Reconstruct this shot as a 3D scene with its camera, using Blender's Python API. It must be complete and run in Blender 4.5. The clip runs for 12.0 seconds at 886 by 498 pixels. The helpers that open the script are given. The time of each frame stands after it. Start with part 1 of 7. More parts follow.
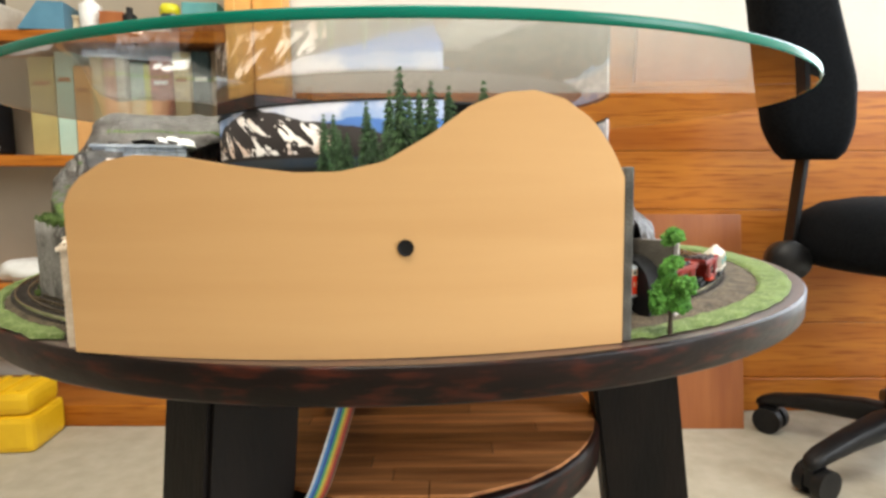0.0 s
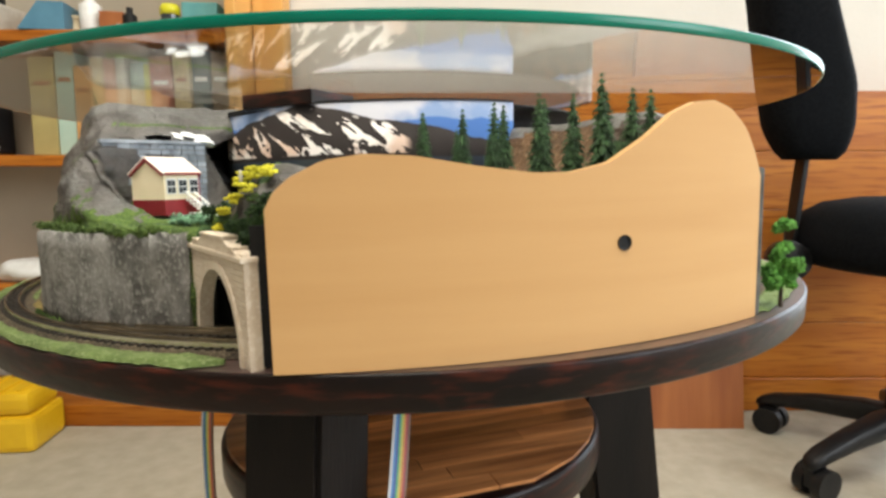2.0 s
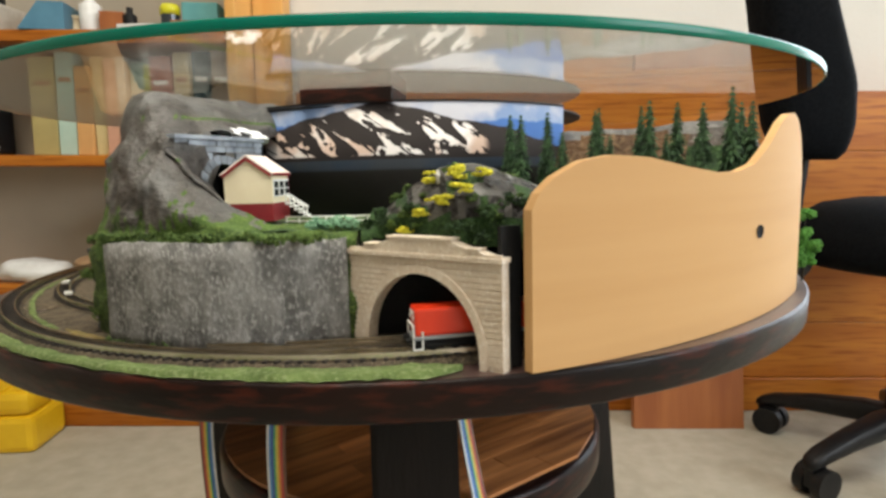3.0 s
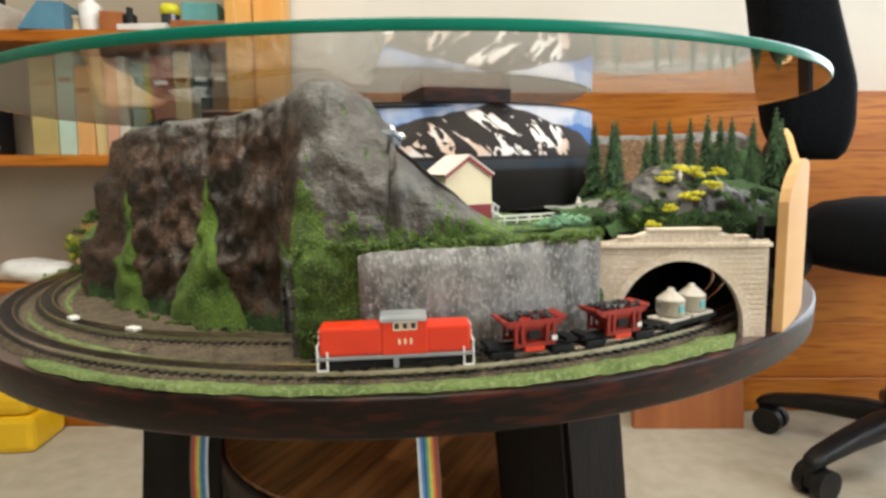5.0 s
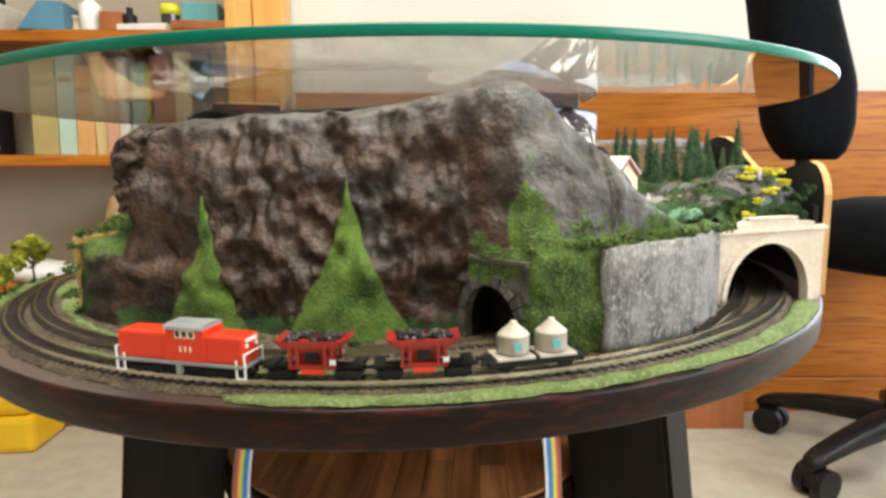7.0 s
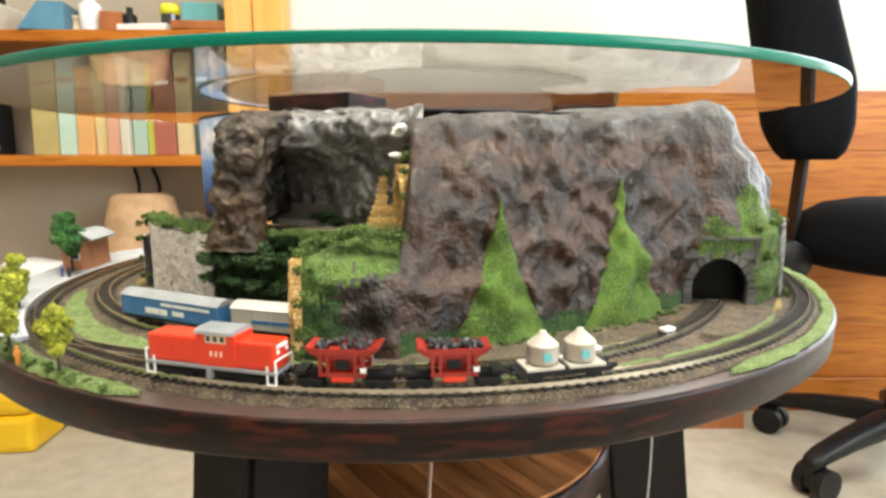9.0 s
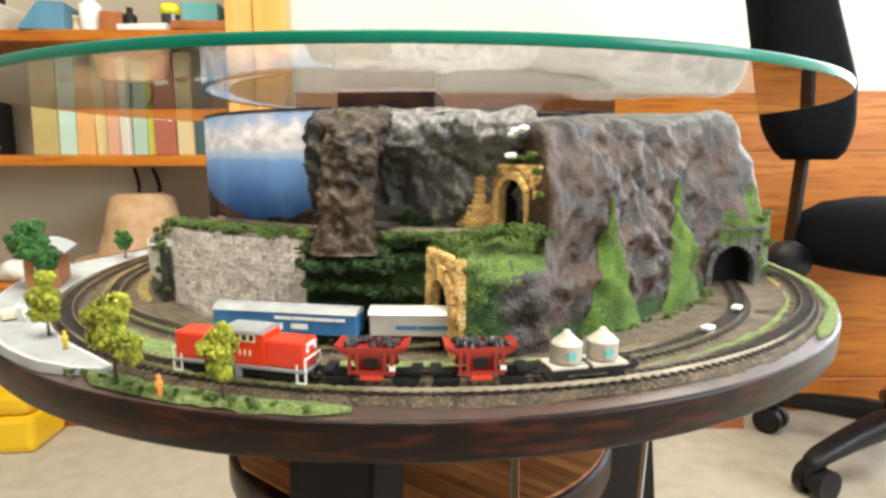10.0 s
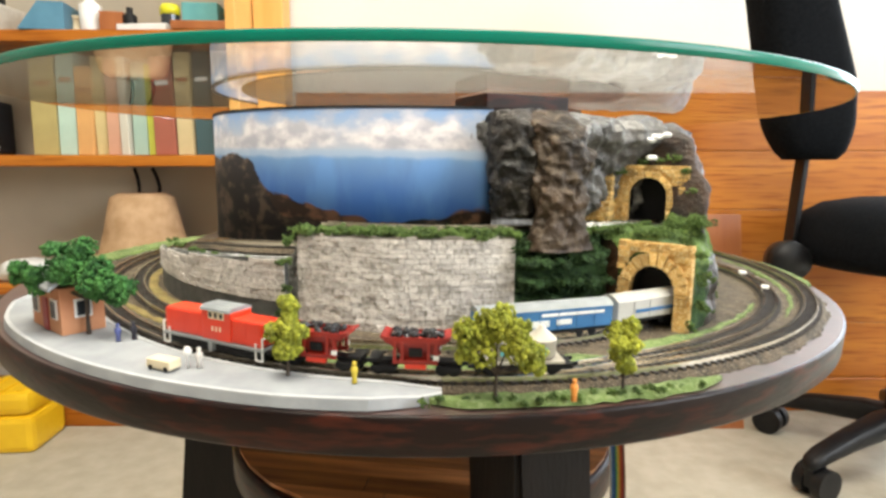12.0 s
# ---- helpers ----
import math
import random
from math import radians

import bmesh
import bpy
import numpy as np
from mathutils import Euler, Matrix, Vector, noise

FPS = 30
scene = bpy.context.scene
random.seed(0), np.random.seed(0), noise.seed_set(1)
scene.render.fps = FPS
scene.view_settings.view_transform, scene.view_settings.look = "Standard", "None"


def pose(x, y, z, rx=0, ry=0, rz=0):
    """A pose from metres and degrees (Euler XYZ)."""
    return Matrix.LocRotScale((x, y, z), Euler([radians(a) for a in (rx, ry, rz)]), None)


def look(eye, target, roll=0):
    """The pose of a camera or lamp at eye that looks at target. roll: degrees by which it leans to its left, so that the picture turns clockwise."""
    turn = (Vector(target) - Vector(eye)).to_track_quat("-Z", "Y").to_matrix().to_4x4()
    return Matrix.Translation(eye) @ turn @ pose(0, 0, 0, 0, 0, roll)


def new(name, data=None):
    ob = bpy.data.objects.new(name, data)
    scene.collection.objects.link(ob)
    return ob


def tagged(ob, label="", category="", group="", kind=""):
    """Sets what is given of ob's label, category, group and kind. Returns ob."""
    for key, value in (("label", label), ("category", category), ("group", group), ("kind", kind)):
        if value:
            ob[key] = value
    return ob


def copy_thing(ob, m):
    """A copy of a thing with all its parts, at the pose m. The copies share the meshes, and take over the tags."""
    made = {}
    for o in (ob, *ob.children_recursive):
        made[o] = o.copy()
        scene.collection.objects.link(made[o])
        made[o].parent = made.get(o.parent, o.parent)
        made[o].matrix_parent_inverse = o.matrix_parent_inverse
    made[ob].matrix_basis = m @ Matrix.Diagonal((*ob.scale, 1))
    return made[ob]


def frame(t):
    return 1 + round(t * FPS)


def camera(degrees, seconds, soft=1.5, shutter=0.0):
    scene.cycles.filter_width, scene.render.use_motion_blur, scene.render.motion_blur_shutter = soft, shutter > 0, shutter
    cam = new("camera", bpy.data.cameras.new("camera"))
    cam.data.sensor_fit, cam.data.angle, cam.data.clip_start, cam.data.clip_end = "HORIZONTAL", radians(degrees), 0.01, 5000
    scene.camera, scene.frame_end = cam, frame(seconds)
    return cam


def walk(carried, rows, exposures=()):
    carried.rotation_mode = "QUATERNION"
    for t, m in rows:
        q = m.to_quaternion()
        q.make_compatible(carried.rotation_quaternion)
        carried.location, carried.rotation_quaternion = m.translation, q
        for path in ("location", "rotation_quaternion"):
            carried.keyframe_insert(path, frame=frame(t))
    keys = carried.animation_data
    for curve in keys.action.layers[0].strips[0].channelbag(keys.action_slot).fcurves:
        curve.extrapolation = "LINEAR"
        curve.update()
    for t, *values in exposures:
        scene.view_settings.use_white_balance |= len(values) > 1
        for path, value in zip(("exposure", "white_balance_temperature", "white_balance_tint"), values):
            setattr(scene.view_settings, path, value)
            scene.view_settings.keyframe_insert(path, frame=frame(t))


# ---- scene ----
cam = camera(74.3, 12.0, soft=2.9)
EYE = pose(0.0205, -0.5005, 0.52, 90 - 7.66, 0, 0)
walk(cam, [(0, EYE), (12, EYE)], exposures=[(0, 0.19), (1, 0.05), (2, -0.04), (2.5, -0.27), (3.2, -0.28), (5, -0.12), (6.5, 0.06), (7.2, 0.24), (9, 0.5), (10.5, 0.52), (12, 0.4)])

# ---- daylight and room light ----
world = bpy.data.worlds.new("room_daylight")
scene.world = world
world.use_nodes = True
sky = world.node_tree.nodes.new("ShaderNodeTexSky")
sky.sky_type, sky.sun_disc = "NISHITA", False
sky.sun_elevation, sky.sun_rotation = radians(35), radians(200)
world.node_tree.links.new(sky.outputs[0], world.node_tree.nodes["Background"].inputs[0])
world.node_tree.nodes["Background"].inputs[1].default_value = 0.12


def area_lamp(name, m, sx, sy, watts, colour):
    lamp = bpy.data.lights.new(name, "AREA")
    lamp.shape, lamp.size, lamp.size_y = "RECTANGLE", sx, sy
    lamp.energy, lamp.color = watts, colour
    ob = new(name, lamp)
    ob.matrix_world = m
    return ob


# daylight of two windows on the right-hand side of the room, and a ceiling lamp
area_lamp("window_light", look((2.36, -1.25, 1.40), (0.0, -0.05, 0.55)), 1.4, 1.2, 56, (0.89, 0.945, 1.0))
area_lamp("north_window_light", look((1.62, 0.80, 1.08), (1.55, 0.0, 1.04)), 1.0, 1.8, 42, (0.84, 0.92, 1.0))
area_lamp("ceiling_light", look((-0.1, -0.5, 2.33), (0, 0.1, 0)), 1.0, 1.0, 45, (1.0, 0.925, 0.79))

# ---- motion of the turning table ----
TABLE_Z = 0.4405
TURN = [(0.0, -0.11), (0.5, 3.21), (1.0, 6.36), (1.5, 10.25), (2.0, 18.56), (2.5, 28.05), (3.0, 37.4), (3.2, 41.5), 
        (4.8, 62.6), (5.0, 64.33), (5.5, 68.91), (6.0, 74.09), (6.5, 80.46), (7.0, 86.29), (7.2, 90.05), (8.8, 122.33), 
        (9.0, 126.0), (9.5, 136.03), (10.0, 142.46), (10.5, 151.05), (11.0, 159.71), (11.5, 166.16), (12.0, 171.87)]
LOCO = [(0, -61.73), (2.8, -112.93), (3.2, -120.39), (4.8, -148.1), (5, -151.39), (5.5, -161.35), (6, -171.46), (6.5, -181.85), (7, -191.53), (7.2, -195.45), (8.8, -227.23), 
        (9, -230.83), (9.5, -239.21), (10, -245.96), (10.5, -253.25), (11, -263.11), (11.5, -272.86), (12, -281.67)]


def smooth(rows, t):
    """Cubic interpolation of (t, value) rows with monotone slopes."""
    ts, vs = [r[0] for r in rows], [r[1] for r in rows]
    sl = [(vs[i + 1] - vs[i]) / (ts[i + 1] - ts[i]) for i in range(len(ts) - 1)]
    tan = [sl[0]] + [2 * a * b / (a + b) if a * b > 0 else 0 for a, b in zip(sl, sl[1:])] + [sl[-1]]
    i = max(0, min(len(sl) - 1, int(np.searchsorted(ts, t, "right")) - 1))
    h = ts[i + 1] - ts[i]
    u = (t - ts[i]) / h
    return ((2 * u ** 3 - 3 * u ** 2 + 1) * vs[i] + (u ** 3 - 2 * u ** 2 + u) * h * tan[i]
            + (3 * u ** 2 - 2 * u ** 3) * vs[i + 1] + (u ** 3 - u ** 2) * h * tan[i + 1])


def table_pose(t):
    return (pose(0, 0, TABLE_Z, 0, 0, smooth(TURN, t)) @ pose(-0.012, 0.0068, 0)
            @ pose(0, 0, 0, -1.214, 0, 0) @ pose(0, 0, 0, 0, -0.961, 0))


# the outer track's radius by bearing
OUTER = [(-180, 0.2750), (-155, 0.2755), (-140, 0.2735), (-122, 0.2705), (-100, 0.2655), (-80, 0.2590), (-60, 0.2535), (-40, 0.2490), (-15, 0.2440), (10, 0.2410),
         (31, 0.2408), (48, 0.2425), (60, 0.2475), (70, 0.2535), (80, 0.2595), (92, 0.2650), (105, 0.2690), (122, 0.2715), (145, 0.2740), (162, 0.2747), (180, 0.2750)]
RAIL_TOP = 0.0058
RIDERS = []  # (thing, its pose on the table)
OPENINGS = []  # holes in the land at the portals
ROLLING = []  # (vehicle, degrees behind the locomotive)
STEPS = [i * 0.25 for i in range(49)]


def outer_radius(deg):
    d = (deg + 180) % 360 - 180
    return sum(float(np.interp((d + k + 180) % 360 - 180, [o[0] for o in OUTER], [o[1] for o in OUTER])) for k in (-6, -3, 0, 3, 6)) / 5


def on_track(deg):
    """A vehicle's pose on the outer track, nose to the clockwise side, at a bearing from the table's centre."""
    def at(d):
        r = outer_radius(d)
        return Vector((r * math.cos(radians(d)), r * math.sin(radians(d)), RAIL_TOP))
    p, q = at(deg), at(deg - 3) - at(deg + 3)
    return pose(p.x, p.y, p.z, 0, 0, math.degrees(math.atan2(q.y, q.x)))


def motions():
    tables = [(t, table_pose(t)) for t in STEPS]
    for ob, local in RIDERS:
        walk(ob, [(t, m @ local) for t, m in tables])
    for ob, behind in ROLLING:
        walk(ob, [(t, m @ on_track(smooth(LOCO, t) + behind)) for t, m in tables])


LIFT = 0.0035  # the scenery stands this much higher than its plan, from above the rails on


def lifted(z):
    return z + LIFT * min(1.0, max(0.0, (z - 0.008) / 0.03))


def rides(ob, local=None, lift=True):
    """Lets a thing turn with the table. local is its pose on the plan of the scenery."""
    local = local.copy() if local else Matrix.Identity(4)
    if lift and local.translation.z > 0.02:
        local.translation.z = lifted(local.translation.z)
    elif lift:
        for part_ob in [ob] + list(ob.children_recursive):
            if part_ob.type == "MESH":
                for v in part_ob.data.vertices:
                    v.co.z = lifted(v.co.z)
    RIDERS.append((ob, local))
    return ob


# ---- materials ----
def material(name, c1, c2=None, rough=0.6, scale=40, bump=0.0, metal=0.0, fine=8.0, spread=(0.35, 0.65), c3=None, stretch=(1, 1, 1),
             coat=0.0, island=0.0, each=0.0, transmission=0.0, spec=0.5):
    """A procedural surface: two or three colours mixed by noise at two scales, with relief. scale is per metre."""
    m = bpy.data.materials.new(name)
    m.use_nodes = True
    nt = m.node_tree
    n, l = nt.nodes, nt.links
    bsdf = n["Principled BSDF"]
    bsdf.inputs["Roughness"].default_value = rough
    bsdf.inputs["Metallic"].default_value = metal
    bsdf.inputs["Specular IOR Level"].default_value = spec
    bsdf.inputs["Coat Weight"].default_value = coat
    bsdf.inputs["Transmission Weight"].default_value = transmission
    bsdf.inputs["Base Color"].default_value = (*c1, 1)
    if c2 is None:
        return m
    tc = n.new("ShaderNodeTexCoord")
    mp = n.new("ShaderNodeMapping")
    mp.inputs["Scale"].default_value = stretch
    l.new(tc.outputs["Object"], mp.inputs["Vector"])
    big = n.new("ShaderNodeTexNoise")
    big.inputs["Scale"].default_value, big.inputs["Detail"].default_value = scale, 5
    l.new(mp.outputs[0], big.inputs["Vector"])
    ramp = n.new("ShaderNodeValToRGB")
    ramp.color_ramp.elements[0].position, ramp.color_ramp.elements[1].position = spread
    ramp.color_ramp.elements[0].color, ramp.color_ramp.elements[1].color = (*c1, 1), (*c2, 1)
    l.new(big.outputs["Fac"], ramp.inputs["Fac"])
    small = n.new("ShaderNodeTexNoise")
    small.inputs["Scale"].default_value, small.inputs["Detail"].default_value = scale * fine, 4
    l.new(mp.outputs[0], small.inputs["Vector"])
    last = ramp.outputs["Color"]
    if c3 is not None:
        r2 = n.new("ShaderNodeValToRGB")
        r2.color_ramp.elements[0].position, r2.color_ramp.elements[1].position = 0.5, 0.68
        l.new(small.outputs["Fac"], r2.inputs["Fac"])
        mix = n.new("ShaderNodeMixRGB")
        mix.inputs[2].default_value = (*c3, 1)
        l.new(r2.outputs["Color"], mix.inputs[0])
        l.new(last, mix.inputs[1])
        last = mix.outputs[0]
    if island or each:
        geo = n.new("ShaderNodeObjectInfo" if each else "ShaderNodeNewGeometry")
        island = island or each
        hsv = n.new("ShaderNodeHueSaturation")
        mr = n.new("ShaderNodeMapRange")
        mr.inputs[3].default_value, mr.inputs[4].default_value = 1 - island, 1 + island
        l.new(geo.outputs["Random" if each else "Random Per Island"], mr.inputs[0])
        l.new(mr.outputs[0], hsv.inputs["Value"])
        l.new(last, hsv.inputs["Color"])
        last = hsv.outputs[0]
    l.new(last, bsdf.inputs["Base Color"])
    if bump:
        add = n.new("ShaderNodeMath")
        add.operation = "MULTIPLY_ADD"
        add.inputs[1].default_value = 0.5
        l.new(small.outputs["Fac"], add.inputs[0])
        l.new(big.outputs["Fac"], add.inputs[2])
        b = n.new("ShaderNodeBump")
        b.inputs["Strength"].default_value = min(1.0, bump)
        b.inputs["Distance"].default_value = 0.5 / (scale * fine) * 3
        l.new(add.outputs[0], b.inputs["Height"])
        l.new(b.outputs[0], bsdf.inputs["Normal"])
    return m


# dark rim wood; its red flecks (c3) also carry the rim's reddish reflections
MAHOGANY = material("dark_mahogany", (0.0045, 0.0022, 0.0019), (0.014, 0.0048, 0.0032), 0.36, 7, 0.05, c3=(0.048, 0.0095, 0.0045), fine=8, stretch=(1, 1, 5), spec=0.2)
# same wood for the top face, lightened for the light falling on it
MAHOGANY_TOP = material("mahogany_lit_top", (0.026, 0.010, 0.008), (0.060, 0.021, 0.014), 0.42, 9, 0.04, c3=(0.085, 0.028, 0.018), fine=6, spec=1.0)
MAHOGANY_TOP.node_tree.nodes["Principled BSDF"].inputs["IOR"].default_value = 1.8
MAHOGANY_TOP.node_tree.nodes["Principled BSDF"].inputs["Coat Weight"].default_value = 0.7
MAHOGANY_TOP.node_tree.nodes["Principled BSDF"].inputs["Coat Roughness"].default_value = 0.45
LEG_WOOD = material("black_brown_stain", (0.003, 0.0022, 0.002), (0.008, 0.005, 0.004), 0.55, 14, 0.1, stretch=(4, 4, 0.6), spec=0.1)
LEG_WOOD.node_tree.nodes["Principled BSDF"].inputs["Specular IOR Level"].default_value = 0.2
WALNUT = material("walnut_strips", (0.20, 0.072, 0.025), (0.50, 0.21, 0.072), 0.30, 20, 0.1, stretch=(0.5, 6, 6), each=0.5, coat=0.3)
BEECH = material("beech_plywood", (0.58, 0.335, 0.138), (0.64, 0.385, 0.168), 0.68, 10, 0.02, fine=30, stretch=(0.25, 1, 4), spec=0.3)
BLACK = material("black_paint", (0.005, 0.005, 0.0055), (0.011, 0.011, 0.012), 0.6, 60, 0.1, spec=0.25)
PLASTIC_BLACK = material("black_plastic", (0.004, 0.004, 0.005), (0.008, 0.008, 0.009), 0.45, 120, 0.1, spec=0.3)
FABRIC_BLACK = material("black_fabric", (0.0025, 0.003, 0.004), (0.006, 0.007, 0.0085), 0.9, 200, 0.3, spec=0.08)
ROCK_BROWN = material("brown_rock", (0.007, 0.0045, 0.003), (0.056, 0.030, 0.016), 0.42, 24, 0.55, c3=(0.050, 0.032, 0.021), fine=5, spread=(0.38, 0.66), spec=0.4)
def painted_rock():
    """Glossy plaster rock: blotchy brown paint that gives way to grey on the crown and round the spur."""
    m = bpy.data.materials.new("painted_rock")
    m.use_nodes = True
    n, l = m.node_tree.nodes, m.node_tree.links
    b = n["Principled BSDF"]
    tc = n.new("ShaderNodeTexCoord")
    sep = n.new("ShaderNodeSeparateXYZ")
    l.new(tc.outputs["Object"], sep.inputs[0])

    def tex(scale, detail=5, rough=0.55):
        k = n.new("ShaderNodeTexNoise")
        k.inputs["Scale"].default_value, k.inputs["Detail"].default_value, k.inputs["Roughness"].default_value = scale, detail, rough
        l.new(tc.outputs["Object"], k.inputs["Vector"])
        return k.outputs["Fac"]

    def ramp(v, stops):
        k = n.new("ShaderNodeValToRGB")
        e = k.color_ramp.elements
        while len(e) < len(stops):
            e.new(0.5)
        for el, (pos, c) in zip(e, stops):
            el.position, el.color = pos, (*c, 1)
        l.new(v, k.inputs[0])
        return k.outputs[0]

    def calc2(op, a, c):
        k = n.new("ShaderNodeMath")
        k.operation = op
        for i, v in enumerate((a, c)):
            if isinstance(v, (int, float)):
                k.inputs[i].default_value = v
            else:
                l.new(v, k.inputs[i])
        return k.outputs[0]

    def blend(f, c1, c2):
        k = n.new("ShaderNodeMixRGB")
        for i, v in enumerate((f, c1, c2)):
            l.new(v, k.inputs[i])
        return k.outputs[0]

    def between01(v, a, c):
        k = n.new("ShaderNodeMapRange")
        k.interpolation_type = "SMOOTHSTEP"
        k.inputs[1].default_value, k.inputs[2].default_value = a, c
        l.new(v, k.inputs[0])
        return k.outputs[0]
    blot, mid, fine = tex(38, 7, 0.62), tex(95, 6, 0.6), tex(420, 4)
    brown = ramp(blot, [(0.32, (0.0035, 0.0018, 0.0010)), (0.44, (0.015, 0.0066, 0.0026)), (0.56, (0.046, 0.0185, 0.0062)), (0.70, (0.026, 0.0130, 0.0062))])
    grey = ramp(mid, [(0.30, (0.030, 0.027, 0.024)), (0.50, (0.066, 0.062, 0.057)), (0.70, (0.118, 0.112, 0.106))])
    crown = calc2("ADD", sep.outputs["Z"], calc2("MULTIPLY", calc2("SUBTRACT", blot, 0.5), 0.085))
    crown = between01(crown, 0.099, 0.118)
    ang = calc2("ADD", calc2("ARCTAN2", sep.outputs["Y"], sep.outputs["X"]), calc2("MULTIPLY", calc2("SUBTRACT", mid, 0.5), 0.10))
    spur = calc2("MULTIPLY", between01(ang, -2.865, -2.79), calc2("LESS_THAN", ang, 0.0))
    spur = calc2("MULTIPLY", spur, calc2("ADD", 0.45, calc2("MULTIPLY", between01(blot, 0.42, 0.58), 0.55)))
    col = blend(calc2("MAXIMUM", crown, spur), brown, grey)
    chips = between01(fine, 0.60, 0.72)
    col = blend(calc2("MULTIPLY", chips, 0.22), col, grey)
    l.new(col, b.inputs["Base Color"])
    l.new(ramp(mid, [(0.35, (0.36, 0.36, 0.36)), (0.7, (0.54, 0.54, 0.54))]), b.inputs["Roughness"])
    b.inputs["Specular IOR Level"].default_value = 0.6
    bp = n.new("ShaderNodeBump")
    bp.inputs["Strength"].default_value, bp.inputs["Distance"].default_value = 0.9, 0.0026
    l.new(calc2("ADD", mid, calc2("MULTIPLY", fine, 0.5)), bp.inputs["Height"])
    l.new(bp.outputs[0], b.inputs["Normal"])
    return m


ROCK = painted_rock()
MOSS = material("cone_moss", (0.026, 0.060, 0.008), (0.075, 0.140, 0.016), 0.95, 60, 0.9, c3=(0.13, 0.19, 0.03), fine=14)
DRY_GRASS = material("dry_grass", (0.13, 0.090, 0.028), (0.24, 0.17, 0.055), 0.95, 80, 0.8, c3=(0.20, 0.19, 0.06))
ROCK_GREY = material("grey_rock", (0.046, 0.042, 0.038), (0.125, 0.118, 0.110), 0.54, 14, 0.35, c3=(0.15, 0.145, 0.14), fine=8)
ROCK_HOLLOW = material("hollow_rock", (0.034, 0.031, 0.028), (0.150, 0.142, 0.136), 0.40, 60, 0.6, c3=(0.20, 0.195, 0.19), fine=5, spread=(0.34, 0.68), spec=0.6)
ROCK_DARK = material("dark_rock", (0.004, 0.003, 0.0024), (0.018, 0.013, 0.010), 0.5, 38, 0.8, c3=(0.045, 0.036, 0.029), fine=4)
ROCK_PILLAR = material("pillar_rock", (0.014, 0.0085, 0.0050), (0.064, 0.038, 0.020), 0.5, 34, 0.8, c3=(0.100, 0.072, 0.048), fine=5, spread=(0.36, 0.64), spec=0.35)
EARTH = material("brown_earth", (0.055, 0.028, 0.011), (0.135, 0.070, 0.028), 0.85, 38, 0.7, c3=(0.17, 0.105, 0.05))
FLOCK = material("green_flock", (0.024, 0.050, 0.009), (0.072, 0.128, 0.020), 0.95, 90, 0.9, c3=(0.12, 0.17, 0.035))
FLOCK_DARK = material("dark_flock", (0.006, 0.022, 0.006), (0.025, 0.065, 0.014), 0.95, 110, 0.9, c3=(0.05, 0.10, 0.02))
GRASS = material("grass_mat", (0.075, 0.115, 0.028), (0.145, 0.205, 0.06), 0.95, 70, 0.8, c3=(0.21, 0.26, 0.11))
BALLAST = material("ballast", (0.028, 0.020, 0.012), (0.092, 0.066, 0.040), 0.85, 110, 0.9, c3=(0.17, 0.135, 0.085))
RAIL = material("nickel_rail", (0.56, 0.50, 0.40), (0.76, 0.70, 0.60), 0.24, 60, 0.05, metal=1.0)
SLEEPER = material("sleeper_plastic", (0.016, 0.012, 0.010), (0.035, 0.027, 0.022), 0.7, 90, 0.2)
RED = material("loco_red", (0.66, 0.034, 0.008), (0.74, 0.044, 0.010), 0.32, 40, 0.02, coat=0.2)
RED_DARK = material("hopper_red", (0.22, 0.013, 0.008), (0.30, 0.020, 0.011), 0.42, 60, 0.05)
GREY_ROOF = material("grey_roof", (0.20, 0.215, 0.22), (0.27, 0.285, 0.29), 0.5, 80, 0.05)
WHITE = material("white_plastic", (0.70, 0.70, 0.68), (0.78, 0.78, 0.76), 0.4, 60, 0.03)
CREAM = material("cream_paint", (0.72, 0.62, 0.42), (0.78, 0.69, 0.50), 0.6, 60, 0.05)
TAN_STONE = material("tan_moulded_stone", (0.63, 0.52, 0.40), (0.72, 0.62, 0.50), 0.7, 70, 0.3, c3=(0.78, 0.70, 0.60))
GREY_STONE = material("grey_stone", (0.095, 0.092, 0.086), (0.245, 0.240, 0.230), 0.8, 80, 0.45, c3=(0.34, 0.335, 0.32), fine=6, stretch=(1.2, 1.2, 0.8), spread=(0.36, 0.64))
PALE_STONE = material("pale_stone", (0.44, 0.40, 0.36), (0.62, 0.58, 0.54), 0.85, 60, 0.5, c3=(0.30, 0.27, 0.235), island=0.16)
PALE_BLOCK = material("pale_stone_block", (0.44, 0.40, 0.36), (0.62, 0.58, 0.54), 0.85, 60, 0.5, c3=(0.30, 0.27, 0.235), each=0.16)
GOLD_STONE = material("ochre_stone", (0.40, 0.22, 0.055), (0.64, 0.40, 0.13), 0.75, 90, 0.7, c3=(0.74, 0.58, 0.30), each=0.28)
BLUE_STONE = material("blue_grey_stone", (0.14, 0.16, 0.19), (0.27, 0.30, 0.34), 0.8, 90, 0.5, each=0.35)
DARK_STONE = material("dark_grey_stone", (0.045, 0.045, 0.042), (0.10, 0.10, 0.092), 0.8, 90, 0.5, each=0.3)
MORTAR = material("dark_mortar", (0.10, 0.088, 0.072), (0.16, 0.14, 0.12), 0.9, 90, 0.4)
CONCRETE = material("platform_grey", (0.27, 0.285, 0.30), (0.35, 0.365, 0.38), 0.75, 60, 0.1)
BLUE_VAN = material("wagon_blue", (0.03, 0.13, 0.30), (0.045, 0.17, 0.37), 0.4, 60, 0.03)
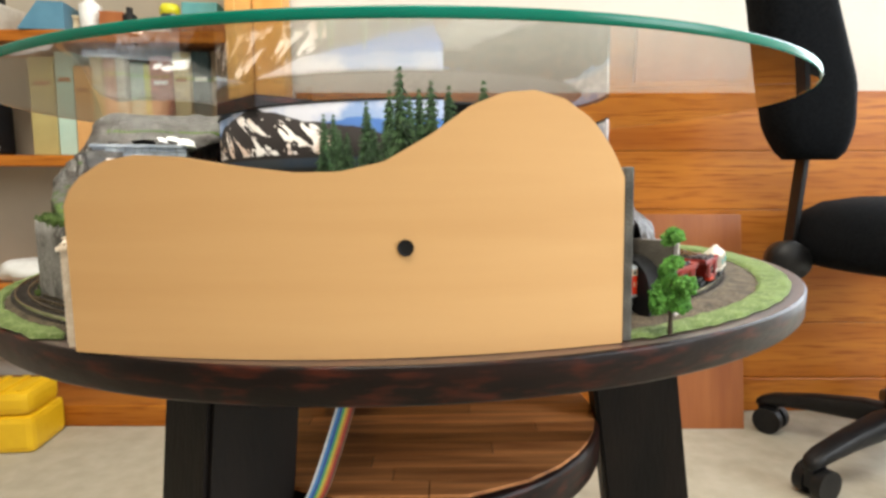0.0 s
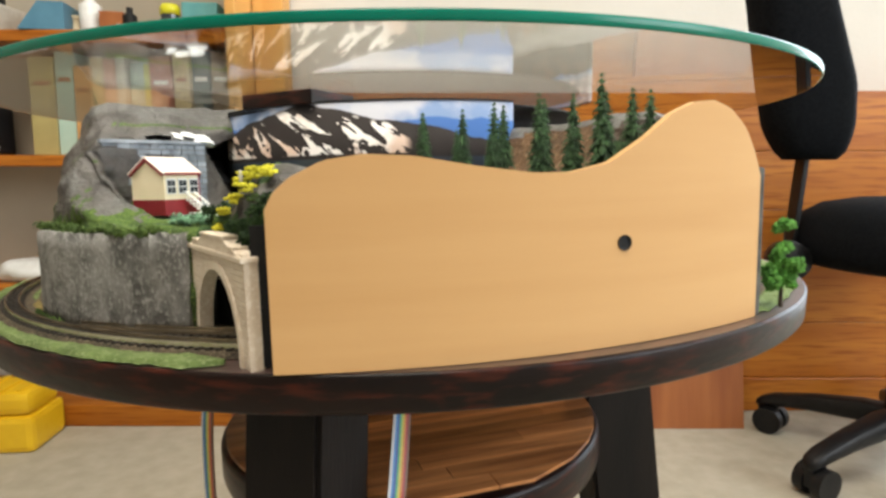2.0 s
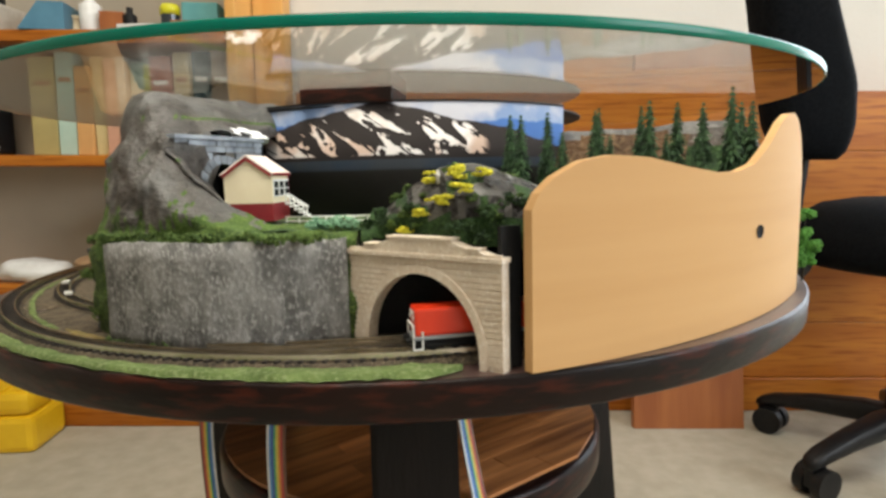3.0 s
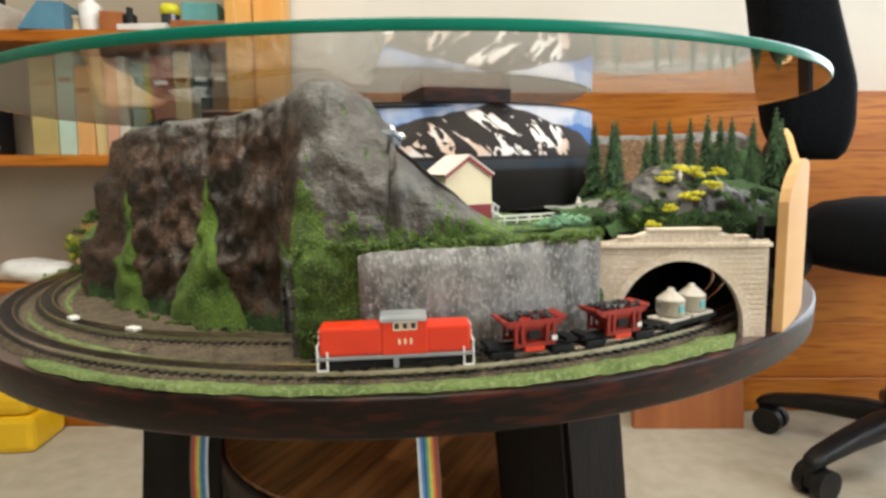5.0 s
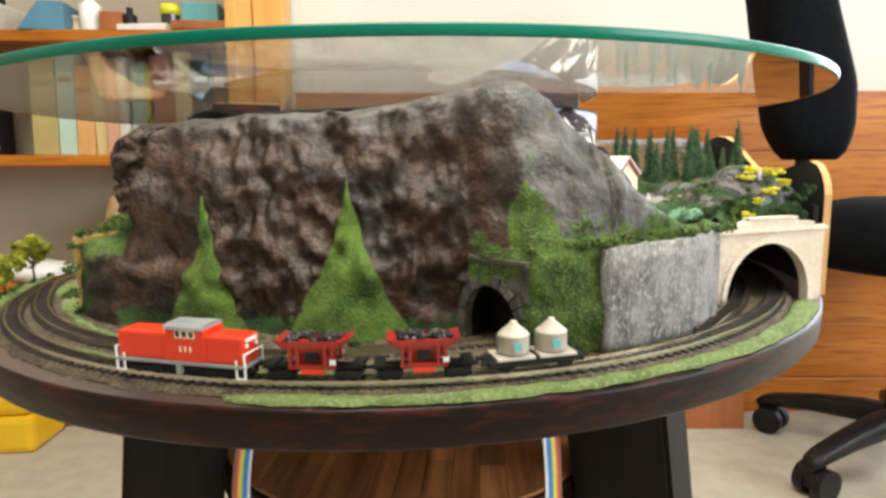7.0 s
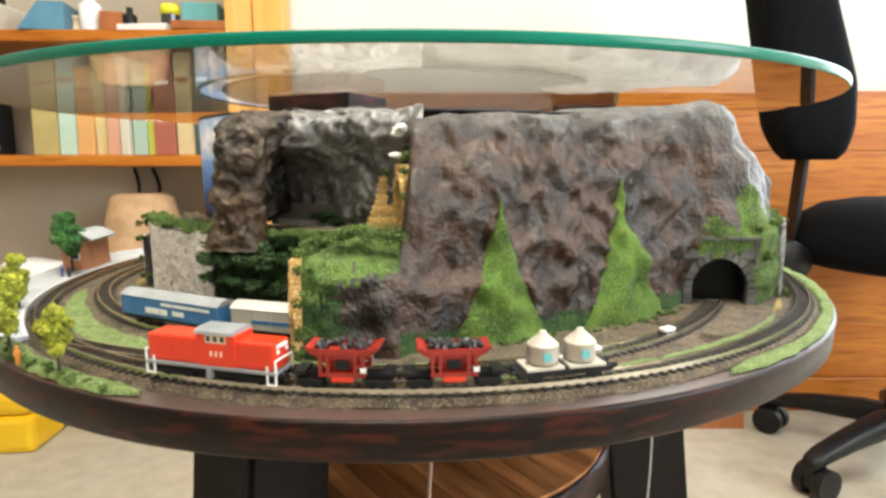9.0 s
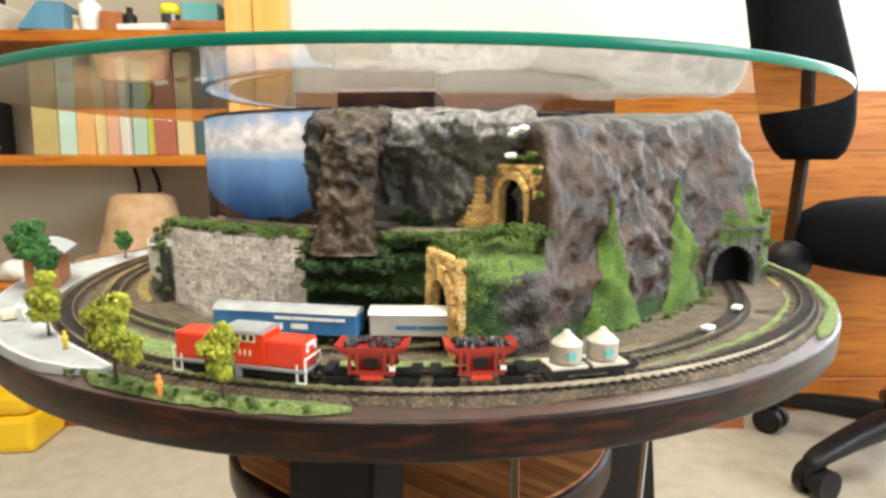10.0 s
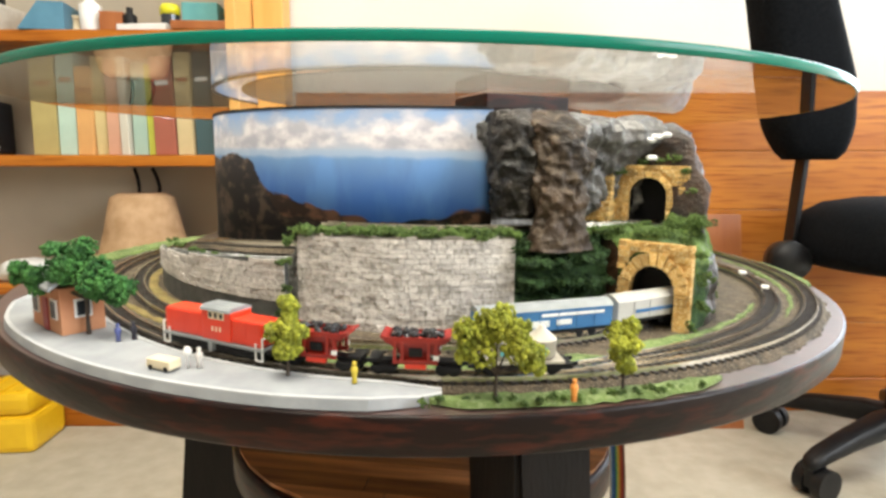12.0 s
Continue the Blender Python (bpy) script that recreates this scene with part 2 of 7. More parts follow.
SILVER = material("silver_paint", (0.50, 0.49, 0.46), (0.60, 0.59, 0.56), 0.35, 60, 0.03, metal=0.35)
BEIGE = material("silo_beige", (0.46, 0.42, 0.35), (0.54, 0.50, 0.43), 0.45, 60, 0.04)
ROOF_PINK = material("roof_pale", (0.62, 0.52, 0.46), (0.70, 0.60, 0.54), 0.7, 90, 0.1)
MAROON = material("maroon_paint", (0.20, 0.012, 0.018), (0.26, 0.02, 0.025), 0.5, 60, 0.03)
DARKGLASS = material("dark_window", (0.03, 0.035, 0.04), rough=0.1)
YELLOW = material("yellow_plastic", (0.80, 0.48, 0.01), (0.86, 0.55, 0.02), 0.4, 20, 0.03)
SNOW = material("white_snow", (0.82, 0.82, 0.82), (0.88, 0.88, 0.88), 0.5, 90, 0.3)
LEAF_DARK = material("conifer_green", (0.012, 0.036, 0.012), (0.042, 0.090, 0.030), 0.9, 150, 0.5, island=0.55)
LEAF_MID = material("leaf_green", (0.015, 0.075, 0.015), (0.05, 0.16, 0.03), 0.9, 150, 0.5, island=0.4)
LEAF_BRIGHT = material("bright_leaf_green", (0.05, 0.19, 0.02), (0.11, 0.30, 0.05), 0.9, 150, 0.5, island=0.35)
LEAF_OLIVE = material("olive_leaf", (0.15, 0.17, 0.01), (0.32, 0.33, 0.03), 0.9, 150, 0.5, island=0.4)
MINT = material("mint_foliage", (0.14, 0.30, 0.18), (0.26, 0.45, 0.30), 0.9, 150, 0.5, island=0.3)
YELLOW_FLOCK = material("yellow_flock", (0.46, 0.43, 0.02), (0.70, 0.64, 0.04), 0.95, 150, 0.6)
BARK = material("bark", (0.035, 0.024, 0.016), (0.07, 0.05, 0.035), 0.9, 200, 0.5)
PINE = material("knotty_pine", (0.34, 0.098, 0.009), (0.50, 0.180, 0.022), 0.38, 2.6, 0.04, fine=9, stretch=(0.45, 1, 7), c3=(0.27, 0.070, 0.006), each=0.10, spec=0.25)
PINE_LIGHT = material("light_pine", (0.66, 0.32, 0.075), (0.74, 0.42, 0.13), 0.45, 6, 0.05, stretch=(3, 1, 0.35))
PANEL_RED = material("reddish_board", (0.26, 0.075, 0.018), (0.36, 0.12, 0.032), 0.45, 6, 0.05, stretch=(4, 1, 0.4))
PLASTER = material("warm_white_plaster", (0.78, 0.745, 0.675), (0.82, 0.785, 0.72), 0.85, 3, 0.05, fine=40)
PLASTER_NORTH = material("soft_white_plaster", (0.66, 0.635, 0.58), (0.70, 0.675, 0.62), 0.85, 3, 0.05, fine=40)
# for the unseen walls: darker than the other plaster to weaken bounce light
TAUPE = material("taupe_low_bounce", (0.46, 0.42, 0.36), (0.52, 0.475, 0.41), 0.9, 3, 0.05, fine=40)
# back panel beige, darkened for the shade between the shelves
BACK_PANEL = material("beige_shaded_back", (0.37, 0.325, 0.25), (0.43, 0.38, 0.30), 0.8, 4, 0.04, fine=30)
CARPET = material("beige_floor", (0.385, 0.350, 0.270), (0.445, 0.408, 0.325), 0.85, 30, 0.3, fine=12)


# ---- mesh helpers ----
def part(name, bm, mat, parent=None, label="", flat=True):
    me = bpy.data.meshes.new(name)
    bm.normal_update()
    bm.to_mesh(me)
    bm.free()
    if not flat:
        for p in me.polygons:
            p.use_smooth = True
    for m in (mat if isinstance(mat, (list, tuple)) else [mat]):
        me.materials.append(m)
    ob = new(name, me)
    if parent is not None:
        ob.parent = parent
    if label:
        ob["label"] = label
    return ob


def thing(name, label, category, group="", kind=""):
    return tagged(new(name), label, category, group, kind)


def solid(name, bm, mat, label, category, group="", kind="", flat=True):
    return tagged(part(name, bm, mat, None, "", flat), label, category, group, kind)


def box(bm, x0, x1, y0, y1, z0, z1, bevel=0.0, m=None, mi=0):
    r = bmesh.ops.create_cube(bm, size=1.0)
    vs = r["verts"]
    for v in vs:
        v.co = Vector((x0 + (v.co.x + 0.5) * (x1 - x0), y0 + (v.co.y + 0.5) * (y1 - y0), z0 + (v.co.z + 0.5) * (z1 - z0)))
    fs = {f for v in vs for f in v.link_faces}
    if bevel:
        es = list({e for v in vs for e in v.link_edges})
        r = bmesh.ops.bevel(bm, geom=es, offset=bevel, segments=2, affect="EDGES", profile=0.6)
        vs = list({v for v in r["verts"]} | {v for v in vs if v.is_valid})
        fs = {f for v in vs for f in v.link_faces}
    for f in fs:
        f.material_index = mi
    if m is not None:
        bmesh.ops.transform(bm, matrix=m, verts=list({v for f in fs for v in f.verts}))
    return fs


def cyl(bm, p, q, r0, r1=None, n=14, caps=True):
    """A tapered tube from p to q."""
    p, q = Vector(p), Vector(q)
    r1 = r0 if r1 is None else r1
    d = q - p
    m = Matrix.Translation((p + q) / 2) @ d.to_track_quat("Z", "Y").to_matrix().to_4x4()
    return bmesh.ops.create_cone(bm, cap_ends=caps, segments=n, radius1=r0, radius2=r1, depth=d.length, matrix=m)["verts"]


def lathe(bm, prof, n=48, m=None):
    """Turns a profile of (r, z) round the z axis."""
    rings = []
    for r, z in prof:
        if r < 1e-6:
            rings.append([bm.verts.new((0, 0, z))])
        else:
            rings.append([bm.verts.new((r * math.cos(2 * math.pi * i / n), r * math.sin(2 * math.pi * i / n), z)) for i in range(n)])
    for a, b in zip(rings, rings[1:]):
        for i in range(n):
            j = (i + 1) % n
            q = [a[i % len(a)], a[j % len(a)], b[j % len(b)], b[i % len(b)]]
            q = [v for k, v in enumerate(q) if v not in q[:k]]
            if len(q) > 2:
                bm.faces.new(q)
    if m is not None:
        bmesh.ops.transform(bm, matrix=m, verts=[v for r in rings for v in r])


def prism(bm, pts, y0, y1, m=None, mi=0):
    """A flat outline of (x, z) points, extruded from y0 to y1."""
    a = [bm.verts.new((x, y0, z)) for x, z in pts]
    b = [bm.verts.new((x, y1, z)) for x, z in pts]
    fs = [bm.faces.new(a), bm.faces.new(b[::-1])]
    for i in range(len(pts)):
        j = (i + 1) % len(pts)
        fs.append(bm.faces.new((a[j], a[i], b[i], b[j])))
    for f in fs:
        f.material_index = mi
    if m is not None:
        bmesh.ops.transform(bm, matrix=m, verts=a + b)
    return fs


def strip(bm, rows, close=False, mi=0):
    """Quads between rows of points."""
    vs = [[bm.verts.new(p) for p in r] for r in rows]
    for a, b in zip(vs, vs[1:]):
        k = len(a)
        for i in range(k if close else k - 1):
            j = (i + 1) % k
            f = bm.faces.new((a[i], a[j], b[j], b[i]))
            f.material_index = mi
    return vs


def polar(deg, r, z=0.0):
    return Vector((r * math.cos(radians(deg)), r * math.sin(radians(deg)), z))


def lerp(table, x):
    xs = [row[0] for row in table]
    return [float(np.interp(x, xs, [row[k] for row in table])) for k in range(1, len(table[0]))]


def bumpy(p, size, amount):
    return noise.fractal(Vector(p) / size, 1.0, 2.0, 4) * amount


# ---- the room ----
def wall(name, x0, x1, y0, y1, z0, z1, mat, label):
    bm = bmesh.new()
    box(bm, x0, x1, y0, y1, z0, z1)
    return solid(name, bm, mat, label, "wall", kind="structure")


def build_room():
    bm = bmesh.new()
    box(bm, -2.2, 2.4, -2.2, 0.93, -0.05, 0.0)
    solid("floor", bm, CARPET, "plain beige low-pile floor covering", "floor", kind="structure")
    bm = bmesh.new()
    box(bm, -2.2, 2.4, -2.2, 0.93, 2.4, 2.45)
    solid("ceiling", bm, PLASTER, "plain warm white ceiling", "ceiling", kind="structure")
    w = thing("wall_north", "warm white plaster wall above pine boards", "wall", kind="structure")
    bm = bmesh.new()
    box(bm, -2.2, 1.12, 0.83, 0.93, 0, 2.4)
    box(bm, 2.12, 2.4, 0.83, 0.93, 0, 2.4)
    box(bm, 1.12, 2.12, 0.83, 0.93, 0, 0.12)
    box(bm, 1.12, 2.12, 0.83, 0.93, 2.0, 2.4)
    part("wall_panel", bm, PLASTER_NORTH, w)
    wall("wall_west", -2.3, -2.2, -2.2, 0.93, 0, 2.4, TAUPE, "unseen wall, toned taupe to weaken bounce light")
    wall("wall_south", -2.2, 2.4, -2.3, -2.2, 0, 2.4, TAUPE, "unseen wall, toned taupe to weaken bounce light")
    # the east wall has the window opening
    w = thing("wall_east", "warm white plaster wall with a window opening", "wall", kind="structure")
    bm = bmesh.new()
    box(bm, 2.4, 2.5, -2.2, -1.95, 0, 2.4)
    box(bm, 2.4, 2.5, -0.55, 0.93, 0, 2.4)
    box(bm, 2.4, 2.5, -1.95, -0.55, 0, 0.8)
    box(bm, 2.4, 2.5, -1.95, -0.55, 2.0, 2.4)
    part("wall_panel", bm, PLASTER, w)
    # pine wainscot: boards lying flat
    wains = thing("wainscot", "orange knotty pine boarding on the lower wall", "wall panelling", kind="structure")
    zs = [0.076, 0.197, 0.318, 0.439, 0.560, 0.681]
    for a, b in zip(zs, zs[1:]):
        bm = bmesh.new()
        box(bm, -0.28, 1.09, 0.722, 0.828, a + 0.0004, b - 0.0004, bevel=0.0015)
        part("board", bm, PINE, wains)
    bm = bmesh.new()
    box(bm, -0.28, 1.09, 0.716, 0.828, 0.0, 0.0755, bevel=0.004)
    solid("baseboard", bm, PINE, "orange pine skirting board along the floor", "baseboard", kind="structure")


def build_bookcase():
    c = thing("bookcase", "light pine bookcase with full open shelves", "bookcase")
    for nm, x0, x1, z0, z1, y0 in (("upright", -0.395, -0.375, 0.0, 1.3, 0.66), ("upright", -1.95, -1.93, 0.0, 1.3, 0.66)):
        bm = bmesh.new()
        box(bm, x0, x1, y0, 0.82, z0, z1, bevel=0.002)
        part(nm, bm, PINE_LIGHT, c)
    bm = bmesh.new()
    box(bm, -0.373, -0.31, 0.76, 0.82, 0.0, 1.3, bevel=0.003)
    part("edge_board", bm, PINE_LIGHT, c)
    for z in (0.0, 0.27, 0.528, 0.765):
        bm = bmesh.new()
        box(bm, -1.93, -0.397, 0.66 if z else 0.638, 0.82, z, z + (0.045 if z == 0 else 0.022), bevel=0.003)
        part("shelf", bm, PINE, c)
    bm = bmesh.new()
    box(bm, -1.93, -0.397, 0.812, 0.82, 0.08, 1.3)
    part("back_panel", bm, BACK_PANEL, c, "beige back panel darkened for the shelf shade")


BOOK_COLOURS = [((0.44, 0.36, 0.14), "khaki"), ((0.46, 0.62, 0.52), "pale aqua"), ((0.66, 0.36, 0.13), "orange-buff"), ((0.62, 0.50, 0.24), "cream"), ((0.60, 0.33, 0.22), "salmon"), ((0.58, 0.55, 0.46), "pale grey"),
                ((0.36, 0.50, 0.42), "sage"), ((0.52, 0.56, 0.08), "lime"), ((0.36, 0.11, 0.07), "brick red"), ((0.60, 0.48, 0.26), "tan"), ((0.05, 0.10, 0.11), "dark teal"), ((0.28, 0.20, 0.12), "brown")]


def build_books():
    rnd = random.Random(5)
    x = -0.808
    widths = [0.052, 0.037, 0.034, 0.026, 0.026, 0.018, 0.030, 0.015, 0.044, 0.032, 0.036, 0.038]
    mats = [material("book_" + n.replace(" ", "_"), c, tuple(v * 0.85 for v in c), 0.55, 20, 0.05) for c, n in BOOK_COLOURS]
    for (c, n), w, mt in zip(BOOK_COLOURS, widths, mats):
        h = 0.178 + rnd.random() * 0.03
        b = thing("book", "%s clothbound book upright on the shelf" % n, "book", "books on the shelf")
        b.matrix_world = pose(x + w / 2, 0.69 + rnd.random() * 0.012, 0.5505, 0, rnd.uniform(-1, 1), 0)
        bm = bmesh.new()
        box(bm, -w / 2 + 0.0005, w / 2 - 0.0005, 0, 0.11, 0, h, bevel=0.002)
        part("cover", bm, mt, b)
        bm = bmesh.new()
        box(bm, -w / 2 + 0.003, w / 2 - 0.003, 0.004, 0.1105, h - 0.001, h + 0.0006)
        part("pages", bm, WHITE, b)
        if w > 0.03:
            part("spine_label", _boxed(-w * 0.32, w * 0.32, -0.0008, 0.001, h * 0.72, h * 0.76), WHITE if sum(c) < 0.9 else PANEL_RED, b, "printed band on the spine")
        x += w + 0.0015


def build_chair():
    c = thing("office_chair", "black swivel office chair with padded back and castors", "chair")
    c.matrix_world = pose(0.815, 0.46, 0, 0, 0, 0)
    # star base: five arms with castors
    for k in range(5):
        a = 202 + 72 * k
        bm = bmesh.new()
        m = pose(0, 0, 0, 0, 0, a)
        rows = []
        for x, zc, hh, hw in ((0.0, 0.095, 0.021, 0.022), (0.06, 0.094, 0.020, 0.021), (0.14, 0.082, 0.016, 0.018), (0.205, 0.068, 0.0125, 0.0165), (0.226, 0.060, 0.0105, 0.0145), (0.236, 0.056, 0.006, 0.009)):
            rows.append([m @ Vector((x, math.copysign(abs(math.cos(q)) ** 0.6, math.cos(q)) * hw, zc + math.copysign(abs(math.sin(q)) ** 0.6, math.sin(q)) * hh)) for q in (2 * math.pi * k / 14 for k in range(14))])
        vs = strip(bm, rows, close=True)
        bm.faces.new(vs[-1])
        bmesh.ops.recalc_face_normals(bm, faces=bm.faces)
        part("base_arm", bm, PLASTIC_BLACK, c, flat=False)
        cast = thing("castor", "", "")
        cast.parent = c
        cast.matrix_local = pose(0, 0, 0, 0, 0, a) @ pose(0.222, 0, 0)
        bm = bmesh.new()
        for s in (-1, 1):
            cyl(bm, (-0.012, s * 0.007, 0.026), (-0.012, s * 0.024, 0.026), 0.026, n=24)
        part("wheel", bm, PLASTIC_BLACK, cast)
        bm = bmesh.new()
        cyl(bm, (0, 0, 0.03), (0, 0, 0.066), 0.008, n=10)
        box(bm, -0.026, 0.012, -0.0065, 0.0065, 0.02, 0.055, bevel=0.004)
        part("housing", bm, PLASTIC_BLACK, cast)
    bm = bmesh.new()
    cyl(bm, (0, 0, 0.075), (0, 0, 0.22), 0.03, 0.026, n=20)
    cyl(bm, (0, 0, 0.22), (0, 0, 0.36), 0.016, n=16)
    part("gas_column", bm, PLASTIC_BLACK, c)
    bm = bmesh.new()
    lathe(bm, [(0, 0.360), (0.195, 0.362), (0.216, 0.370), (0.226, 0.388), (0.222, 0.415), (0.206, 0.443), (0.172, 0.464), (0.12, 0.474), (0, 0.478)], 36)
    bmesh.ops.transform(bm, matrix=Matrix.Translation((0.026, 0, 0)) @ Matrix.Diagonal((1.0, 0.95, 1, 1)), verts=bm.verts)
    part("seat", bm, FABRIC_BLACK, c, "thick black padded seat", flat=False)
    bm = bmesh.new()
    lathe(bm, [(0, -0.022), (0.03, -0.02), (0.034, 0), (0.03, 0.02), (0, 0.022)], 20, pose(-0.222, 0.0, 0.372, 90, 0, 0))
    part("knob", bm, PLASTIC_BLACK, c, flat=False)
    bm = bmesh.new()
    lathe(bm, [(0, -0.012), (0.026, -0.01), (0.026, 0.01), (0, 0.012)], 20, pose(-0.06, -0.12, 0.345))
    part("tilt_lever", bm, PLASTIC_BLACK, c, flat=False)
    # back bar and backrest
    bm = bmesh.new()
    box(bm, -0.0045, 0.0045, -0.014, 0.014, 0, 0.28, bevel=0.002, m=pose(-0.205, 0.03, 0.36, 0, 4, 0))
    part("back_bar", bm, PLASTIC_BLACK, c)
    bm = bmesh.new()
    rows = []
    shape = [(0, 0.634, 0.040, 0.020), (0.03, 0.633, 0.053, 0.036), (0.13, 0.6257, 0.0686, 0.048), (0.3, 0.6161, 0.0735, 0.052), (0.64, 0.5787, 0.062, 0.050), (0.9, 0.540, 0.046, 0.040), (1, 0.526, 0.024, 0.020)]
    for i in range(29):
        u = i / 28
        cx, th, w = lerp(shape, u)
        z = 0.535 + 0.42 * u
        ring = []
        for k in range(20):
            a = 2 * math.pi * k / 20
            ca, sa = math.cos(a), math.sin(a)
            ring.append(Vector((cx - 0.815 + math.copysign(abs(ca) ** 0.65, ca) * th, 0.03 + math.copysign(abs(sa) ** 0.7, sa) * w, z)))
        rows.append(ring)
    vs = strip(bm, rows, close=True)
    bm.faces.new(vs[0][::-1])
    bm.faces.new(vs[-1])
    bmesh.ops.smooth_vert(bm, verts=bm.verts, factor=0.5, use_axis_x=True, use_axis_y=True, use_axis_z=True)
    part("backrest", bm, FABRIC_BLACK, c, "tall black upholstered backrest", flat=False)


def build_room_things():
    bm = bmesh.new()
    box(bm, 0.408, 0.632, 0.0, 0.018, 0.0, 0.437, bevel=0.002)
    lean = solid("leaning_board", bm, PANEL_RED, "reddish brown wooden board leaning against the panelling", "board")
    lean.matrix_world = pose(0, 0.627, 0.0, -9.2, 0, 0)
    # yellow case with a lid
    c = thing("tool_case", "bright yellow plastic case with a ribbed lid on the floor", "case")
    c.matrix_world = pose(-0.80, 0.567, 0, 0, 0, 5)
    bm = bmesh.new()
    box(bm, -0.2, 0.060, -0.050, 0.062, 0.0, 0.07, bevel=0.012)
    part("body", bm, YELLOW, c)
    bm = bmesh.new()
    box(bm, -0.195, 0.055, -0.045, 0.058, 0.0705, 0.115, bevel=0.014)
    part("lid", bm, YELLOW, c)
    for k in range(7):
        part("rib", _boxed(-0.175 + k * 0.034, -0.163 + k * 0.034, -0.036, 0.049, 0.1145, 0.1185, 0.0015), YELLOW, c)
    part("latch", _boxed(-0.09, -0.05, -0.0545, -0.0495, 0.052, 0.085, 0.0015), PLASTIC_BLACK, c, "black latch")
    # straw hat shape: a tapered basket on the lower shelf
    bm = bmesh.new()
    lathe(bm, [(0, 0.135), (0.045, 0.136), (0.06, 0.128), (0.075, 0.06), (0.088, 0.012), (0.125, 0.006), (0.13, 0.0), (0.0, 0.0)], 40)
    hat = solid("sun_hat", bm, material("straw_beige", (0.36, 0.22, 0.11), (0.46, 0.30, 0.17), 0.8, 40, 0.3), "soft beige brimmed hat lying on the shelf", "hat", flat=False)
    hat.matrix_world = pose(-0.60, 0.71, 0.3375)
    bm = bmesh.new()
    box(bm, -0.09, 0.1, -0.03, 0.06, 0, 0.045, bevel=0.004)
    box_dark = solid("dark_box", bm, BLACK, "low black box on the shelf", "box")
    box_dark.matrix_world = pose(-0.585, 0.715, 0.2925)


# ---- the turning table ----
def build_table():
    t = thing("display_table", "round dark mahogany table with three splayed legs and a lower shelf", "table")
    bm = bmesh.new()
    lathe(bm, [(0, -0.0170), (0.292, -0.0170), (0.2945, -0.0163), (0.2955, -0.0150), (0.2960, -0.0016), (0.2956, -0.0006), (0.2945, 0.0), (0, 0.0)], 160)
    top = part("tabletop", bm, (MAHOGANY, MAHOGANY_TOP), t, flat=False)
    for f in top.data.polygons:
        if abs(f.normal.z) > 0.98:
            f.use_smooth = False
            f.material_index = 1 if f.normal.z > 0 else 0
    bm = bmesh.new()
    lathe(bm, [(0, -0.034), (0.034, -0.034), (0.037, -0.032), (0.038, -0.0172), (0, -0.0172)], 40)
    part("motor_hub", bm, PLASTIC_BLACK, t, "black round motor hub under the top")
    for a in (-123.5, -5, 117.5):
        bm = bmesh.new()
        m = pose(0, 0, 0, 0, 0, a)
        zb = -TABLE_Z + 0.009
        rows = []
        for z, r0, r1, w in ((-0.0172, 0.145, 0.214, 0.0225), (-0.07, 0.151, 0.221, 0.0225), (zb, 0.195, 0.262, 0.02)):
            rows.append([Vector((r0, -w, z)), Vector((r1, -w, z)), Vector((r1, w, z)), Vector((r0, w, z))])
        vs = strip(bm, rows, close=True)
        bm.faces.new(vs[0])
        bm.faces.new(vs[-1][::-1])
        bmesh.ops.bevel(bm, geom=bm.edges[:], offset=0.003, segments=2, affect="EDGES")
        bmesh.ops.transform(bm, matrix=m, verts=bm.verts)
        bmesh.ops.recalc_face_normals(bm, faces=bm.faces)
        part("leg", bm, LEG_WOOD, t)
    shelf = part("lower_shelf", _disc(0.162, -0.162, -0.134), MAHOGANY, t, "round lower shelf laid with walnut strips", flat=False)
    k = -0.152
    while k < 0.152:
        y0, y1 = k, k + 0.0185
        h0, h1 = math.sqrt(max(1e-6, 0.158 ** 2 - y0 ** 2)), math.sqrt(max(1e-6, 0.158 ** 2 - y1 ** 2))
        cut = min(h0, h1) * 0.7 * math.sin(k * 190)
        for ends in (((-h0, y0), (cut, y0), (cut, y1), (-h1, y1)), ((cut + 0.0008, y0), (h0, y0), (h1, y1), (cut + 0.0008, y1))):
            bm = bmesh.new()
            low = [bm.verts.new((x, y, -0.1345)) for x, y in ends]
            up = [bm.verts.new((x, y, -0.1315)) for x, y in ends]
            bm.faces.new(up)
            bm.faces.new(low[::-1])
            for q in range(4):
                bm.faces.new((low[q], low[(q + 1) % 4], up[(q + 1) % 4], up[q]))
            part("walnut_strip", bm, WALNUT, shelf)
        k += 0.019
    return rides(t, pose(0.004, 0, 0), False)


def _disc(r, z0, z1, n=96, bev=0.004):
    bm = bmesh.new()
    lathe(bm, [(0, z0), (r - bev, z0), (r - bev * 0.3, z0 + bev * 0.3), (r, z0 + bev), (r, z1 - bev), (r - bev * 0.3, z1 - bev * 0.3), (r - bev, z1), (0, z1)], n)
    return bm


GLASS = material("clear_glass", (0.93, 0.97, 0.95), rough=0.0, transmission=1.0)
GLASS.node_tree.nodes["Principled BSDF"].inputs["IOR"].default_value = 1.5
GLASS_EDGE = material("green_glass_edge", (0.0, 0.150, 0.098), (0.002, 0.19, 0.13), 0.22, 12, 0.0)
GLASS_EDGE.node_tree.nodes["Principled BSDF"].inputs["Specular IOR Level"].default_value = 0.22


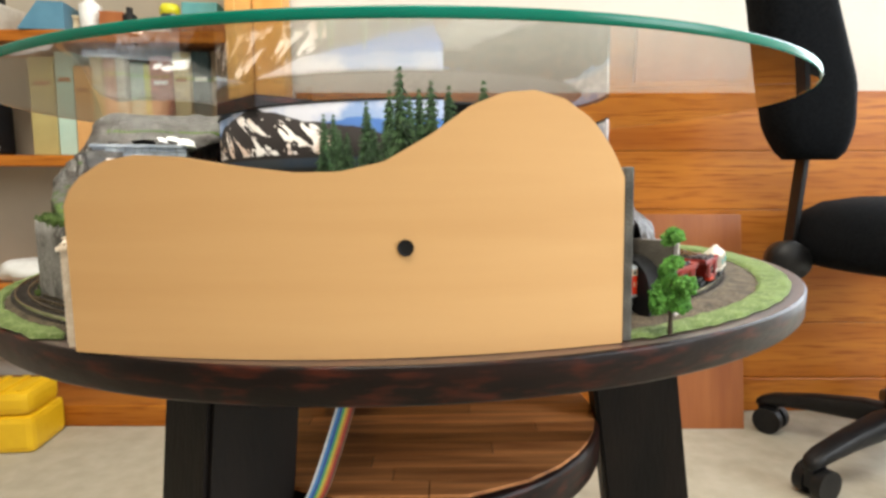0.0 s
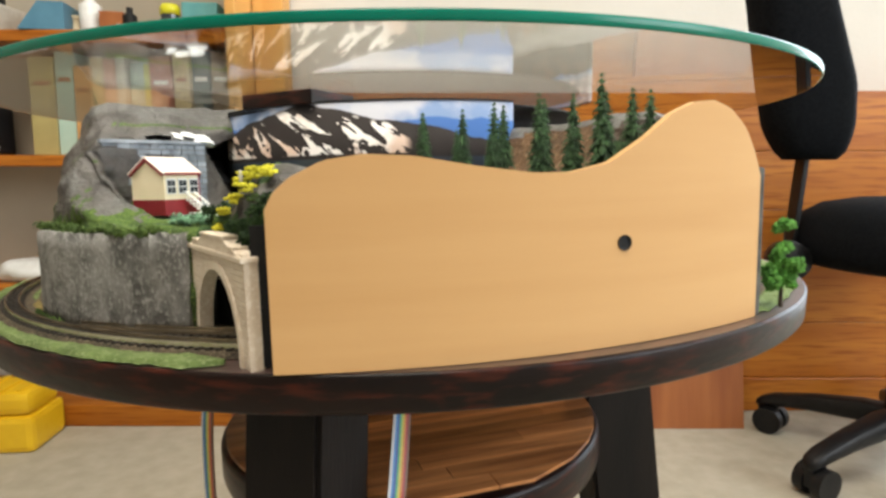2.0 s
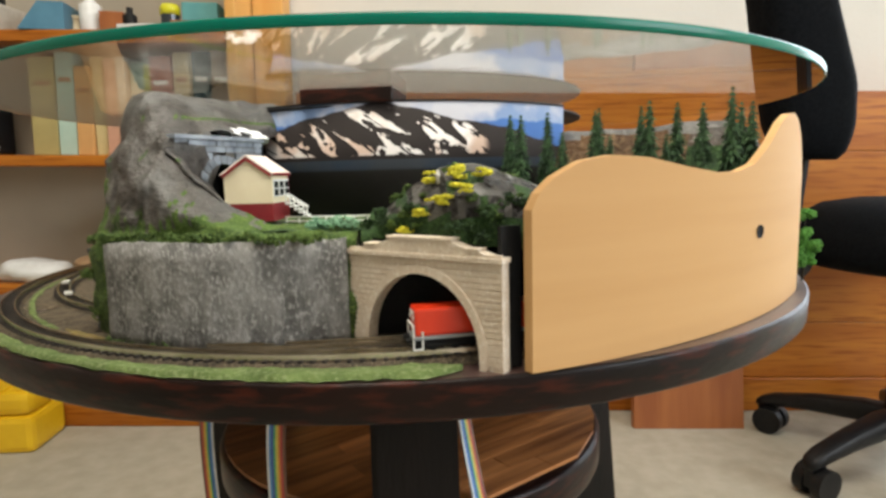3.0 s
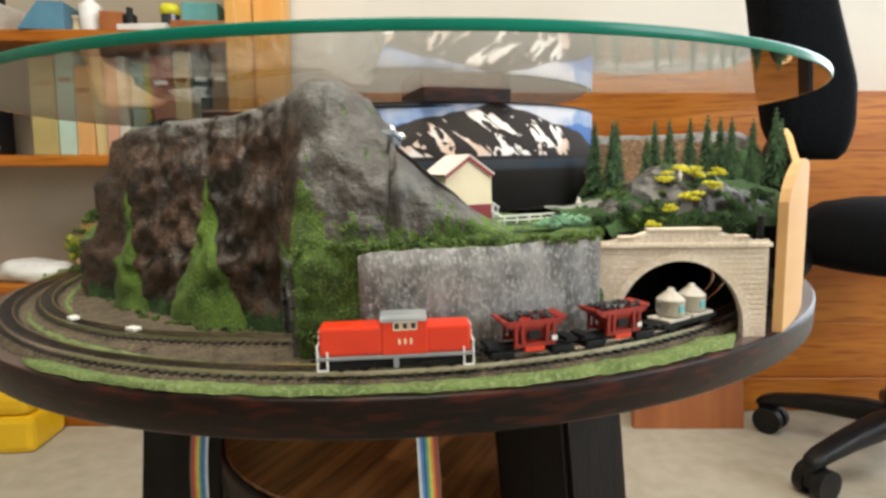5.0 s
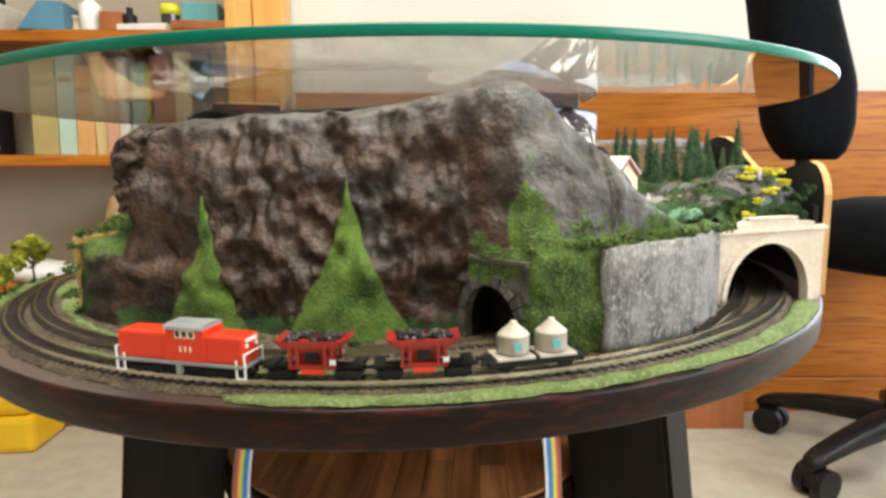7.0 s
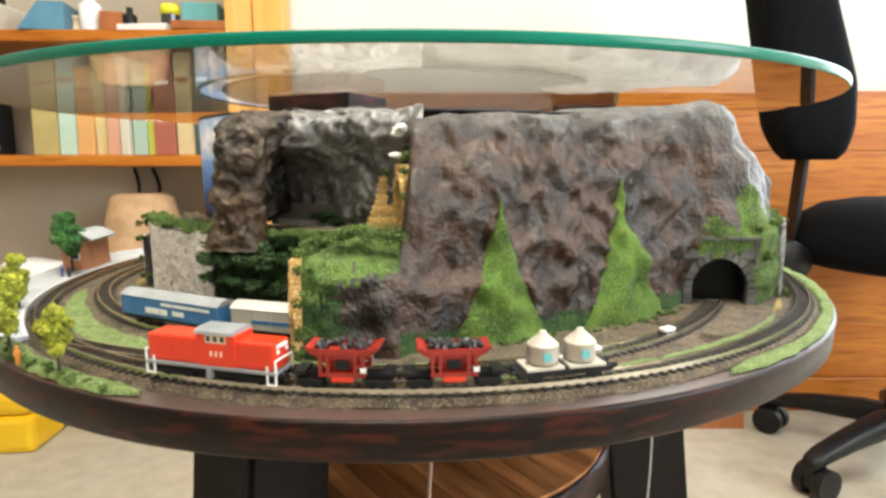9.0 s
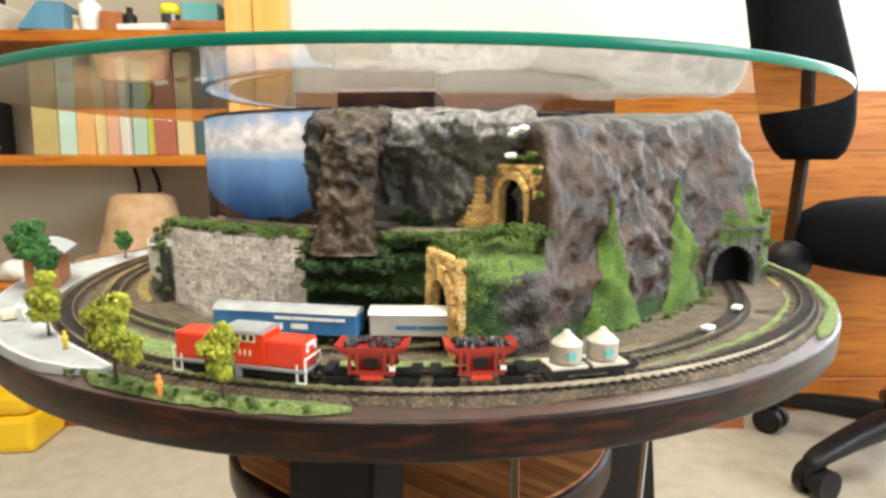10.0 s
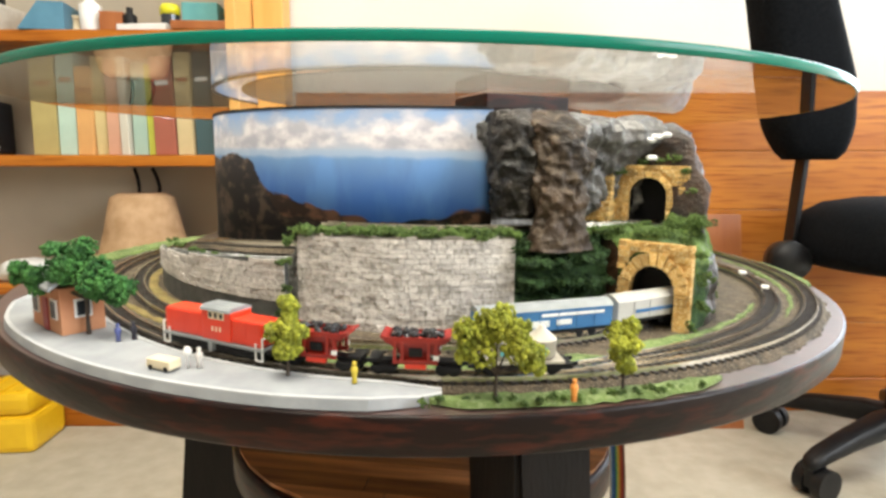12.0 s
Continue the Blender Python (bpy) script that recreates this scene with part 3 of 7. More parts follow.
def build_glass():
    g = thing("glass_disc", "thick round clear glass top with a green polished edge", "glass disc")
    z0, z1, r = 0.1272, 0.1317, 0.2932
    bm = bmesh.new()
    lathe(bm, [(0, z0), (r - 0.0012, z0), (r - 0.0012, z1), (0, z1)], 180)
    pane = part("pane", bm, GLASS, g)
    pane.visible_shadow = False
    bm = bmesh.new()
    lathe(bm, [(r - 0.001, z0), (r - 0.0003, z0 + 0.0003), (r, z0 + 0.001), (r, z1 - 0.001), (r - 0.0003, z1 - 0.0003), (r - 0.001, z1), (r - 0.001, z0)], 180)
    edge = part("polished_edge", bm, GLASS_EDGE, g, "green polished glass edge", flat=False)
    return rides(g, pose(0.0066, -0.0039, 0, 0.29, 0.126, 0), False)


BOARD_TOP = [(-0.121, 0.058), (-0.1195, 0.0625), (-0.112, 0.0695), (-0.100, 0.0755), (-0.086, 0.0775), (-0.068, 0.0765), (-0.045, 0.0725), (-0.022, 0.0695), (-0.005, 0.0695),
             (0.012, 0.073), (0.030, 0.083), (0.045, 0.0935), (0.058, 0.0985), (0.070, 0.0995), (0.082, 0.0965), (0.094, 0.0885), (0.103, 0.0765), (0.108, 0.066)]


def build_backboard():
    b = thing("scenic_backboard", "beech-veneered fascia board with a wavy hill outline and a screw hole", "fascia board")

    def front(x):
        return -(0.2872 - 0.0180 * ((x + 0.007) / 0.1165) ** 2)

    def top(x):
        return float(np.interp(x, [p[0] for p in BOARD_TOP], [p[1] for p in BOARD_TOP]))
    bm = bmesh.new()
    n = 72
    rows = []
    for i in range(n + 1):
        x = -0.121 + 0.229 * i / n
        rows.append((x, front(x), top(x)))
    f = strip(bm, [[Vector((x, y, 0.0004)), Vector((x, y, z))] for x, y, z in rows])
    k = strip(bm, [[Vector((x, y + 0.0042, 0.0004)), Vector((x, y + 0.0042, z))] for x, y, z in rows], mi=1)
    for a, c in ((0, 0), (1, 1)):
        for i in range(n):
            fc = bm.faces.new((f[i][a], f[i + 1][a], k[i + 1][a], k[i][a]))
            fc.material_index = 0
    bm.faces.new((f[0][0], f[0][1], k[0][1], k[0][0]))
    bm.faces.new((f[n][0], f[n][1], k[n][1], k[n][0]))
    bmesh.ops.recalc_face_normals(bm, faces=bm.faces)
    part("veneer_board", bm, (BEECH, BLACK), b)
    x, z = 0.0195, 0.0402
    m = pose(x, front(x) - 0.0002, z, 90, 0, 0)
    bm = bmesh.new()
    lathe(bm, [(0, 0.0), (0.0023, 0.0), (0.0024, 0.0003), (0.0032, 0.0006), (0.0032, 0.0)], 24, m)
    hole = part("screw_hole", bm, BLACK, b, "dark countersunk screw hole")
    bm = bmesh.new()
    # dark side strip behind the right-hand end
    box(bm, 0.1082, 0.1126, -0.268, -0.246, 0.0005, 0.070, bevel=0.001)
    part("side_strip", bm, DARK_STONE, b, "dark grey stony end strip")
    return rides(b)


# ---- the landscape ----
# bearing, base radius, bench height, bench inner radius, top radius, top height, inner radius
LAND = [
    (15, 0.205, 0.012, 0.200, 0.195, 0.016, 0.150), (35, 0.205, 0.022, 0.200, 0.195, 0.024, 0.150), (50, 0.203, 0.027, 0.198, 0.192, 0.029, 0.150), (77, 0.198, 0.032, 0.193, 0.188, 0.034, 0.150),
    (78, 0.1975, 0.044, 0.192, 0.188, 0.0455, 0.150), (95, 0.199, 0.044, 0.194, 0.190, 0.0455, 0.150), (111, 0.200, 0.044, 0.195, 0.190, 0.0455, 0.130), (113, 0.194, 0.030, 0.189, 0.184, 0.0455, 0.125), (129.5, 0.196, 0.030, 0.190, 0.184, 0.0455, 0.11)]
MOUNTAIN = [
    (129.6, 0.202, 0.040, 0.198, 0.190, 0.0465, 0.10), (133, 0.239, 0.036, 0.234, 0.222, 0.0480, 0.10), (143.6, 0.234, 0.034, 0.228, 0.215, 0.0485, 0.10), (145.4, 0.228, 0.030, 0.222, 0.212, 0.103, 0.10),
    (150, 0.216, 0.030, 0.211, 0.200, 0.1085, 0.10), (158, 0.213, 0.030, 0.208, 0.193, 0.1095, 0.10), (165, 0.211, 0.030, 0.206, 0.190, 0.1095, 0.10), (175, 0.209, 0.032, 0.204, 0.188, 0.1095, 0.10),
    (185, 0.213, 0.034, 0.208, 0.192, 0.111, 0.10), (193.5, 0.216, 0.040, 0.213, 0.203, 0.114, 0.10), (196, 0.236, 0.040, 0.232, 0.216, 0.1165, 0.105), (199, 0.252, 0.040, 0.247, 0.226, 0.1185, 0.115),
    (202, 0.255, 0.042, 0.249, 0.228, 0.1180, 0.125), (204.5, 0.258, 0.044, 0.252, 0.229, 0.1110, 0.135), (206.5, 0.261, 0.045, 0.254, 0.230, 0.1030, 0.15), (208.2, 0.261, 0.045, 0.254, 0.232, 0.0970, 0.17), (209.2, 0.261, 0.045, 0.254, 0.244, 0.088, 0.234),
    (213, 0.261, 0.046, 0.253, 0.244, 0.074, 0.234), (217, 0.259, 0.046, 0.252, 0.244, 0.060, 0.230), (221, 0.257, 0.046, 0.250, 0.243, 0.0505, 0.225), (226, 0.252, 0.046, 0.246, 0.238, 0.049, 0.20), (232, 0.244, 0.045, 0.238, 0.230, 0.049, 0.18)]
TREE_HILL = [
    (232.5, 0.247, 0.046, 0.243, 0.234, 0.049, 0.22), (235, 0.248, 0.046, 0.245, 0.238, 0.057, 0.222), (238, 0.257, 0.046, 0.254, 0.246, 0.0665, 0.228), (241, 0.269, 0.046, 0.266, 0.256, 0.0745, 0.234), (244, 0.279, 0.046, 0.275, 0.262, 0.0755, 0.236), (248, 0.281, 0.048, 0.276, 0.264, 0.070, 0.232), (252, 0.279, 0.05, 0.274, 0.262, 0.064, 0.222),
    (262, 0.279, 0.05, 0.274, 0.262, 0.062, 0.15), (275, 0.277, 0.05, 0.273, 0.265, 0.064, 0.15), (279, 0.276, 0.05, 0.272, 0.268, 0.074, 0.15), (283, 0.275, 0.05, 0.272, 0.268, 0.098, 0.13),
    (292, 0.274, 0.05, 0.270, 0.262, 0.098, 0.13), (298, 0.268, 0.04, 0.262, 0.25, 0.08, 0.13), (303, 0.26, 0.03, 0.25, 0.235, 0.06, 0.13), (320, 0.225, 0.02, 0.22, 0.21, 0.03, 0.14), (375, 0.205, 0.012, 0.200, 0.195, 0.016, 0.150)]


def profile(rows, deg, n=26):
    rb, zb, rk, rt, zt, rin = lerp(rows, deg)
    pts = [(rb, 0.0005), (rb - 0.001, zb * 0.55), (rb - 0.001, zb), (rk, zb + 0.003), ((rk + rt) / 2 + 0.004, zb + (zt - zb) * 0.55), (rt, zt - 0.004), (rt - 0.01, zt), (rin + 0.006, zt), (rin, zt - 0.006)]
    if rows is MOUNTAIN and deg > 208.3:
        pts += [(rin - 0.004, 0.0490), (0.15, 0.0490)]
    if rows is TREE_HILL and rin > 0.165:
        pts += [(rin - 0.010, 0.054), (0.150, 0.0500)]
    d = [0.0]
    for a, b in zip(pts, pts[1:]):
        d.append(d[-1] + math.hypot(b[0] - a[0], b[1] - a[1]))
    s = np.linspace(0, d[-1], n)
    return list(zip(np.interp(s, d, [p[0] for p in pts]), np.interp(s, d, [p[1] for p in pts])))


def land_point(rows, deg, r, z, rough):
    p = polar(deg, r, z)
    k = min(1.0, max(0.0, z) / 0.012)
    push = (bumpy(p, 0.035, rough) + bumpy(p, 0.011, rough * 0.45)) * k
    if rows is MOUNTAIN and 145 < deg < 197:
        e = min(1.0, (deg - 145) / 16, (197 - deg) / 4)
        ridge = abs(noise.noise(p / 0.022 + Vector((4, 2, 9)))) + 0.5 * abs(noise.noise(p / 0.009 + Vector((1, 7, 3)))) + 0.30 * noise.noise(p / 0.0045)
        push += (0.0028 - 0.0085 * ridge) * k * e * min(1.0, z / 0.03)
    return polar(deg, r + push, z + (bumpy(p + Vector((3, 1, 2)), 0.03, rough * 0.5) * k if z > 0.02 else 0))


def hollow(deg, c):
    """True inside a tunnel mouth, and under the hill that hides the double-track tunnel."""
    for m, hw, h, dep in OPENINGS:
        q = m.inverted() @ c
        if abs(q.x) < hw and -0.004 < q.z < h and -0.012 < q.y < dep:
            return True
    return 232 < deg < 302 and c.z < 0.044 and c.length > 0.236


def loft(rows, pick, rough, step=0.8, n=34, caps=True):
    """A landscape mesh from radial sections. pick(deg, z, s) gives the material index."""
    bm = bmesh.new()
    d0, d1 = rows[0][0], rows[-1][0]
    k = int((d1 - d0) / step)
    degs = [d0 + (d1 - d0) * i / k for i in range(k + 1)]
    grid = []
    for a in degs:
        grid.append([bm.verts.new(land_point(rows, a, r, z, rough)) for r, z in profile(rows, a, n)])
    for i in range(k):
        for j in range(n - 1):
            c = (grid[i][j].co + grid[i + 1][j].co + grid[i + 1][j + 1].co + grid[i][j + 1].co) / 4
            if hollow(degs[i], c):
                continue
            f = bm.faces.new((grid[i][j], grid[i + 1][j], grid[i + 1][j + 1], grid[i][j + 1]))
            f.material_index = pick(degs[i], c.z, j / n)
            f.smooth = True
    for col in (grid[0], grid[-1]) if caps else ():
        low = [bm.verts.new((v.co.x, v.co.y, 0.0005)) for v in col]
        for j in range(n - 1):
            if (low[j].co - low[j + 1].co).length > 1e-5 or True:
                f = bm.faces.new((col[j], col[j + 1], low[j + 1], low[j]))
                f.material_index = pick(0, 0.03, 0)
    bmesh.ops.recalc_face_normals(bm, faces=bm.faces)
    return bm


def build_land():
    def pick_mountain(a, z, s):
        if a == 0:
            return 1
        w = noise.noise(Vector((a * 0.35, z * 90, 1))) * 0.5 + noise.noise(Vector((a * 1.3, z * 300, 7))) * 0.35 + noise.noise(Vector((a * 5.3, z * 900, 4))) * 0.35
        if a < 143.8:
            if a > 137.8 + 4 * w and z < 0.037 + 0.016 * w:
                return 0
            return 2 if z > 0.030 + 0.016 * w and w < 0.4 else 3
        if a > 197.5:
            if z < 0.054 + 0.016 * w + 0.022 * max(0, 1 - abs(a - 199.5) / 3):
                return 2
            if a > 209 and s > 0.6 and z < 0.052:
                return 3
            return 2 if w > 0.44 and z < 0.105 else 1
        if 194 < a <= 197.5 and z < 0.046 + 0.03 * w:
            return 2
        if z < 0.010 + 0.006 * w:
            return 3
        return 1 if s > 0.60 + 0.08 * w else 0
    m = solid("mountain", loft(MOUNTAIN, pick_mountain, 0.0047, 0.34, 76), (ROCK, ROCK, FLOCK, FLOCK_DARK), "painted plaster mountain of brown and grey rock with moss", "model mountain")
    p = solid("embankment", loft(LAND, lambda a, z, s: 1 if a > 110 else (0 if z > 0.04 else 2), 0.0016), (FLOCK, FLOCK_DARK, GREY_STONE), "raised grassy embankment with dark ivy beside the tunnel", "embankment")
    rides(p)
    def pick_hill(a, z, s):
        w = noise.noise(Vector((a * 0.7, z * 180, 3))) + 0.6 * noise.noise(Vector((a * 2.1, z * 500, 5)))
        if a < 256:
            if z < 0.055 + 0.003 * w:
                return 3 if s > 0.7 else 0
            return 0 if w > 0.25 else (1 if w > -0.15 else 4)
        if z > 0.093:
            return 4
        if s > 0.5 and a > 266:
            return 5
        return 2 if z > 0.085 or a > 281 else (0 if z > 0.045 else 3)
    h = solid("wooded_hill", loft(TREE_HILL, pick_hill, 0.0042, 0.6, 48, caps=False), (FLOCK_DARK, ROCK_DARK, ROCK_BROWN, GREY_STONE, ROCK_GREY, EARTH), "steep model hill of rock and grass behind the fascia", "model hill")
    rides(h)
    bm = bmesh.new()
    rows = []
    for i in range(41):
        a = 200 + 64 * i / 40
        rows.append([polar(a, r, 0.0478 + bumpy(polar(a, r, 0), 0.02, 0.0012)) for r in (0.142, 0.16, 0.178, 0.196, 0.214, 0.230, 0.238)])
    strip(bm, rows)
    bmesh.ops.recalc_face_normals(bm, faces=bm.faces)
    rides(solid("upper_ground", bm, FLOCK_DARK, "dark green raised ground behind the grey wall", "ground", kind="structure", flat=False))
    fence = thing("lineside_fence", "low white lineside fence on the raised ground", "fence")
    for i in range(12):
        p = polar(214 + 2.0 * i, 0.205, 0.048)
        part("post", _boxed(p.x - 0.0004, p.x + 0.0004, p.y - 0.0004, p.y + 0.0004, 0.0475, 0.0525), WHITE, fence)
    for z in (0.0500, 0.0522):
        bm = bmesh.new()
        for i in range(11):
            cyl(bm, polar(214 + 2.0 * i, 0.205, z), polar(216 + 2.0 * i, 0.205, z), 0.0004, n=6)
        part("rail", bm, WHITE, fence)
    rides(fence)
    # moss cones painted up the cliff
    for a, w, top in ((157.0, 7.0, 0.068), (178.8, 8.5, 0.075)):
        bm = bmesh.new()
        rows = []
        for i in range(22):
            s = i / 21
            zt = 0.001 + (top - 0.001) * s
            row = []
            wid = w * ((1 - s) ** 1.55 * 0.93 + 0.07 * (1 - s) + 0.012)
            for j in range(13):
                u = j / 12 * 2 - 1
                deg = a + u * wid * (1 + 0.15 * noise.noise(Vector((s * 6, a, u))))
                pr = profile(MOUNTAIN, deg, 60)
                r = float(np.interp(zt, [q[1] for q in pr[:44]], [q[0] for q in pr[:44]]))
                q = land_point(MOUNTAIN, deg, r, zt, 0.0047)
                out = (1 - abs(u) ** 4) * 0.0016 + 0.0004
                row.append(q + polar(deg, out + bumpy(q, 0.004, 0.0005) + (1 - s) ** 2 * 0.004 * (1 - u * u), 0))
            rows.append(row)
        strip(bm, rows)
        bmesh.ops.recalc_face_normals(bm, faces=bm.faces)
        part("moss_cone", bm, MOSS, m, "bright green moss cone", flat=False)
    return rides(m)


def build_backdrops():
    def panel(name, d0, d1, r, z0, z1, mat, label):
        bm = bmesh.new()
        n = 60
        rows = []
        for i in range(n + 1):
            a = d0 + (d1 - d0) * i / n
            rows.append([polar(a, r, z0), polar(a, r, z1), polar(a, r - 0.002, z1), polar(a, r - 0.002, z0)])
        vs = strip(bm, rows, close=True)
        bm.faces.new(vs[0])
        bm.faces.new(vs[-1][::-1])
        bmesh.ops.recalc_face_normals(bm, faces=bm.faces)
        ob = solid(name, bm, mat, label, "backdrop print", flat=False)
        bm = bmesh.new()
        vs = strip(bm, [[polar(a, r + 0.0003, z1 + 0.0001), polar(a, r + 0.0003, z1 + 0.0013), polar(a, r - 0.0023, z1 + 0.0013), polar(a, r - 0.0023, z1 + 0.0001)]
                        for a in (d0 + (d1 - d0) * i / n for i in range(n + 1))], close=True)
        bm.faces.new(vs[0])
        bm.faces.new(vs[-1][::-1])
        bmesh.ops.recalc_face_normals(bm, faces=bm.faces)
        part("edge_strip", bm, BLACK, ob, "black top edge")
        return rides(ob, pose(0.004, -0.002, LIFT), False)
    panel("lake_backdrop", -10, 112, 0.166, 0.026, 0.1135, blue_print(), "curved printed backdrop of blue mountains under clouds")
    panel("snow_backdrop", -160, -78, 0.150, 0.045, 0.1145, snow_print(), "curved printed backdrop of a dark snowy mountain and lake")
    bm = bmesh.new()
    lathe(bm, [(0.0, 0.1125), (0.148, 0.1125), (0.1485, 0.1135), (0.1475, 0.1145), (0.0, 0.1145)], 72)
    core = solid("core_lid", bm, BLACK, "black round lid closing the middle of the layout", "lid", flat=False)
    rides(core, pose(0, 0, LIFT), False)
    for a in (-135, 121):
        bm = bmesh.new()
        box(bm, -0.022, 0.022, -0.028, 0.028, 0.1147, 0.1238, bevel=0.001)
        b = solid("glass_support", bm, MAHOGANY, "dark wooden block holding up the glass", "block", "glass supports")
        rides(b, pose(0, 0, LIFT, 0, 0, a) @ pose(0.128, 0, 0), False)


def print_nodes(name):
    m = bpy.data.materials.new(name)
    m.use_nodes = True
    n, l = m.node_tree.nodes, m.node_tree.links
    b = n["Principled BSDF"]
    b.inputs["Roughness"].default_value = 0.7
    b.inputs["Specular IOR Level"].default_value = 0.25
    tc = n.new("ShaderNodeTexCoord")
    sep = n.new("ShaderNodeSeparateXYZ")
    l.new(tc.outputs["Object"], sep.inputs[0])
    return m, n, l, b, tc, sep


def calc(n, l, op, a, b=None, c=None):
    k = n.new("ShaderNodeMath")
    k.operation = op
    for i, v in enumerate((a, b, c)):
        if v is None:
            continue
        if isinstance(v, (int, float)):
            k.inputs[i].default_value = v
        else:
            l.new(v, k.inputs[i])
    return k.outputs[0]


def over(n, l, mask, top, below):
    k = n.new("ShaderNodeMixRGB")
    l.new(mask, k.inputs[0])
    for i, v in ((2, top), (1, below)):
        if isinstance(v, tuple):
            k.inputs[i].default_value = (*v, 1)
        else:
            l.new(v, k.inputs[i])
    return k.outputs[0]


def soft_step(n, l, v, a, b):
    k = n.new("ShaderNodeMapRange")
    k.interpolation_type = "SMOOTHSTEP"
    k.inputs[1].default_value, k.inputs[2].default_value = a, b
    l.new(v, k.inputs[0])
    return k.outputs[0]


def cloud(n, l, tc, scale, detail=5, stretch=(1, 1, 1)):
    mp = n.new("ShaderNodeMapping")
    mp.inputs["Scale"].default_value = stretch
    l.new(tc.outputs["Object"], mp.inputs[0])
    k = n.new("ShaderNodeTexNoise")
    k.inputs["Scale"].default_value, k.inputs["Detail"].default_value = scale, detail
    l.new(mp.outputs[0], k.inputs["Vector"])
    return k.outputs["Fac"]


def blue_print():
    """Printed picture: cloudy sky, blue ranges, dark crags."""
    m, n, l, b, tc, sep = print_nodes("lake_print")
    z = sep.outputs["Z"]
    ang = calc(n, l, "ARCTAN2", sep.outputs["Y"], sep.outputs["X"])
    wav = cloud(n, l, tc, 34, 6, (1, 1, 1.4))
    fine = cloud(n, l, tc, 80, 7, (1, 1, 1.5))
    sky = over(n, l, soft_step(n, l, z, 0.095, 0.112), (0.11, 0.17, 0.28), (0.22, 0.235, 0.27))
    mid = calc(n, l, "ABSOLUTE", calc(n, l, "SUBTRACT", z, 0.0965))
    cl = soft_step(n, l, calc(n, l, "ADD", wav, calc(n, l, "MULTIPLY", mid, -16.0)), 0.28, 0.46)
    sky = over(n, l, calc(n, l, "MULTIPLY", soft_step(n, l, fine, 0.42, 0.66), 0.7), (0.20, 0.205, 0.235), sky)
    puff = over(n, l, soft_step(n, l, fine, 0.34, 0.70), (0.40, 0.365, 0.36), (0.20, 0.195, 0.215))
    col = over(n, l, cl, puff, sky)
    haze = soft_step(n, l, z, 0.0925, 0.0890)
    col = over(n, l, calc(n, l, "MULTIPLY", haze, 0.8), (0.17, 0.23, 0.32), col)
    blue = over(n, l, soft_step(n, l, calc(n, l, "ADD", z, calc(n, l, "MULTIPLY", wav, 0.02)), 0.060, 0.102), (0.085, 0.155, 0.26), (0.026, 0.098, 0.33))
    blue = over(n, l, calc(n, l, "MULTIPLY", soft_step(n, l, cloud(n, l, tc, 30, 6, (1.6, 1.6, 0.6)), 0.44, 0.66), 0.6), (0.085, 0.19, 0.40), blue)
    ridge = calc(n, l, "ADD", z, calc(n, l, "MULTIPLY", wav, 0.010))
    col = over(n, l, soft_step(n, l, ridge, 0.0925, 0.0892), blue, col)
    slope = calc(n, l, "MULTIPLY", soft_step(n, l, ang, 1.62, 0.95), 0.019)
    low = calc(n, l, "SUBTRACT", calc(n, l, "SUBTRACT", z, slope), calc(n, l, "MULTIPLY", fine, 0.010))
    soil = over(n, l, soft_step(n, l, fine, 0.44, 0.60), (0.15, 0.070, 0.042), (0.030, 0.017, 0.012))
    col = over(n, l, soft_step(n, l, low, 0.0460, 0.0445), soil, col)
    shore = calc(n, l, "SUBTRACT", z, calc(n, l, "MULTIPLY", soft_step(n, l, ang, 1.62, 1.90), 0.012))
    col = over(n, l, soft_step(n, l, calc(n, l, "SUBTRACT", shore, calc(n, l, "MULTIPLY", fine, 0.010)), 0.0420, 0.0400), soil, col)
    peak = calc(n, l, "MULTIPLY", soft_step(n, l, ang, 1.22, 0.98), 0.036)
    top = calc(n, l, "SUBTRACT", calc(n, l, "SUBTRACT", z, peak), calc(n, l, "MULTIPLY", wav, 0.020))
    crag = over(n, l, soft_step(n, l, fine, 0.46, 0.66), (0.090, 0.060, 0.042), (0.012, 0.010, 0.010))
    col = over(n, l, soft_step(n, l, top, 0.0405, 0.0390), crag, col)
    l.new(col, b.inputs["Base Color"])
    return m


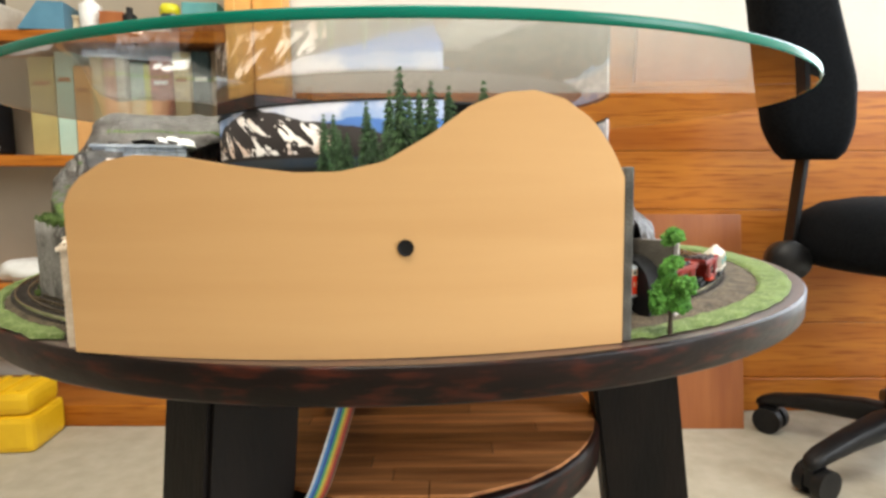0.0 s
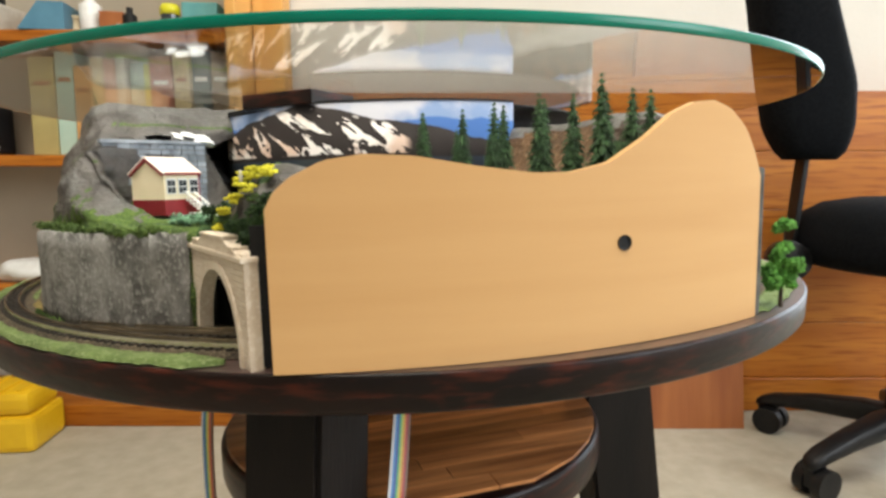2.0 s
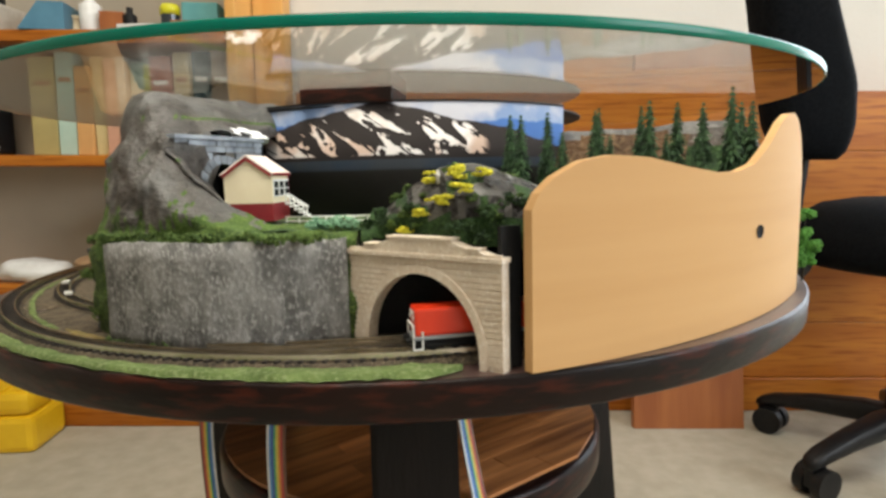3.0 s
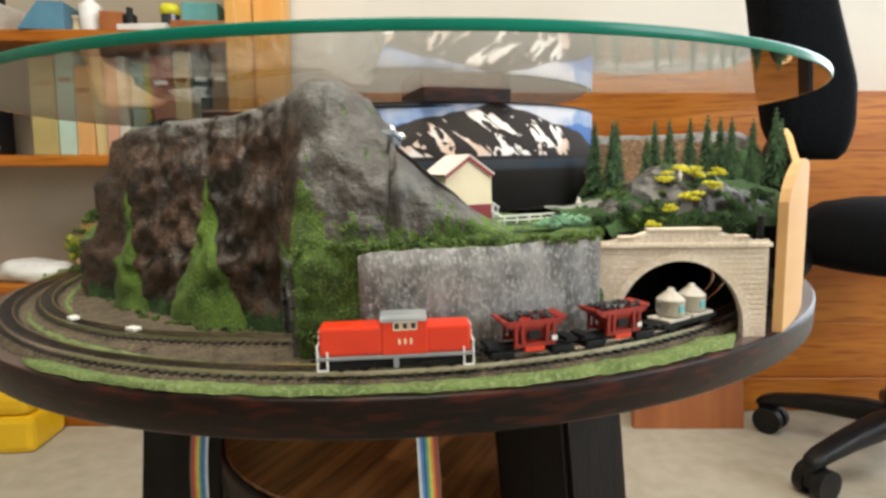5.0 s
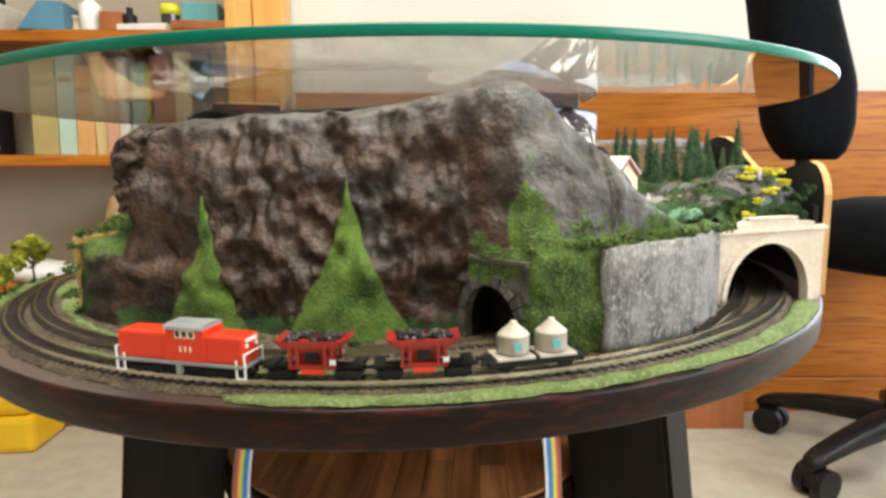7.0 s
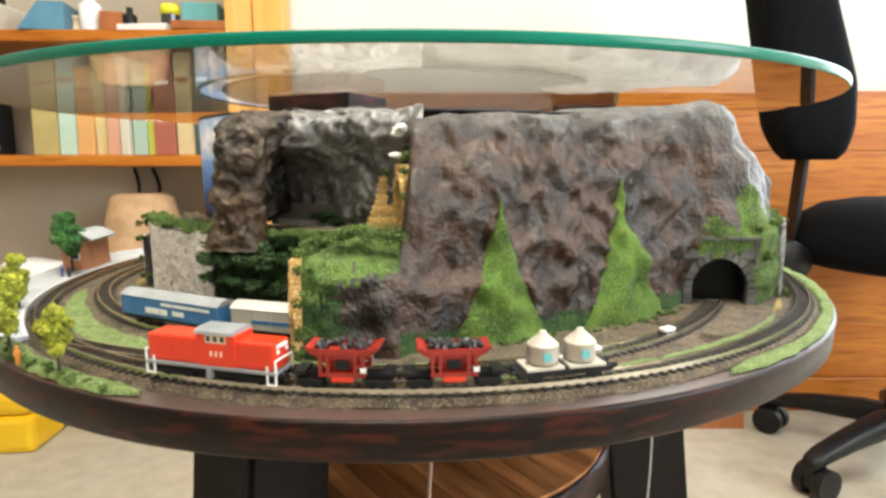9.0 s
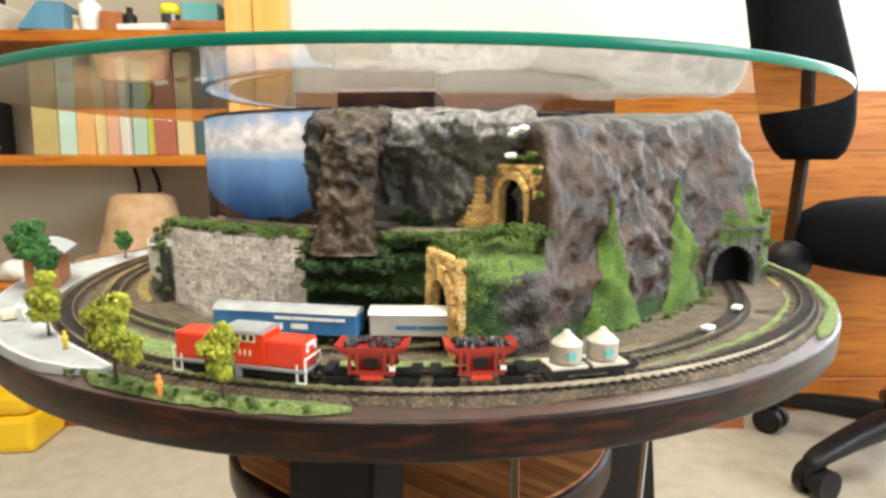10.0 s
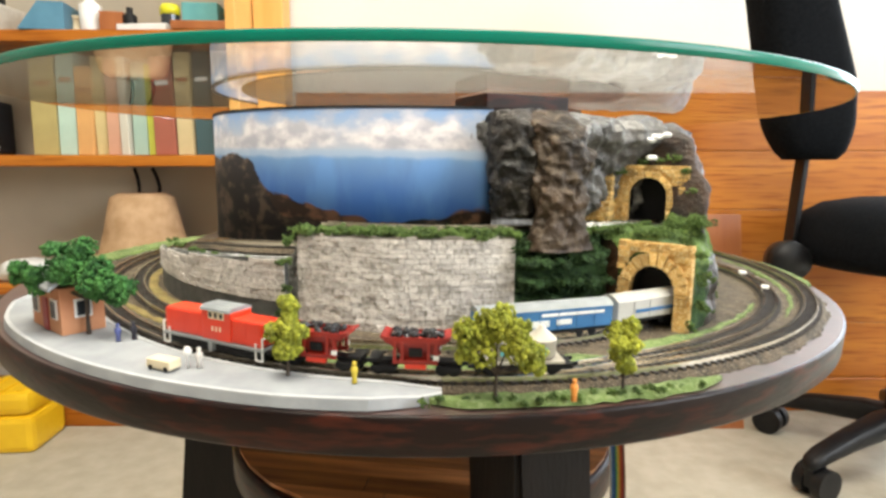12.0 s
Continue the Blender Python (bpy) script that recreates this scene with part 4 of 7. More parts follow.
def snow_print():
    """Printed picture: dark mountain with snow streaks over a lake."""
    m, n, l, b, tc, sep = print_nodes("snow_print")
    z = sep.outputs["Z"]
    ang = calc(n, l, "ARCTAN2", sep.outputs["Y"], sep.outputs["X"])
    wav = cloud(n, l, tc, 28, 6)
    flat = n.new("ShaderNodeCombineXYZ")
    l.new(calc(n, l, "MULTIPLY_ADD", z, 1.1, calc(n, l, "MULTIPLY", ang, 0.15)), flat.inputs[0])
    l.new(calc(n, l, "MULTIPLY", z, 0.9), flat.inputs[1])
    tex = n.new("ShaderNodeTexNoise")
    tex.inputs["Scale"].default_value, tex.inputs["Detail"].default_value, tex.inputs["Distortion"].default_value = 75, 4, 1.3
    l.new(flat.outputs[0], tex.inputs["Vector"])
    sky = over(n, l, soft_step(n, l, wav, 0.42, 0.60), (0.36, 0.36, 0.40), (0.14, 0.20, 0.33))
    far = calc(n, l, "ADD", z, calc(n, l, "MULTIPLY", wav, 0.016))
    col = over(n, l, soft_step(n, l, far, 0.1115, 0.1100), (0.035, 0.10, 0.28), sky)
    peak = calc(n, l, "ADD", z, calc(n, l, "MULTIPLY", calc(n, l, "ABSOLUTE", calc(n, l, "SUBTRACT", ang, -2.25)), 0.034))
    peak = calc(n, l, "ADD", peak, calc(n, l, "MULTIPLY", wav, 0.010))
    col = over(n, l, soft_step(n, l, peak, 0.1215, 0.1205), (0.016, 0.011, 0.010), col)
    band = calc(n, l, "MULTIPLY", soft_step(n, l, peak, 0.122, 0.117), soft_step(n, l, z, 0.0835, 0.0845))
    lean = calc(n, l, "ADD", tex.outputs["Fac"], calc(n, l, "MULTIPLY", calc(n, l, "SUBTRACT", 0.094, z), 5.5))
    snow = calc(n, l, "MULTIPLY", soft_step(n, l, lean, 0.540, 0.552), band)
    snow = calc(n, l, "MULTIPLY", snow, soft_step(n, l, ang, -1.80, -1.84))
    col = over(n, l, snow, over(n, l, soft_step(n, l, wav, 0.44, 0.56), (0.66, 0.62, 0.60), (0.52, 0.38, 0.31)), col)
    lake = over(n, l, soft_step(n, l, wav, 0.4, 0.6), (0.030, 0.036, 0.044), (0.018, 0.030, 0.050))
    col = over(n, l, soft_step(n, l, z, 0.0820, 0.0810), lake, col)
    col = over(n, l, soft_step(n, l, z, 0.0765, 0.0745), (0.010, 0.008, 0.007), col)
    l.new(col, b.inputs["Base Color"])
    return m


# ---- track ----
TRACKS = {
    "outer_track": [(d, None) for d in range(-180, 181, 2)],
    "siding_track": [(196.5, 0.231), (190, 0.2345), (183, 0.2395), (175, 0.2450), (167, 0.2490), (159, 0.2520), (151, 0.2540), (143, 0.2555), (135, 0.2567), (127, 0.2580), (119, 0.2600), (111, 0.2650), (106, 0.2688)],
    "inner_track": [(136, 0.216), (131, 0.2185), (124, 0.2235), (115, 0.2275), (104, 0.230), (92, 0.231), (78, 0.2315), (62, 0.2270), (45, 0.2225), (25, 0.2210), (0, 0.2215), (-25, 0.2250),
                    (-45, 0.2300), (-62, 0.2350), (-80, 0.2390), (-100, 0.2440), (-115, 0.2490), (-125, 0.2535), (-135, 0.2600), (-142, 0.2670)],
    "upper_track": [(146, 0.190), (138, 0.186), (128, 0.181), (115, 0.178), (100, 0.177), (85, 0.175), (79, 0.1745)]
    , "ramp_track": [(77, 0.178), (64, 0.178), (50, 0.178), (36, 0.180)],
}


def track_line(name):
    pts = []
    plan = TRACKS[name]
    if plan[0][1] is not None:
        rows = sorted(plan)
        turns = int(abs(plan[-1][0] - plan[0][0]))
        plan = [(d, smooth(rows, d)) for d in (plan[0][0] + (plan[-1][0] - plan[0][0]) * i / turns for i in range(turns + 1))]
    for d, r in plan:
        if r is None:
            pts.append(polar(d, outer_radius(d)))
        else:
            z = 0.0
            if name == "ramp_track":
                z = float(np.interp(d, [35, 50, 77], [0.0235, 0.0285, 0.0335]))
            if name == "upper_track":
                z = 0.0450
            pts.append(polar(d, r, z))
    # resample
    out, step = [], 0.0035
    for a, b in zip(pts, pts[1:]):
        k = max(1, int((b - a).length / step))
        out += [a.lerp(b, i / k) for i in range(k)]
    return out + [pts[-1]]


def build_track(name, label):
    t = thing(name, label, "model railway track")
    line = track_line(name)
    closed = name == "outer_track"
    dirs = []
    for i in range(len(line)):
        a, b = line[max(0, i - 1)], line[min(len(line) - 1, i + 1)]
        if closed and i in (0, len(line) - 1):
            a, b = line[-2], line[1]
        d = (b - a).normalized()
        dirs.append(Vector((-d.y, d.x, 0)))
    base = 0.0006

    def sweep(prof):
        bm = bmesh.new()
        vs = strip(bm, [[p + nrm * o + Vector((0, 0, h)) for o, h in prof] for p, nrm in zip(line, dirs)], close=True)
        bmesh.ops.recalc_face_normals(bm, faces=bm.faces)
        return bm
    part("ballast_bed", sweep([(-0.0085, base), (-0.0062, base + 0.0022), (0.0062, base + 0.0022), (0.0085, base)]), BALLAST, t)
    for s in (-1, 1):
        o = s * 0.0034
        part("rail", sweep([(o - 0.0006, 0.0038), (o - 0.0004, RAIL_TOP), (o + 0.0004, RAIL_TOP), (o + 0.0006, 0.0038)]), RAIL, t)
    bm = bmesh.new()
    for p, nrm in zip(line[::1], dirs[::1]):
        ang = math.degrees(math.atan2(nrm.y, nrm.x))
        box(bm, -0.0058, 0.0058, -0.0009, 0.0009, 0.0026, 0.0039, m=pose(p.x, p.y, p.z, 0, 0, ang))
    sl = part("sleeper_run", bm, SLEEPER, t)
    sl["kind"] = "stuff"
    return rides(t)


def build_ground():
    """The ballast and grass mats laid on the tabletop."""
    def ring(name, spans, z, mat, label, cat, kind="stuff"):
        bm = bmesh.new()
        for d0, d1, f0, f1 in spans:
            n = max(4, int(abs(d1 - d0)))
            rows = []
            for i in range(n + 1):
                a = d0 + (d1 - d0) * i / n
                r0, r1 = f0(a), f1(a)
                w0 = bumpy(polar(a, 0.2, 0), 0.012, 0.002)
                w1 = bumpy(polar(a, 0.3, 2), 0.012, 0.0016)
                taper = min(1, i / 3, (n - i) / 3)
                mid = (r0 + r1) / 2
                r0, r1 = mid + (r0 + w0 - mid) * (0.1 + 0.9 * taper), mid + (r1 + w1 - mid) * (0.1 + 0.9 * taper)
                k = 8
                rows.append([polar(a, r0 + (r1 - r0) * j / k, z + (0.0012 if 0 < j < k else -0.0008) + bumpy(polar(a, r0 + (r1 - r0) * j / k, 0), 0.006, 0.0008)) for j in range(k + 1)])
            strip(bm, rows)
        bmesh.ops.recalc_face_normals(bm, faces=bm.faces)
        return rides(solid(name, bm, mat, label, cat, kind=kind, flat=False))

    def outer(a):
        return outer_radius(a)
    ring("ballast_ground", [(-180, 180, lambda a: 0.19, lambda a: outer(a) + float(np.interp(a, [-119, -110, -75, -62, 10, 30, 165, 172], [0.0085, 0.010, 0.010, 0.026, 0.026, 0.010, 0.010, 0.0085])))], 0.0008, BALLAST, "dark brown gravel ground around the tracks", "gravel")
    ring("dry_grass", [(20, 76, lambda a: 0.2085, lambda a: 0.2165), (36, 74, lambda a: 0.2325, lambda a: 0.2365), (196, 204, lambda a: 0.2600, lambda a: outer(a) - 0.010)], 0.0016, DRY_GRASS, "dry ochre grass between the tracks", "grass")
    ring("grass_verge", [(-187, -119, lambda a: outer(a) + 0.0088, lambda a: min(0.2945 + 0.004 * math.cos(radians(a)), outer(a) + 0.026)), (-68, 16, lambda a: outer(a) + 0.0250, lambda a: 0.291),
                         (99, 124, lambda a: outer(a) + 0.0115, lambda a: 0.291), (150, 195, lambda a: max(outer(a) - 0.0145, 0.2625), lambda a: outer(a) - 0.0095),
                         (119, 133, lambda a: 0.2375, lambda a: 0.2490), (128, 156, lambda a: 0.2420, lambda a: 0.2455), (76, 118, lambda a: 0.2405, lambda a: max(0.2445, outer(a) - 0.0095))], 0.0016, GRASS, "bright green grass mat beside the track", "grass")


# ---- portals and stone walls ----
def between(pl, pr, z=0.0):
    """A pose at the foot of a portal, x from its left to its right end, y into the hill."""
    cx, cy = (pl[0] + pr[0]) / 2, (pl[1] + pr[1]) / 2
    return pose(cx, cy, z, 0, 0, math.degrees(math.atan2(pr[1] - pl[1], pr[0] - pl[0])))


def arch_line(hw, h, n=18):
    """A round-headed opening, from its left foot over the top to the right foot."""
    spring = max(0.001, h - hw)
    pts = [(-hw, 0.0), (-hw, spring)]
    for i in range(1, n):
        a = math.pi - math.pi * i / n
        pts.append((hw * math.cos(a), spring + (h - spring) * math.sin(a)))
    return pts + [(hw, spring), (hw, 0.0)]


def arch_slab(bm, w, top, hw, h, y0, y1, ox=0.0):
    """A wall slab of outline top(x) with an arched opening."""
    arch = [(x + ox, z) for x, z in arch_line(hw, h)]
    outer = []
    for x, z in arch:
        u = (x - ox) / hw
        if z <= h - hw + 1e-6:
            outer.append((math.copysign(w / 2, u), z))
        else:
            k = 0.5 + 0.5 * u
            px = -w / 2 + w * k
            outer.append((px, top(px)))
    outer[1] = (-w / 2, top(-w / 2))
    outer[-2] = (w / 2, top(w / 2))
    rows = []
    for (ax, az), (bx, bz) in zip(arch, outer):
        rows.append([Vector((ax, y0, az)), Vector((bx, y0, bz)), Vector((bx, y1, bz)), Vector((ax, y1, az))])
    vs = strip(bm, rows, close=True)
    bm.faces.new(vs[0])
    bm.faces.new(vs[-1][::-1])
    bmesh.ops.recalc_face_normals(bm, faces=bm.faces)


def tunnel_lining(t, hw, h, depth, ox=0.0):
    bm = bmesh.new()
    arch = [(x + ox, z) for x, z in arch_line(hw, h)]
    vs = strip(bm, [[Vector((x, 0.003, z)), Vector((x, depth, z))] for x, z in arch])
    bm.faces.new([v[1] for v in vs])
    # black colour stands for the darkness deeper in the tunnel
    part("lining", bm, BLACK, t, "black closed recess for the dark inside the tunnel")


def stone_portal(name, m, w, h, hw, ah, mat, label, course=0.0042, ring=0.0045, wing=0.0, depth=0.016, cap=None, seed=1):
    rnd = random.Random(seed)
    t = thing(name, label, "tunnel portal")
    bm = bmesh.new()
    arch_slab(bm, w, lambda x: h, hw, ah, 0.0006, 0.004)
    part("backing", bm, mat if mat is GOLD_STONE else MORTAR, t)
    tunnel_lining(t, hw, ah, depth)
    # voussoirs round the opening
    spring = ah - hw
    n = max(9, int(math.pi * (hw + ring / 2) / 0.0042))
    for i in range(n):
        a0, a1 = math.pi * i / n + 0.02, math.pi * (i + 1) / n - 0.02
        r0, r1 = hw, hw + ring * rnd.uniform(0.88, 1.1)
        pts = [(r * math.cos(a), spring + r * math.sin(a)) for r, a in ((r0, a0), (r1, a0), (r1, a1), (r0, a1))]
        bm = bmesh.new()
        prism(bm, pts, -0.0014 - rnd.random() * 0.0005, 0.002)
        part("voussoir", bm, mat, t)
    for s in (-1, 1):
        z = 0.0
        while z < spring - 0.001:
            hh = min(course * rnd.uniform(0.9, 1.15), spring - z)
            bm = bmesh.new()
            x0, x1 = sorted((s * hw, s * (hw + ring * rnd.uniform(0.9, 1.15))))
            box(bm, x0, x1, -0.0013 - rnd.random() * 0.0005, 0.002, z + 0.0002, z + hh - 0.0002)
            part("jamb_stone", bm, mat, t)
            z += hh
    # coursed stones on the face
    z = 0.0
    row = 0
    while z < h - 0.001:
        hh = min(course * rnd.uniform(0.8, 1.1), h - z)
        x = -w / 2
        while x < w / 2 - 0.001:
            ww = min(course * rnd.uniform(1.2, 2.4), w / 2 - x)
            cx, cz = x + ww / 2, z + hh / 2
            rad = hw + ring
            keep = abs(cx) - ww / 2 > rad - 0.0015 if cz < spring else math.hypot(max(0, abs(cx) - ww * 0.3), max(0, cz - spring - hh * 0.2)) > rad
            if keep:
                bm = bmesh.new()
                box(bm, x + 0.0002, x + ww - 0.0002, -0.0003 - rnd.random() * 0.0009, 0.0015, z + 0.0002, z + hh - 0.0002)
                part("stone", bm, mat, t)
            x += ww
        z += hh
    if cap:
        bm = bmesh.new()
        box(bm, -w / 2 - 0.001, w / 2 + 0.001, -0.0022, 0.004, h, h + 0.0022, bevel=0.0004)
        part("cap_course", bm, cap, t)
    return rides(t, m)


PORTAL_A = between((-0.1528, -0.1895), (-0.1287, -0.2628))
PORTAL_C = between((-0.2090, -0.0495), (-0.2385, -0.0805))
PORTAL_D = between((-0.1305, 0.1035), (-0.1715, 0.1210), 0.0495)
PORTAL_E = between((-0.1290, 0.1560), (-0.1625, 0.1765))
PORTAL_F = between((0.150, -0.228), (0.122, -0.192))
PORTAL_G = between((-0.2030, -0.1100), (-0.1500, -0.0835), 0.0485)
# pose, half width, height and depth of the holes that they need in the land
OPENINGS.extend([(PORTAL_C, 0.0165, 0.029, 0.02), (PORTAL_D, 0.0120, 0.0280, 0.02), (PORTAL_E, 0.0130, 0.033, 0.02), (PORTAL_G, 0.0130, 0.033, 0.02)])


def build_portals():
    # cream moulded portal with a stepped parapet, wide enough for two tracks
    t = thing("moulded_portal", "cream moulded double-track tunnel portal with stepped parapet", "tunnel portal")

    def parapet(x):
        return 0.0405
    bm = bmesh.new()
    arch_slab(bm, 0.0765, parapet, 0.0282, 0.0328, 0.0, 0.005)
    body = part("face", bm, TAN_STONE, t)
    z = 0.0022
    while z < 0.040:
        k = 0.0282 if z < 0.0046 else (math.sqrt(max(0, 0.0282 ** 2 - (z - 0.0046) ** 2)) if z < 0.0328 else 0)
        for a, b in ((-0.0381, -(k + 0.0032)), (k + 0.0032, 0.0381)) if k else ((-0.0381, 0.0381),):
            if b - a > 0.002:
                bm = bmesh.new()
                box(bm, a, b, -0.0004, 0.001, z, z + 0.0016)
                part("course", bm, TAN_STONE, t)
        z += 0.0021
    arch = arch_line(0.0282, 0.0328, 24)
    big = arch_line(0.0314, 0.0360, 24)
    bm = bmesh.new()
    vs = strip(bm, [[Vector((ax, -0.0012, az)), Vector((bx, -0.0012, bz)), Vector((bx, 0.001, bz)), Vector((ax, 0.001, az))] for (ax, az), (bx, bz) in zip(arch, big)], close=True)
    bmesh.ops.recalc_face_normals(bm, faces=bm.faces)
    part("arch_moulding", bm, TAN_STONE, t)
    bm = bmesh.new()
    prism(bm, [(-0.0365, 0.0400), (0.0365, 0.0400), (0.0280, 0.0428), (0.0240, 0.0432), (0.0150, 0.0462), (-0.0135, 0.0462), (-0.0225, 0.0432), (-0.0275, 0.0428)], -0.0012, 0.0048)
    bmesh.ops.recalc_face_normals(bm, faces=bm.faces)
    part("parapet", bm, TAN_STONE, t)
    for x0, x1, z0, h in ((-0.0392, 0.0392, 0.0385, 0.0020), (-0.0155, 0.0170, 0.0460, 0.0013), (-0.0285, -0.0215, 0.0428, 0.0010), (0.0230, 0.0290, 0.0428, 0.0010)):
        bm = bmesh.new()
        box(bm, x0, x1, -0.0018, 0.005, z0, z0 + h, bevel=0.0003)
        part("coping", bm, TAN_STONE, t)
    rides(t, PORTAL_A)
    bm = bmesh.new()
    box(bm, -0.0046, 0.0046, -0.0012, 0.0012, 0.0006, 0.0520, m=between((-0.1262, -0.2585), (-0.1175, -0.2595)))
    rides(solid("tunnel_filler", bm, BLACK, "narrow black board closing the gap beside the portal", "filler board"))
    # inner wall added to that tunnel, black for the darkness inside
    bm = bmesh.new()
    strip(bm, [[polar(a, 0.2325, 0.0006), polar(a, 0.2325, 0.046), polar(a, 0.2295, 0.046), polar(a, 0.2295, 0.0006)] for a in range(231, 302, 2)], close=True)
    bmesh.ops.recalc_face_normals(bm, faces=bm.faces)
    rides(solid("tunnel_wall", bm, BLACK, "added black wall for the dark inside the double-track tunnel", "tunnel wall"))
    stone_portal("grey_portal", PORTAL_C, 0.0425, 0.0375, 0.0158, 0.0278, DARK_STONE, "small dark grey stone tunnel portal at the cliff foot", cap=DARK_STONE, seed=3)
    stone_portal("upper_portal", PORTAL_D, 0.0470, 0.0345, 0.0112, 0.0272, GOLD_STONE, "weathered ochre stone tunnel portal on the upper level", course=0.0026, ring=0.0036, seed=4)
    steps = bpy.data.objects["upper_portal"]
    rnd = random.Random(15)
    for k in range(11):
        z = k * 0.0031
        u = 1 - k / 12
        x = -0.0235 - 0.0100 * u
        while x < -0.0200:
            wd = rnd.uniform(0.0040, 0.0065)
            part("buttress_stone", _boxed(x, min(x + wd - 0.0003, -0.0195), -0.0035 - 0.0110 * u - rnd.random() * 0.0007, 0.003, z, z + 0.0028, 0.0004), GOLD_STONE, steps)
            x += wd
    stone_portal("lower_portal", PORTAL_E, 0.0395, 0.0440, 0.0122, 0.0325, GOLD_STONE, "ochre rough stone tunnel portal with heavy arch stones", course=0.0030, ring=0.0064, seed=5)
    stone_portal("blue_portal", PORTAL_G, 0.0590, 0.0440, 0.0125, 0.0320, BLUE_STONE, "blue-grey coursed stone tunnel portal behind the signal box", course=0.0036, seed=6, cap=BLUE_STONE)
    stone_portal("side_portal", PORTAL_F, 0.0400, 0.0350, 0.0150, 0.0280, PALE_STONE, "grey stone tunnel portal behind the fascia end", course=0.0045, seed=12)
    # retaining walls
    bm = bmesh.new()
    rows = []
    for i in range(31):
        a = 205.5 + (231.0 - 205.5) * i / 30
        r = lerp([(205.5, 0.2625), (212, 0.2640), (218, 0.2620), (225, 0.2560), (231, 0.2465)], a)[0]
        edge = 0.0455 + bumpy(polar(a, 0.3, 0), 0.01, 0.0012)
        if i < 3:
            edge *= (0.96, 0.98, 0.99)[i]
        rows.append([polar(a, r + 0.0012, 0.0006)] + [polar(a, r + 0.0010 + bumpy(polar(a, 0.26, k * 0.0075), 0.006, 0.0005), k * 0.0075) for k in range(1, 6)] + [polar(a, r + 0.0006, edge), polar(a, r - 0.003, edge), polar(a, r - 0.003, 0.0006)])
    vs = strip(bm, rows, close=True)
    bm.faces.new(vs[0])
    bm.faces.new(vs[-1][::-1])
    bmesh.ops.recalc_face_normals(bm, faces=bm.faces)
    rides(solid("grey_retaining_wall", bm, GREY_STONE, "tall mottled grey stone retaining wall beside the track", "retaining wall", flat=False))

    def masonry(name, d0, d1, rfun, z0, ztop, label, course, low=None, seed=1, single=0):
        rnd = random.Random(seed)
        w = thing(name, label, "retaining wall")
        bm = bmesh.new()
        rows = []
        n = int(abs(d1 - d0))
        for i in range(n + 1):
            a = d0 + (d1 - d0) * i / n
            r, zt = rfun(a), ztop(a)
            rows.append([polar(a, r, 0.0006), polar(a, r, zt), polar(a, r - 0.003, zt), polar(a, r - 0.003, 0.0006)])
        vs = strip(bm, rows, close=True)
        bm.faces.new(vs[0])
        bm.faces.new(vs[-1][::-1])
        bmesh.ops.recalc_face_normals(bm, faces=bm.faces)
        part("backing", bm, low or MORTAR, w)
        bm = bmesh.new()
        z = z0
        while z < 0.05:
            hh = course * rnd.uniform(0.8, 1.2)
            a = d0
            while a < d1 - 0.2:
                da = min(rnd.uniform(0.8, 2.2), d1 - a)
                zt = ztop(a + da / 2)
                if z + hh * 0.6 < zt:
                    r = rfun(a + da / 2) - 0.0004
                    wd = radians(da) * r
                    own = single > 0 and zt > 0.04
                    stone = bmesh.new() if own else bm
                    box(stone, -wd / 2 + 0.00012, wd / 2 - 0.00012, -0.0006 - rnd.random() * 0.0008, 0.0008, z + 0.00012, min(zt, z + hh) - 0.00012,
                        m=pose(0, 0, 0, 0, 0, a + da / 2 + 90) @ pose(0, -r, 0))
                    if own:
                        part("stone", stone, PALE_BLOCK, w)
                        single -= 1
                a += da
            z += hh
        st = part("stonework", bm, PALE_STONE, w, "small pale coursed stones")
        st["kind"] = "stuff"
        return rides(w)
    masonry("pale_stone_wall", 78.5, 111.5, lambda a: 0.2035 - 0.004 * abs(a - 95) / 16, 0.001, lambda a: 0.0475 + 0.0006 * math.sin(a), "high pale coursed stone retaining wall with grassy top", 0.0026, seed=7, single=300)
    masonry("ramp_wall", 30, 77.5, lambda a: 0.2065, 0.014, lambda a: float(np.interp(a, [30, 50, 77], [0.024, 0.030, 0.0345])), "low curved stone wall along the ramp, dark at its foot", 0.0026, low=DARK_STONE, seed=8)
    masonry("inner_wall", 109, 126.5, lambda a: 0.151, 0.046, lambda a: 0.0605, "pale stone wall in the shade of the rock arch", 0.0026, seed=9)


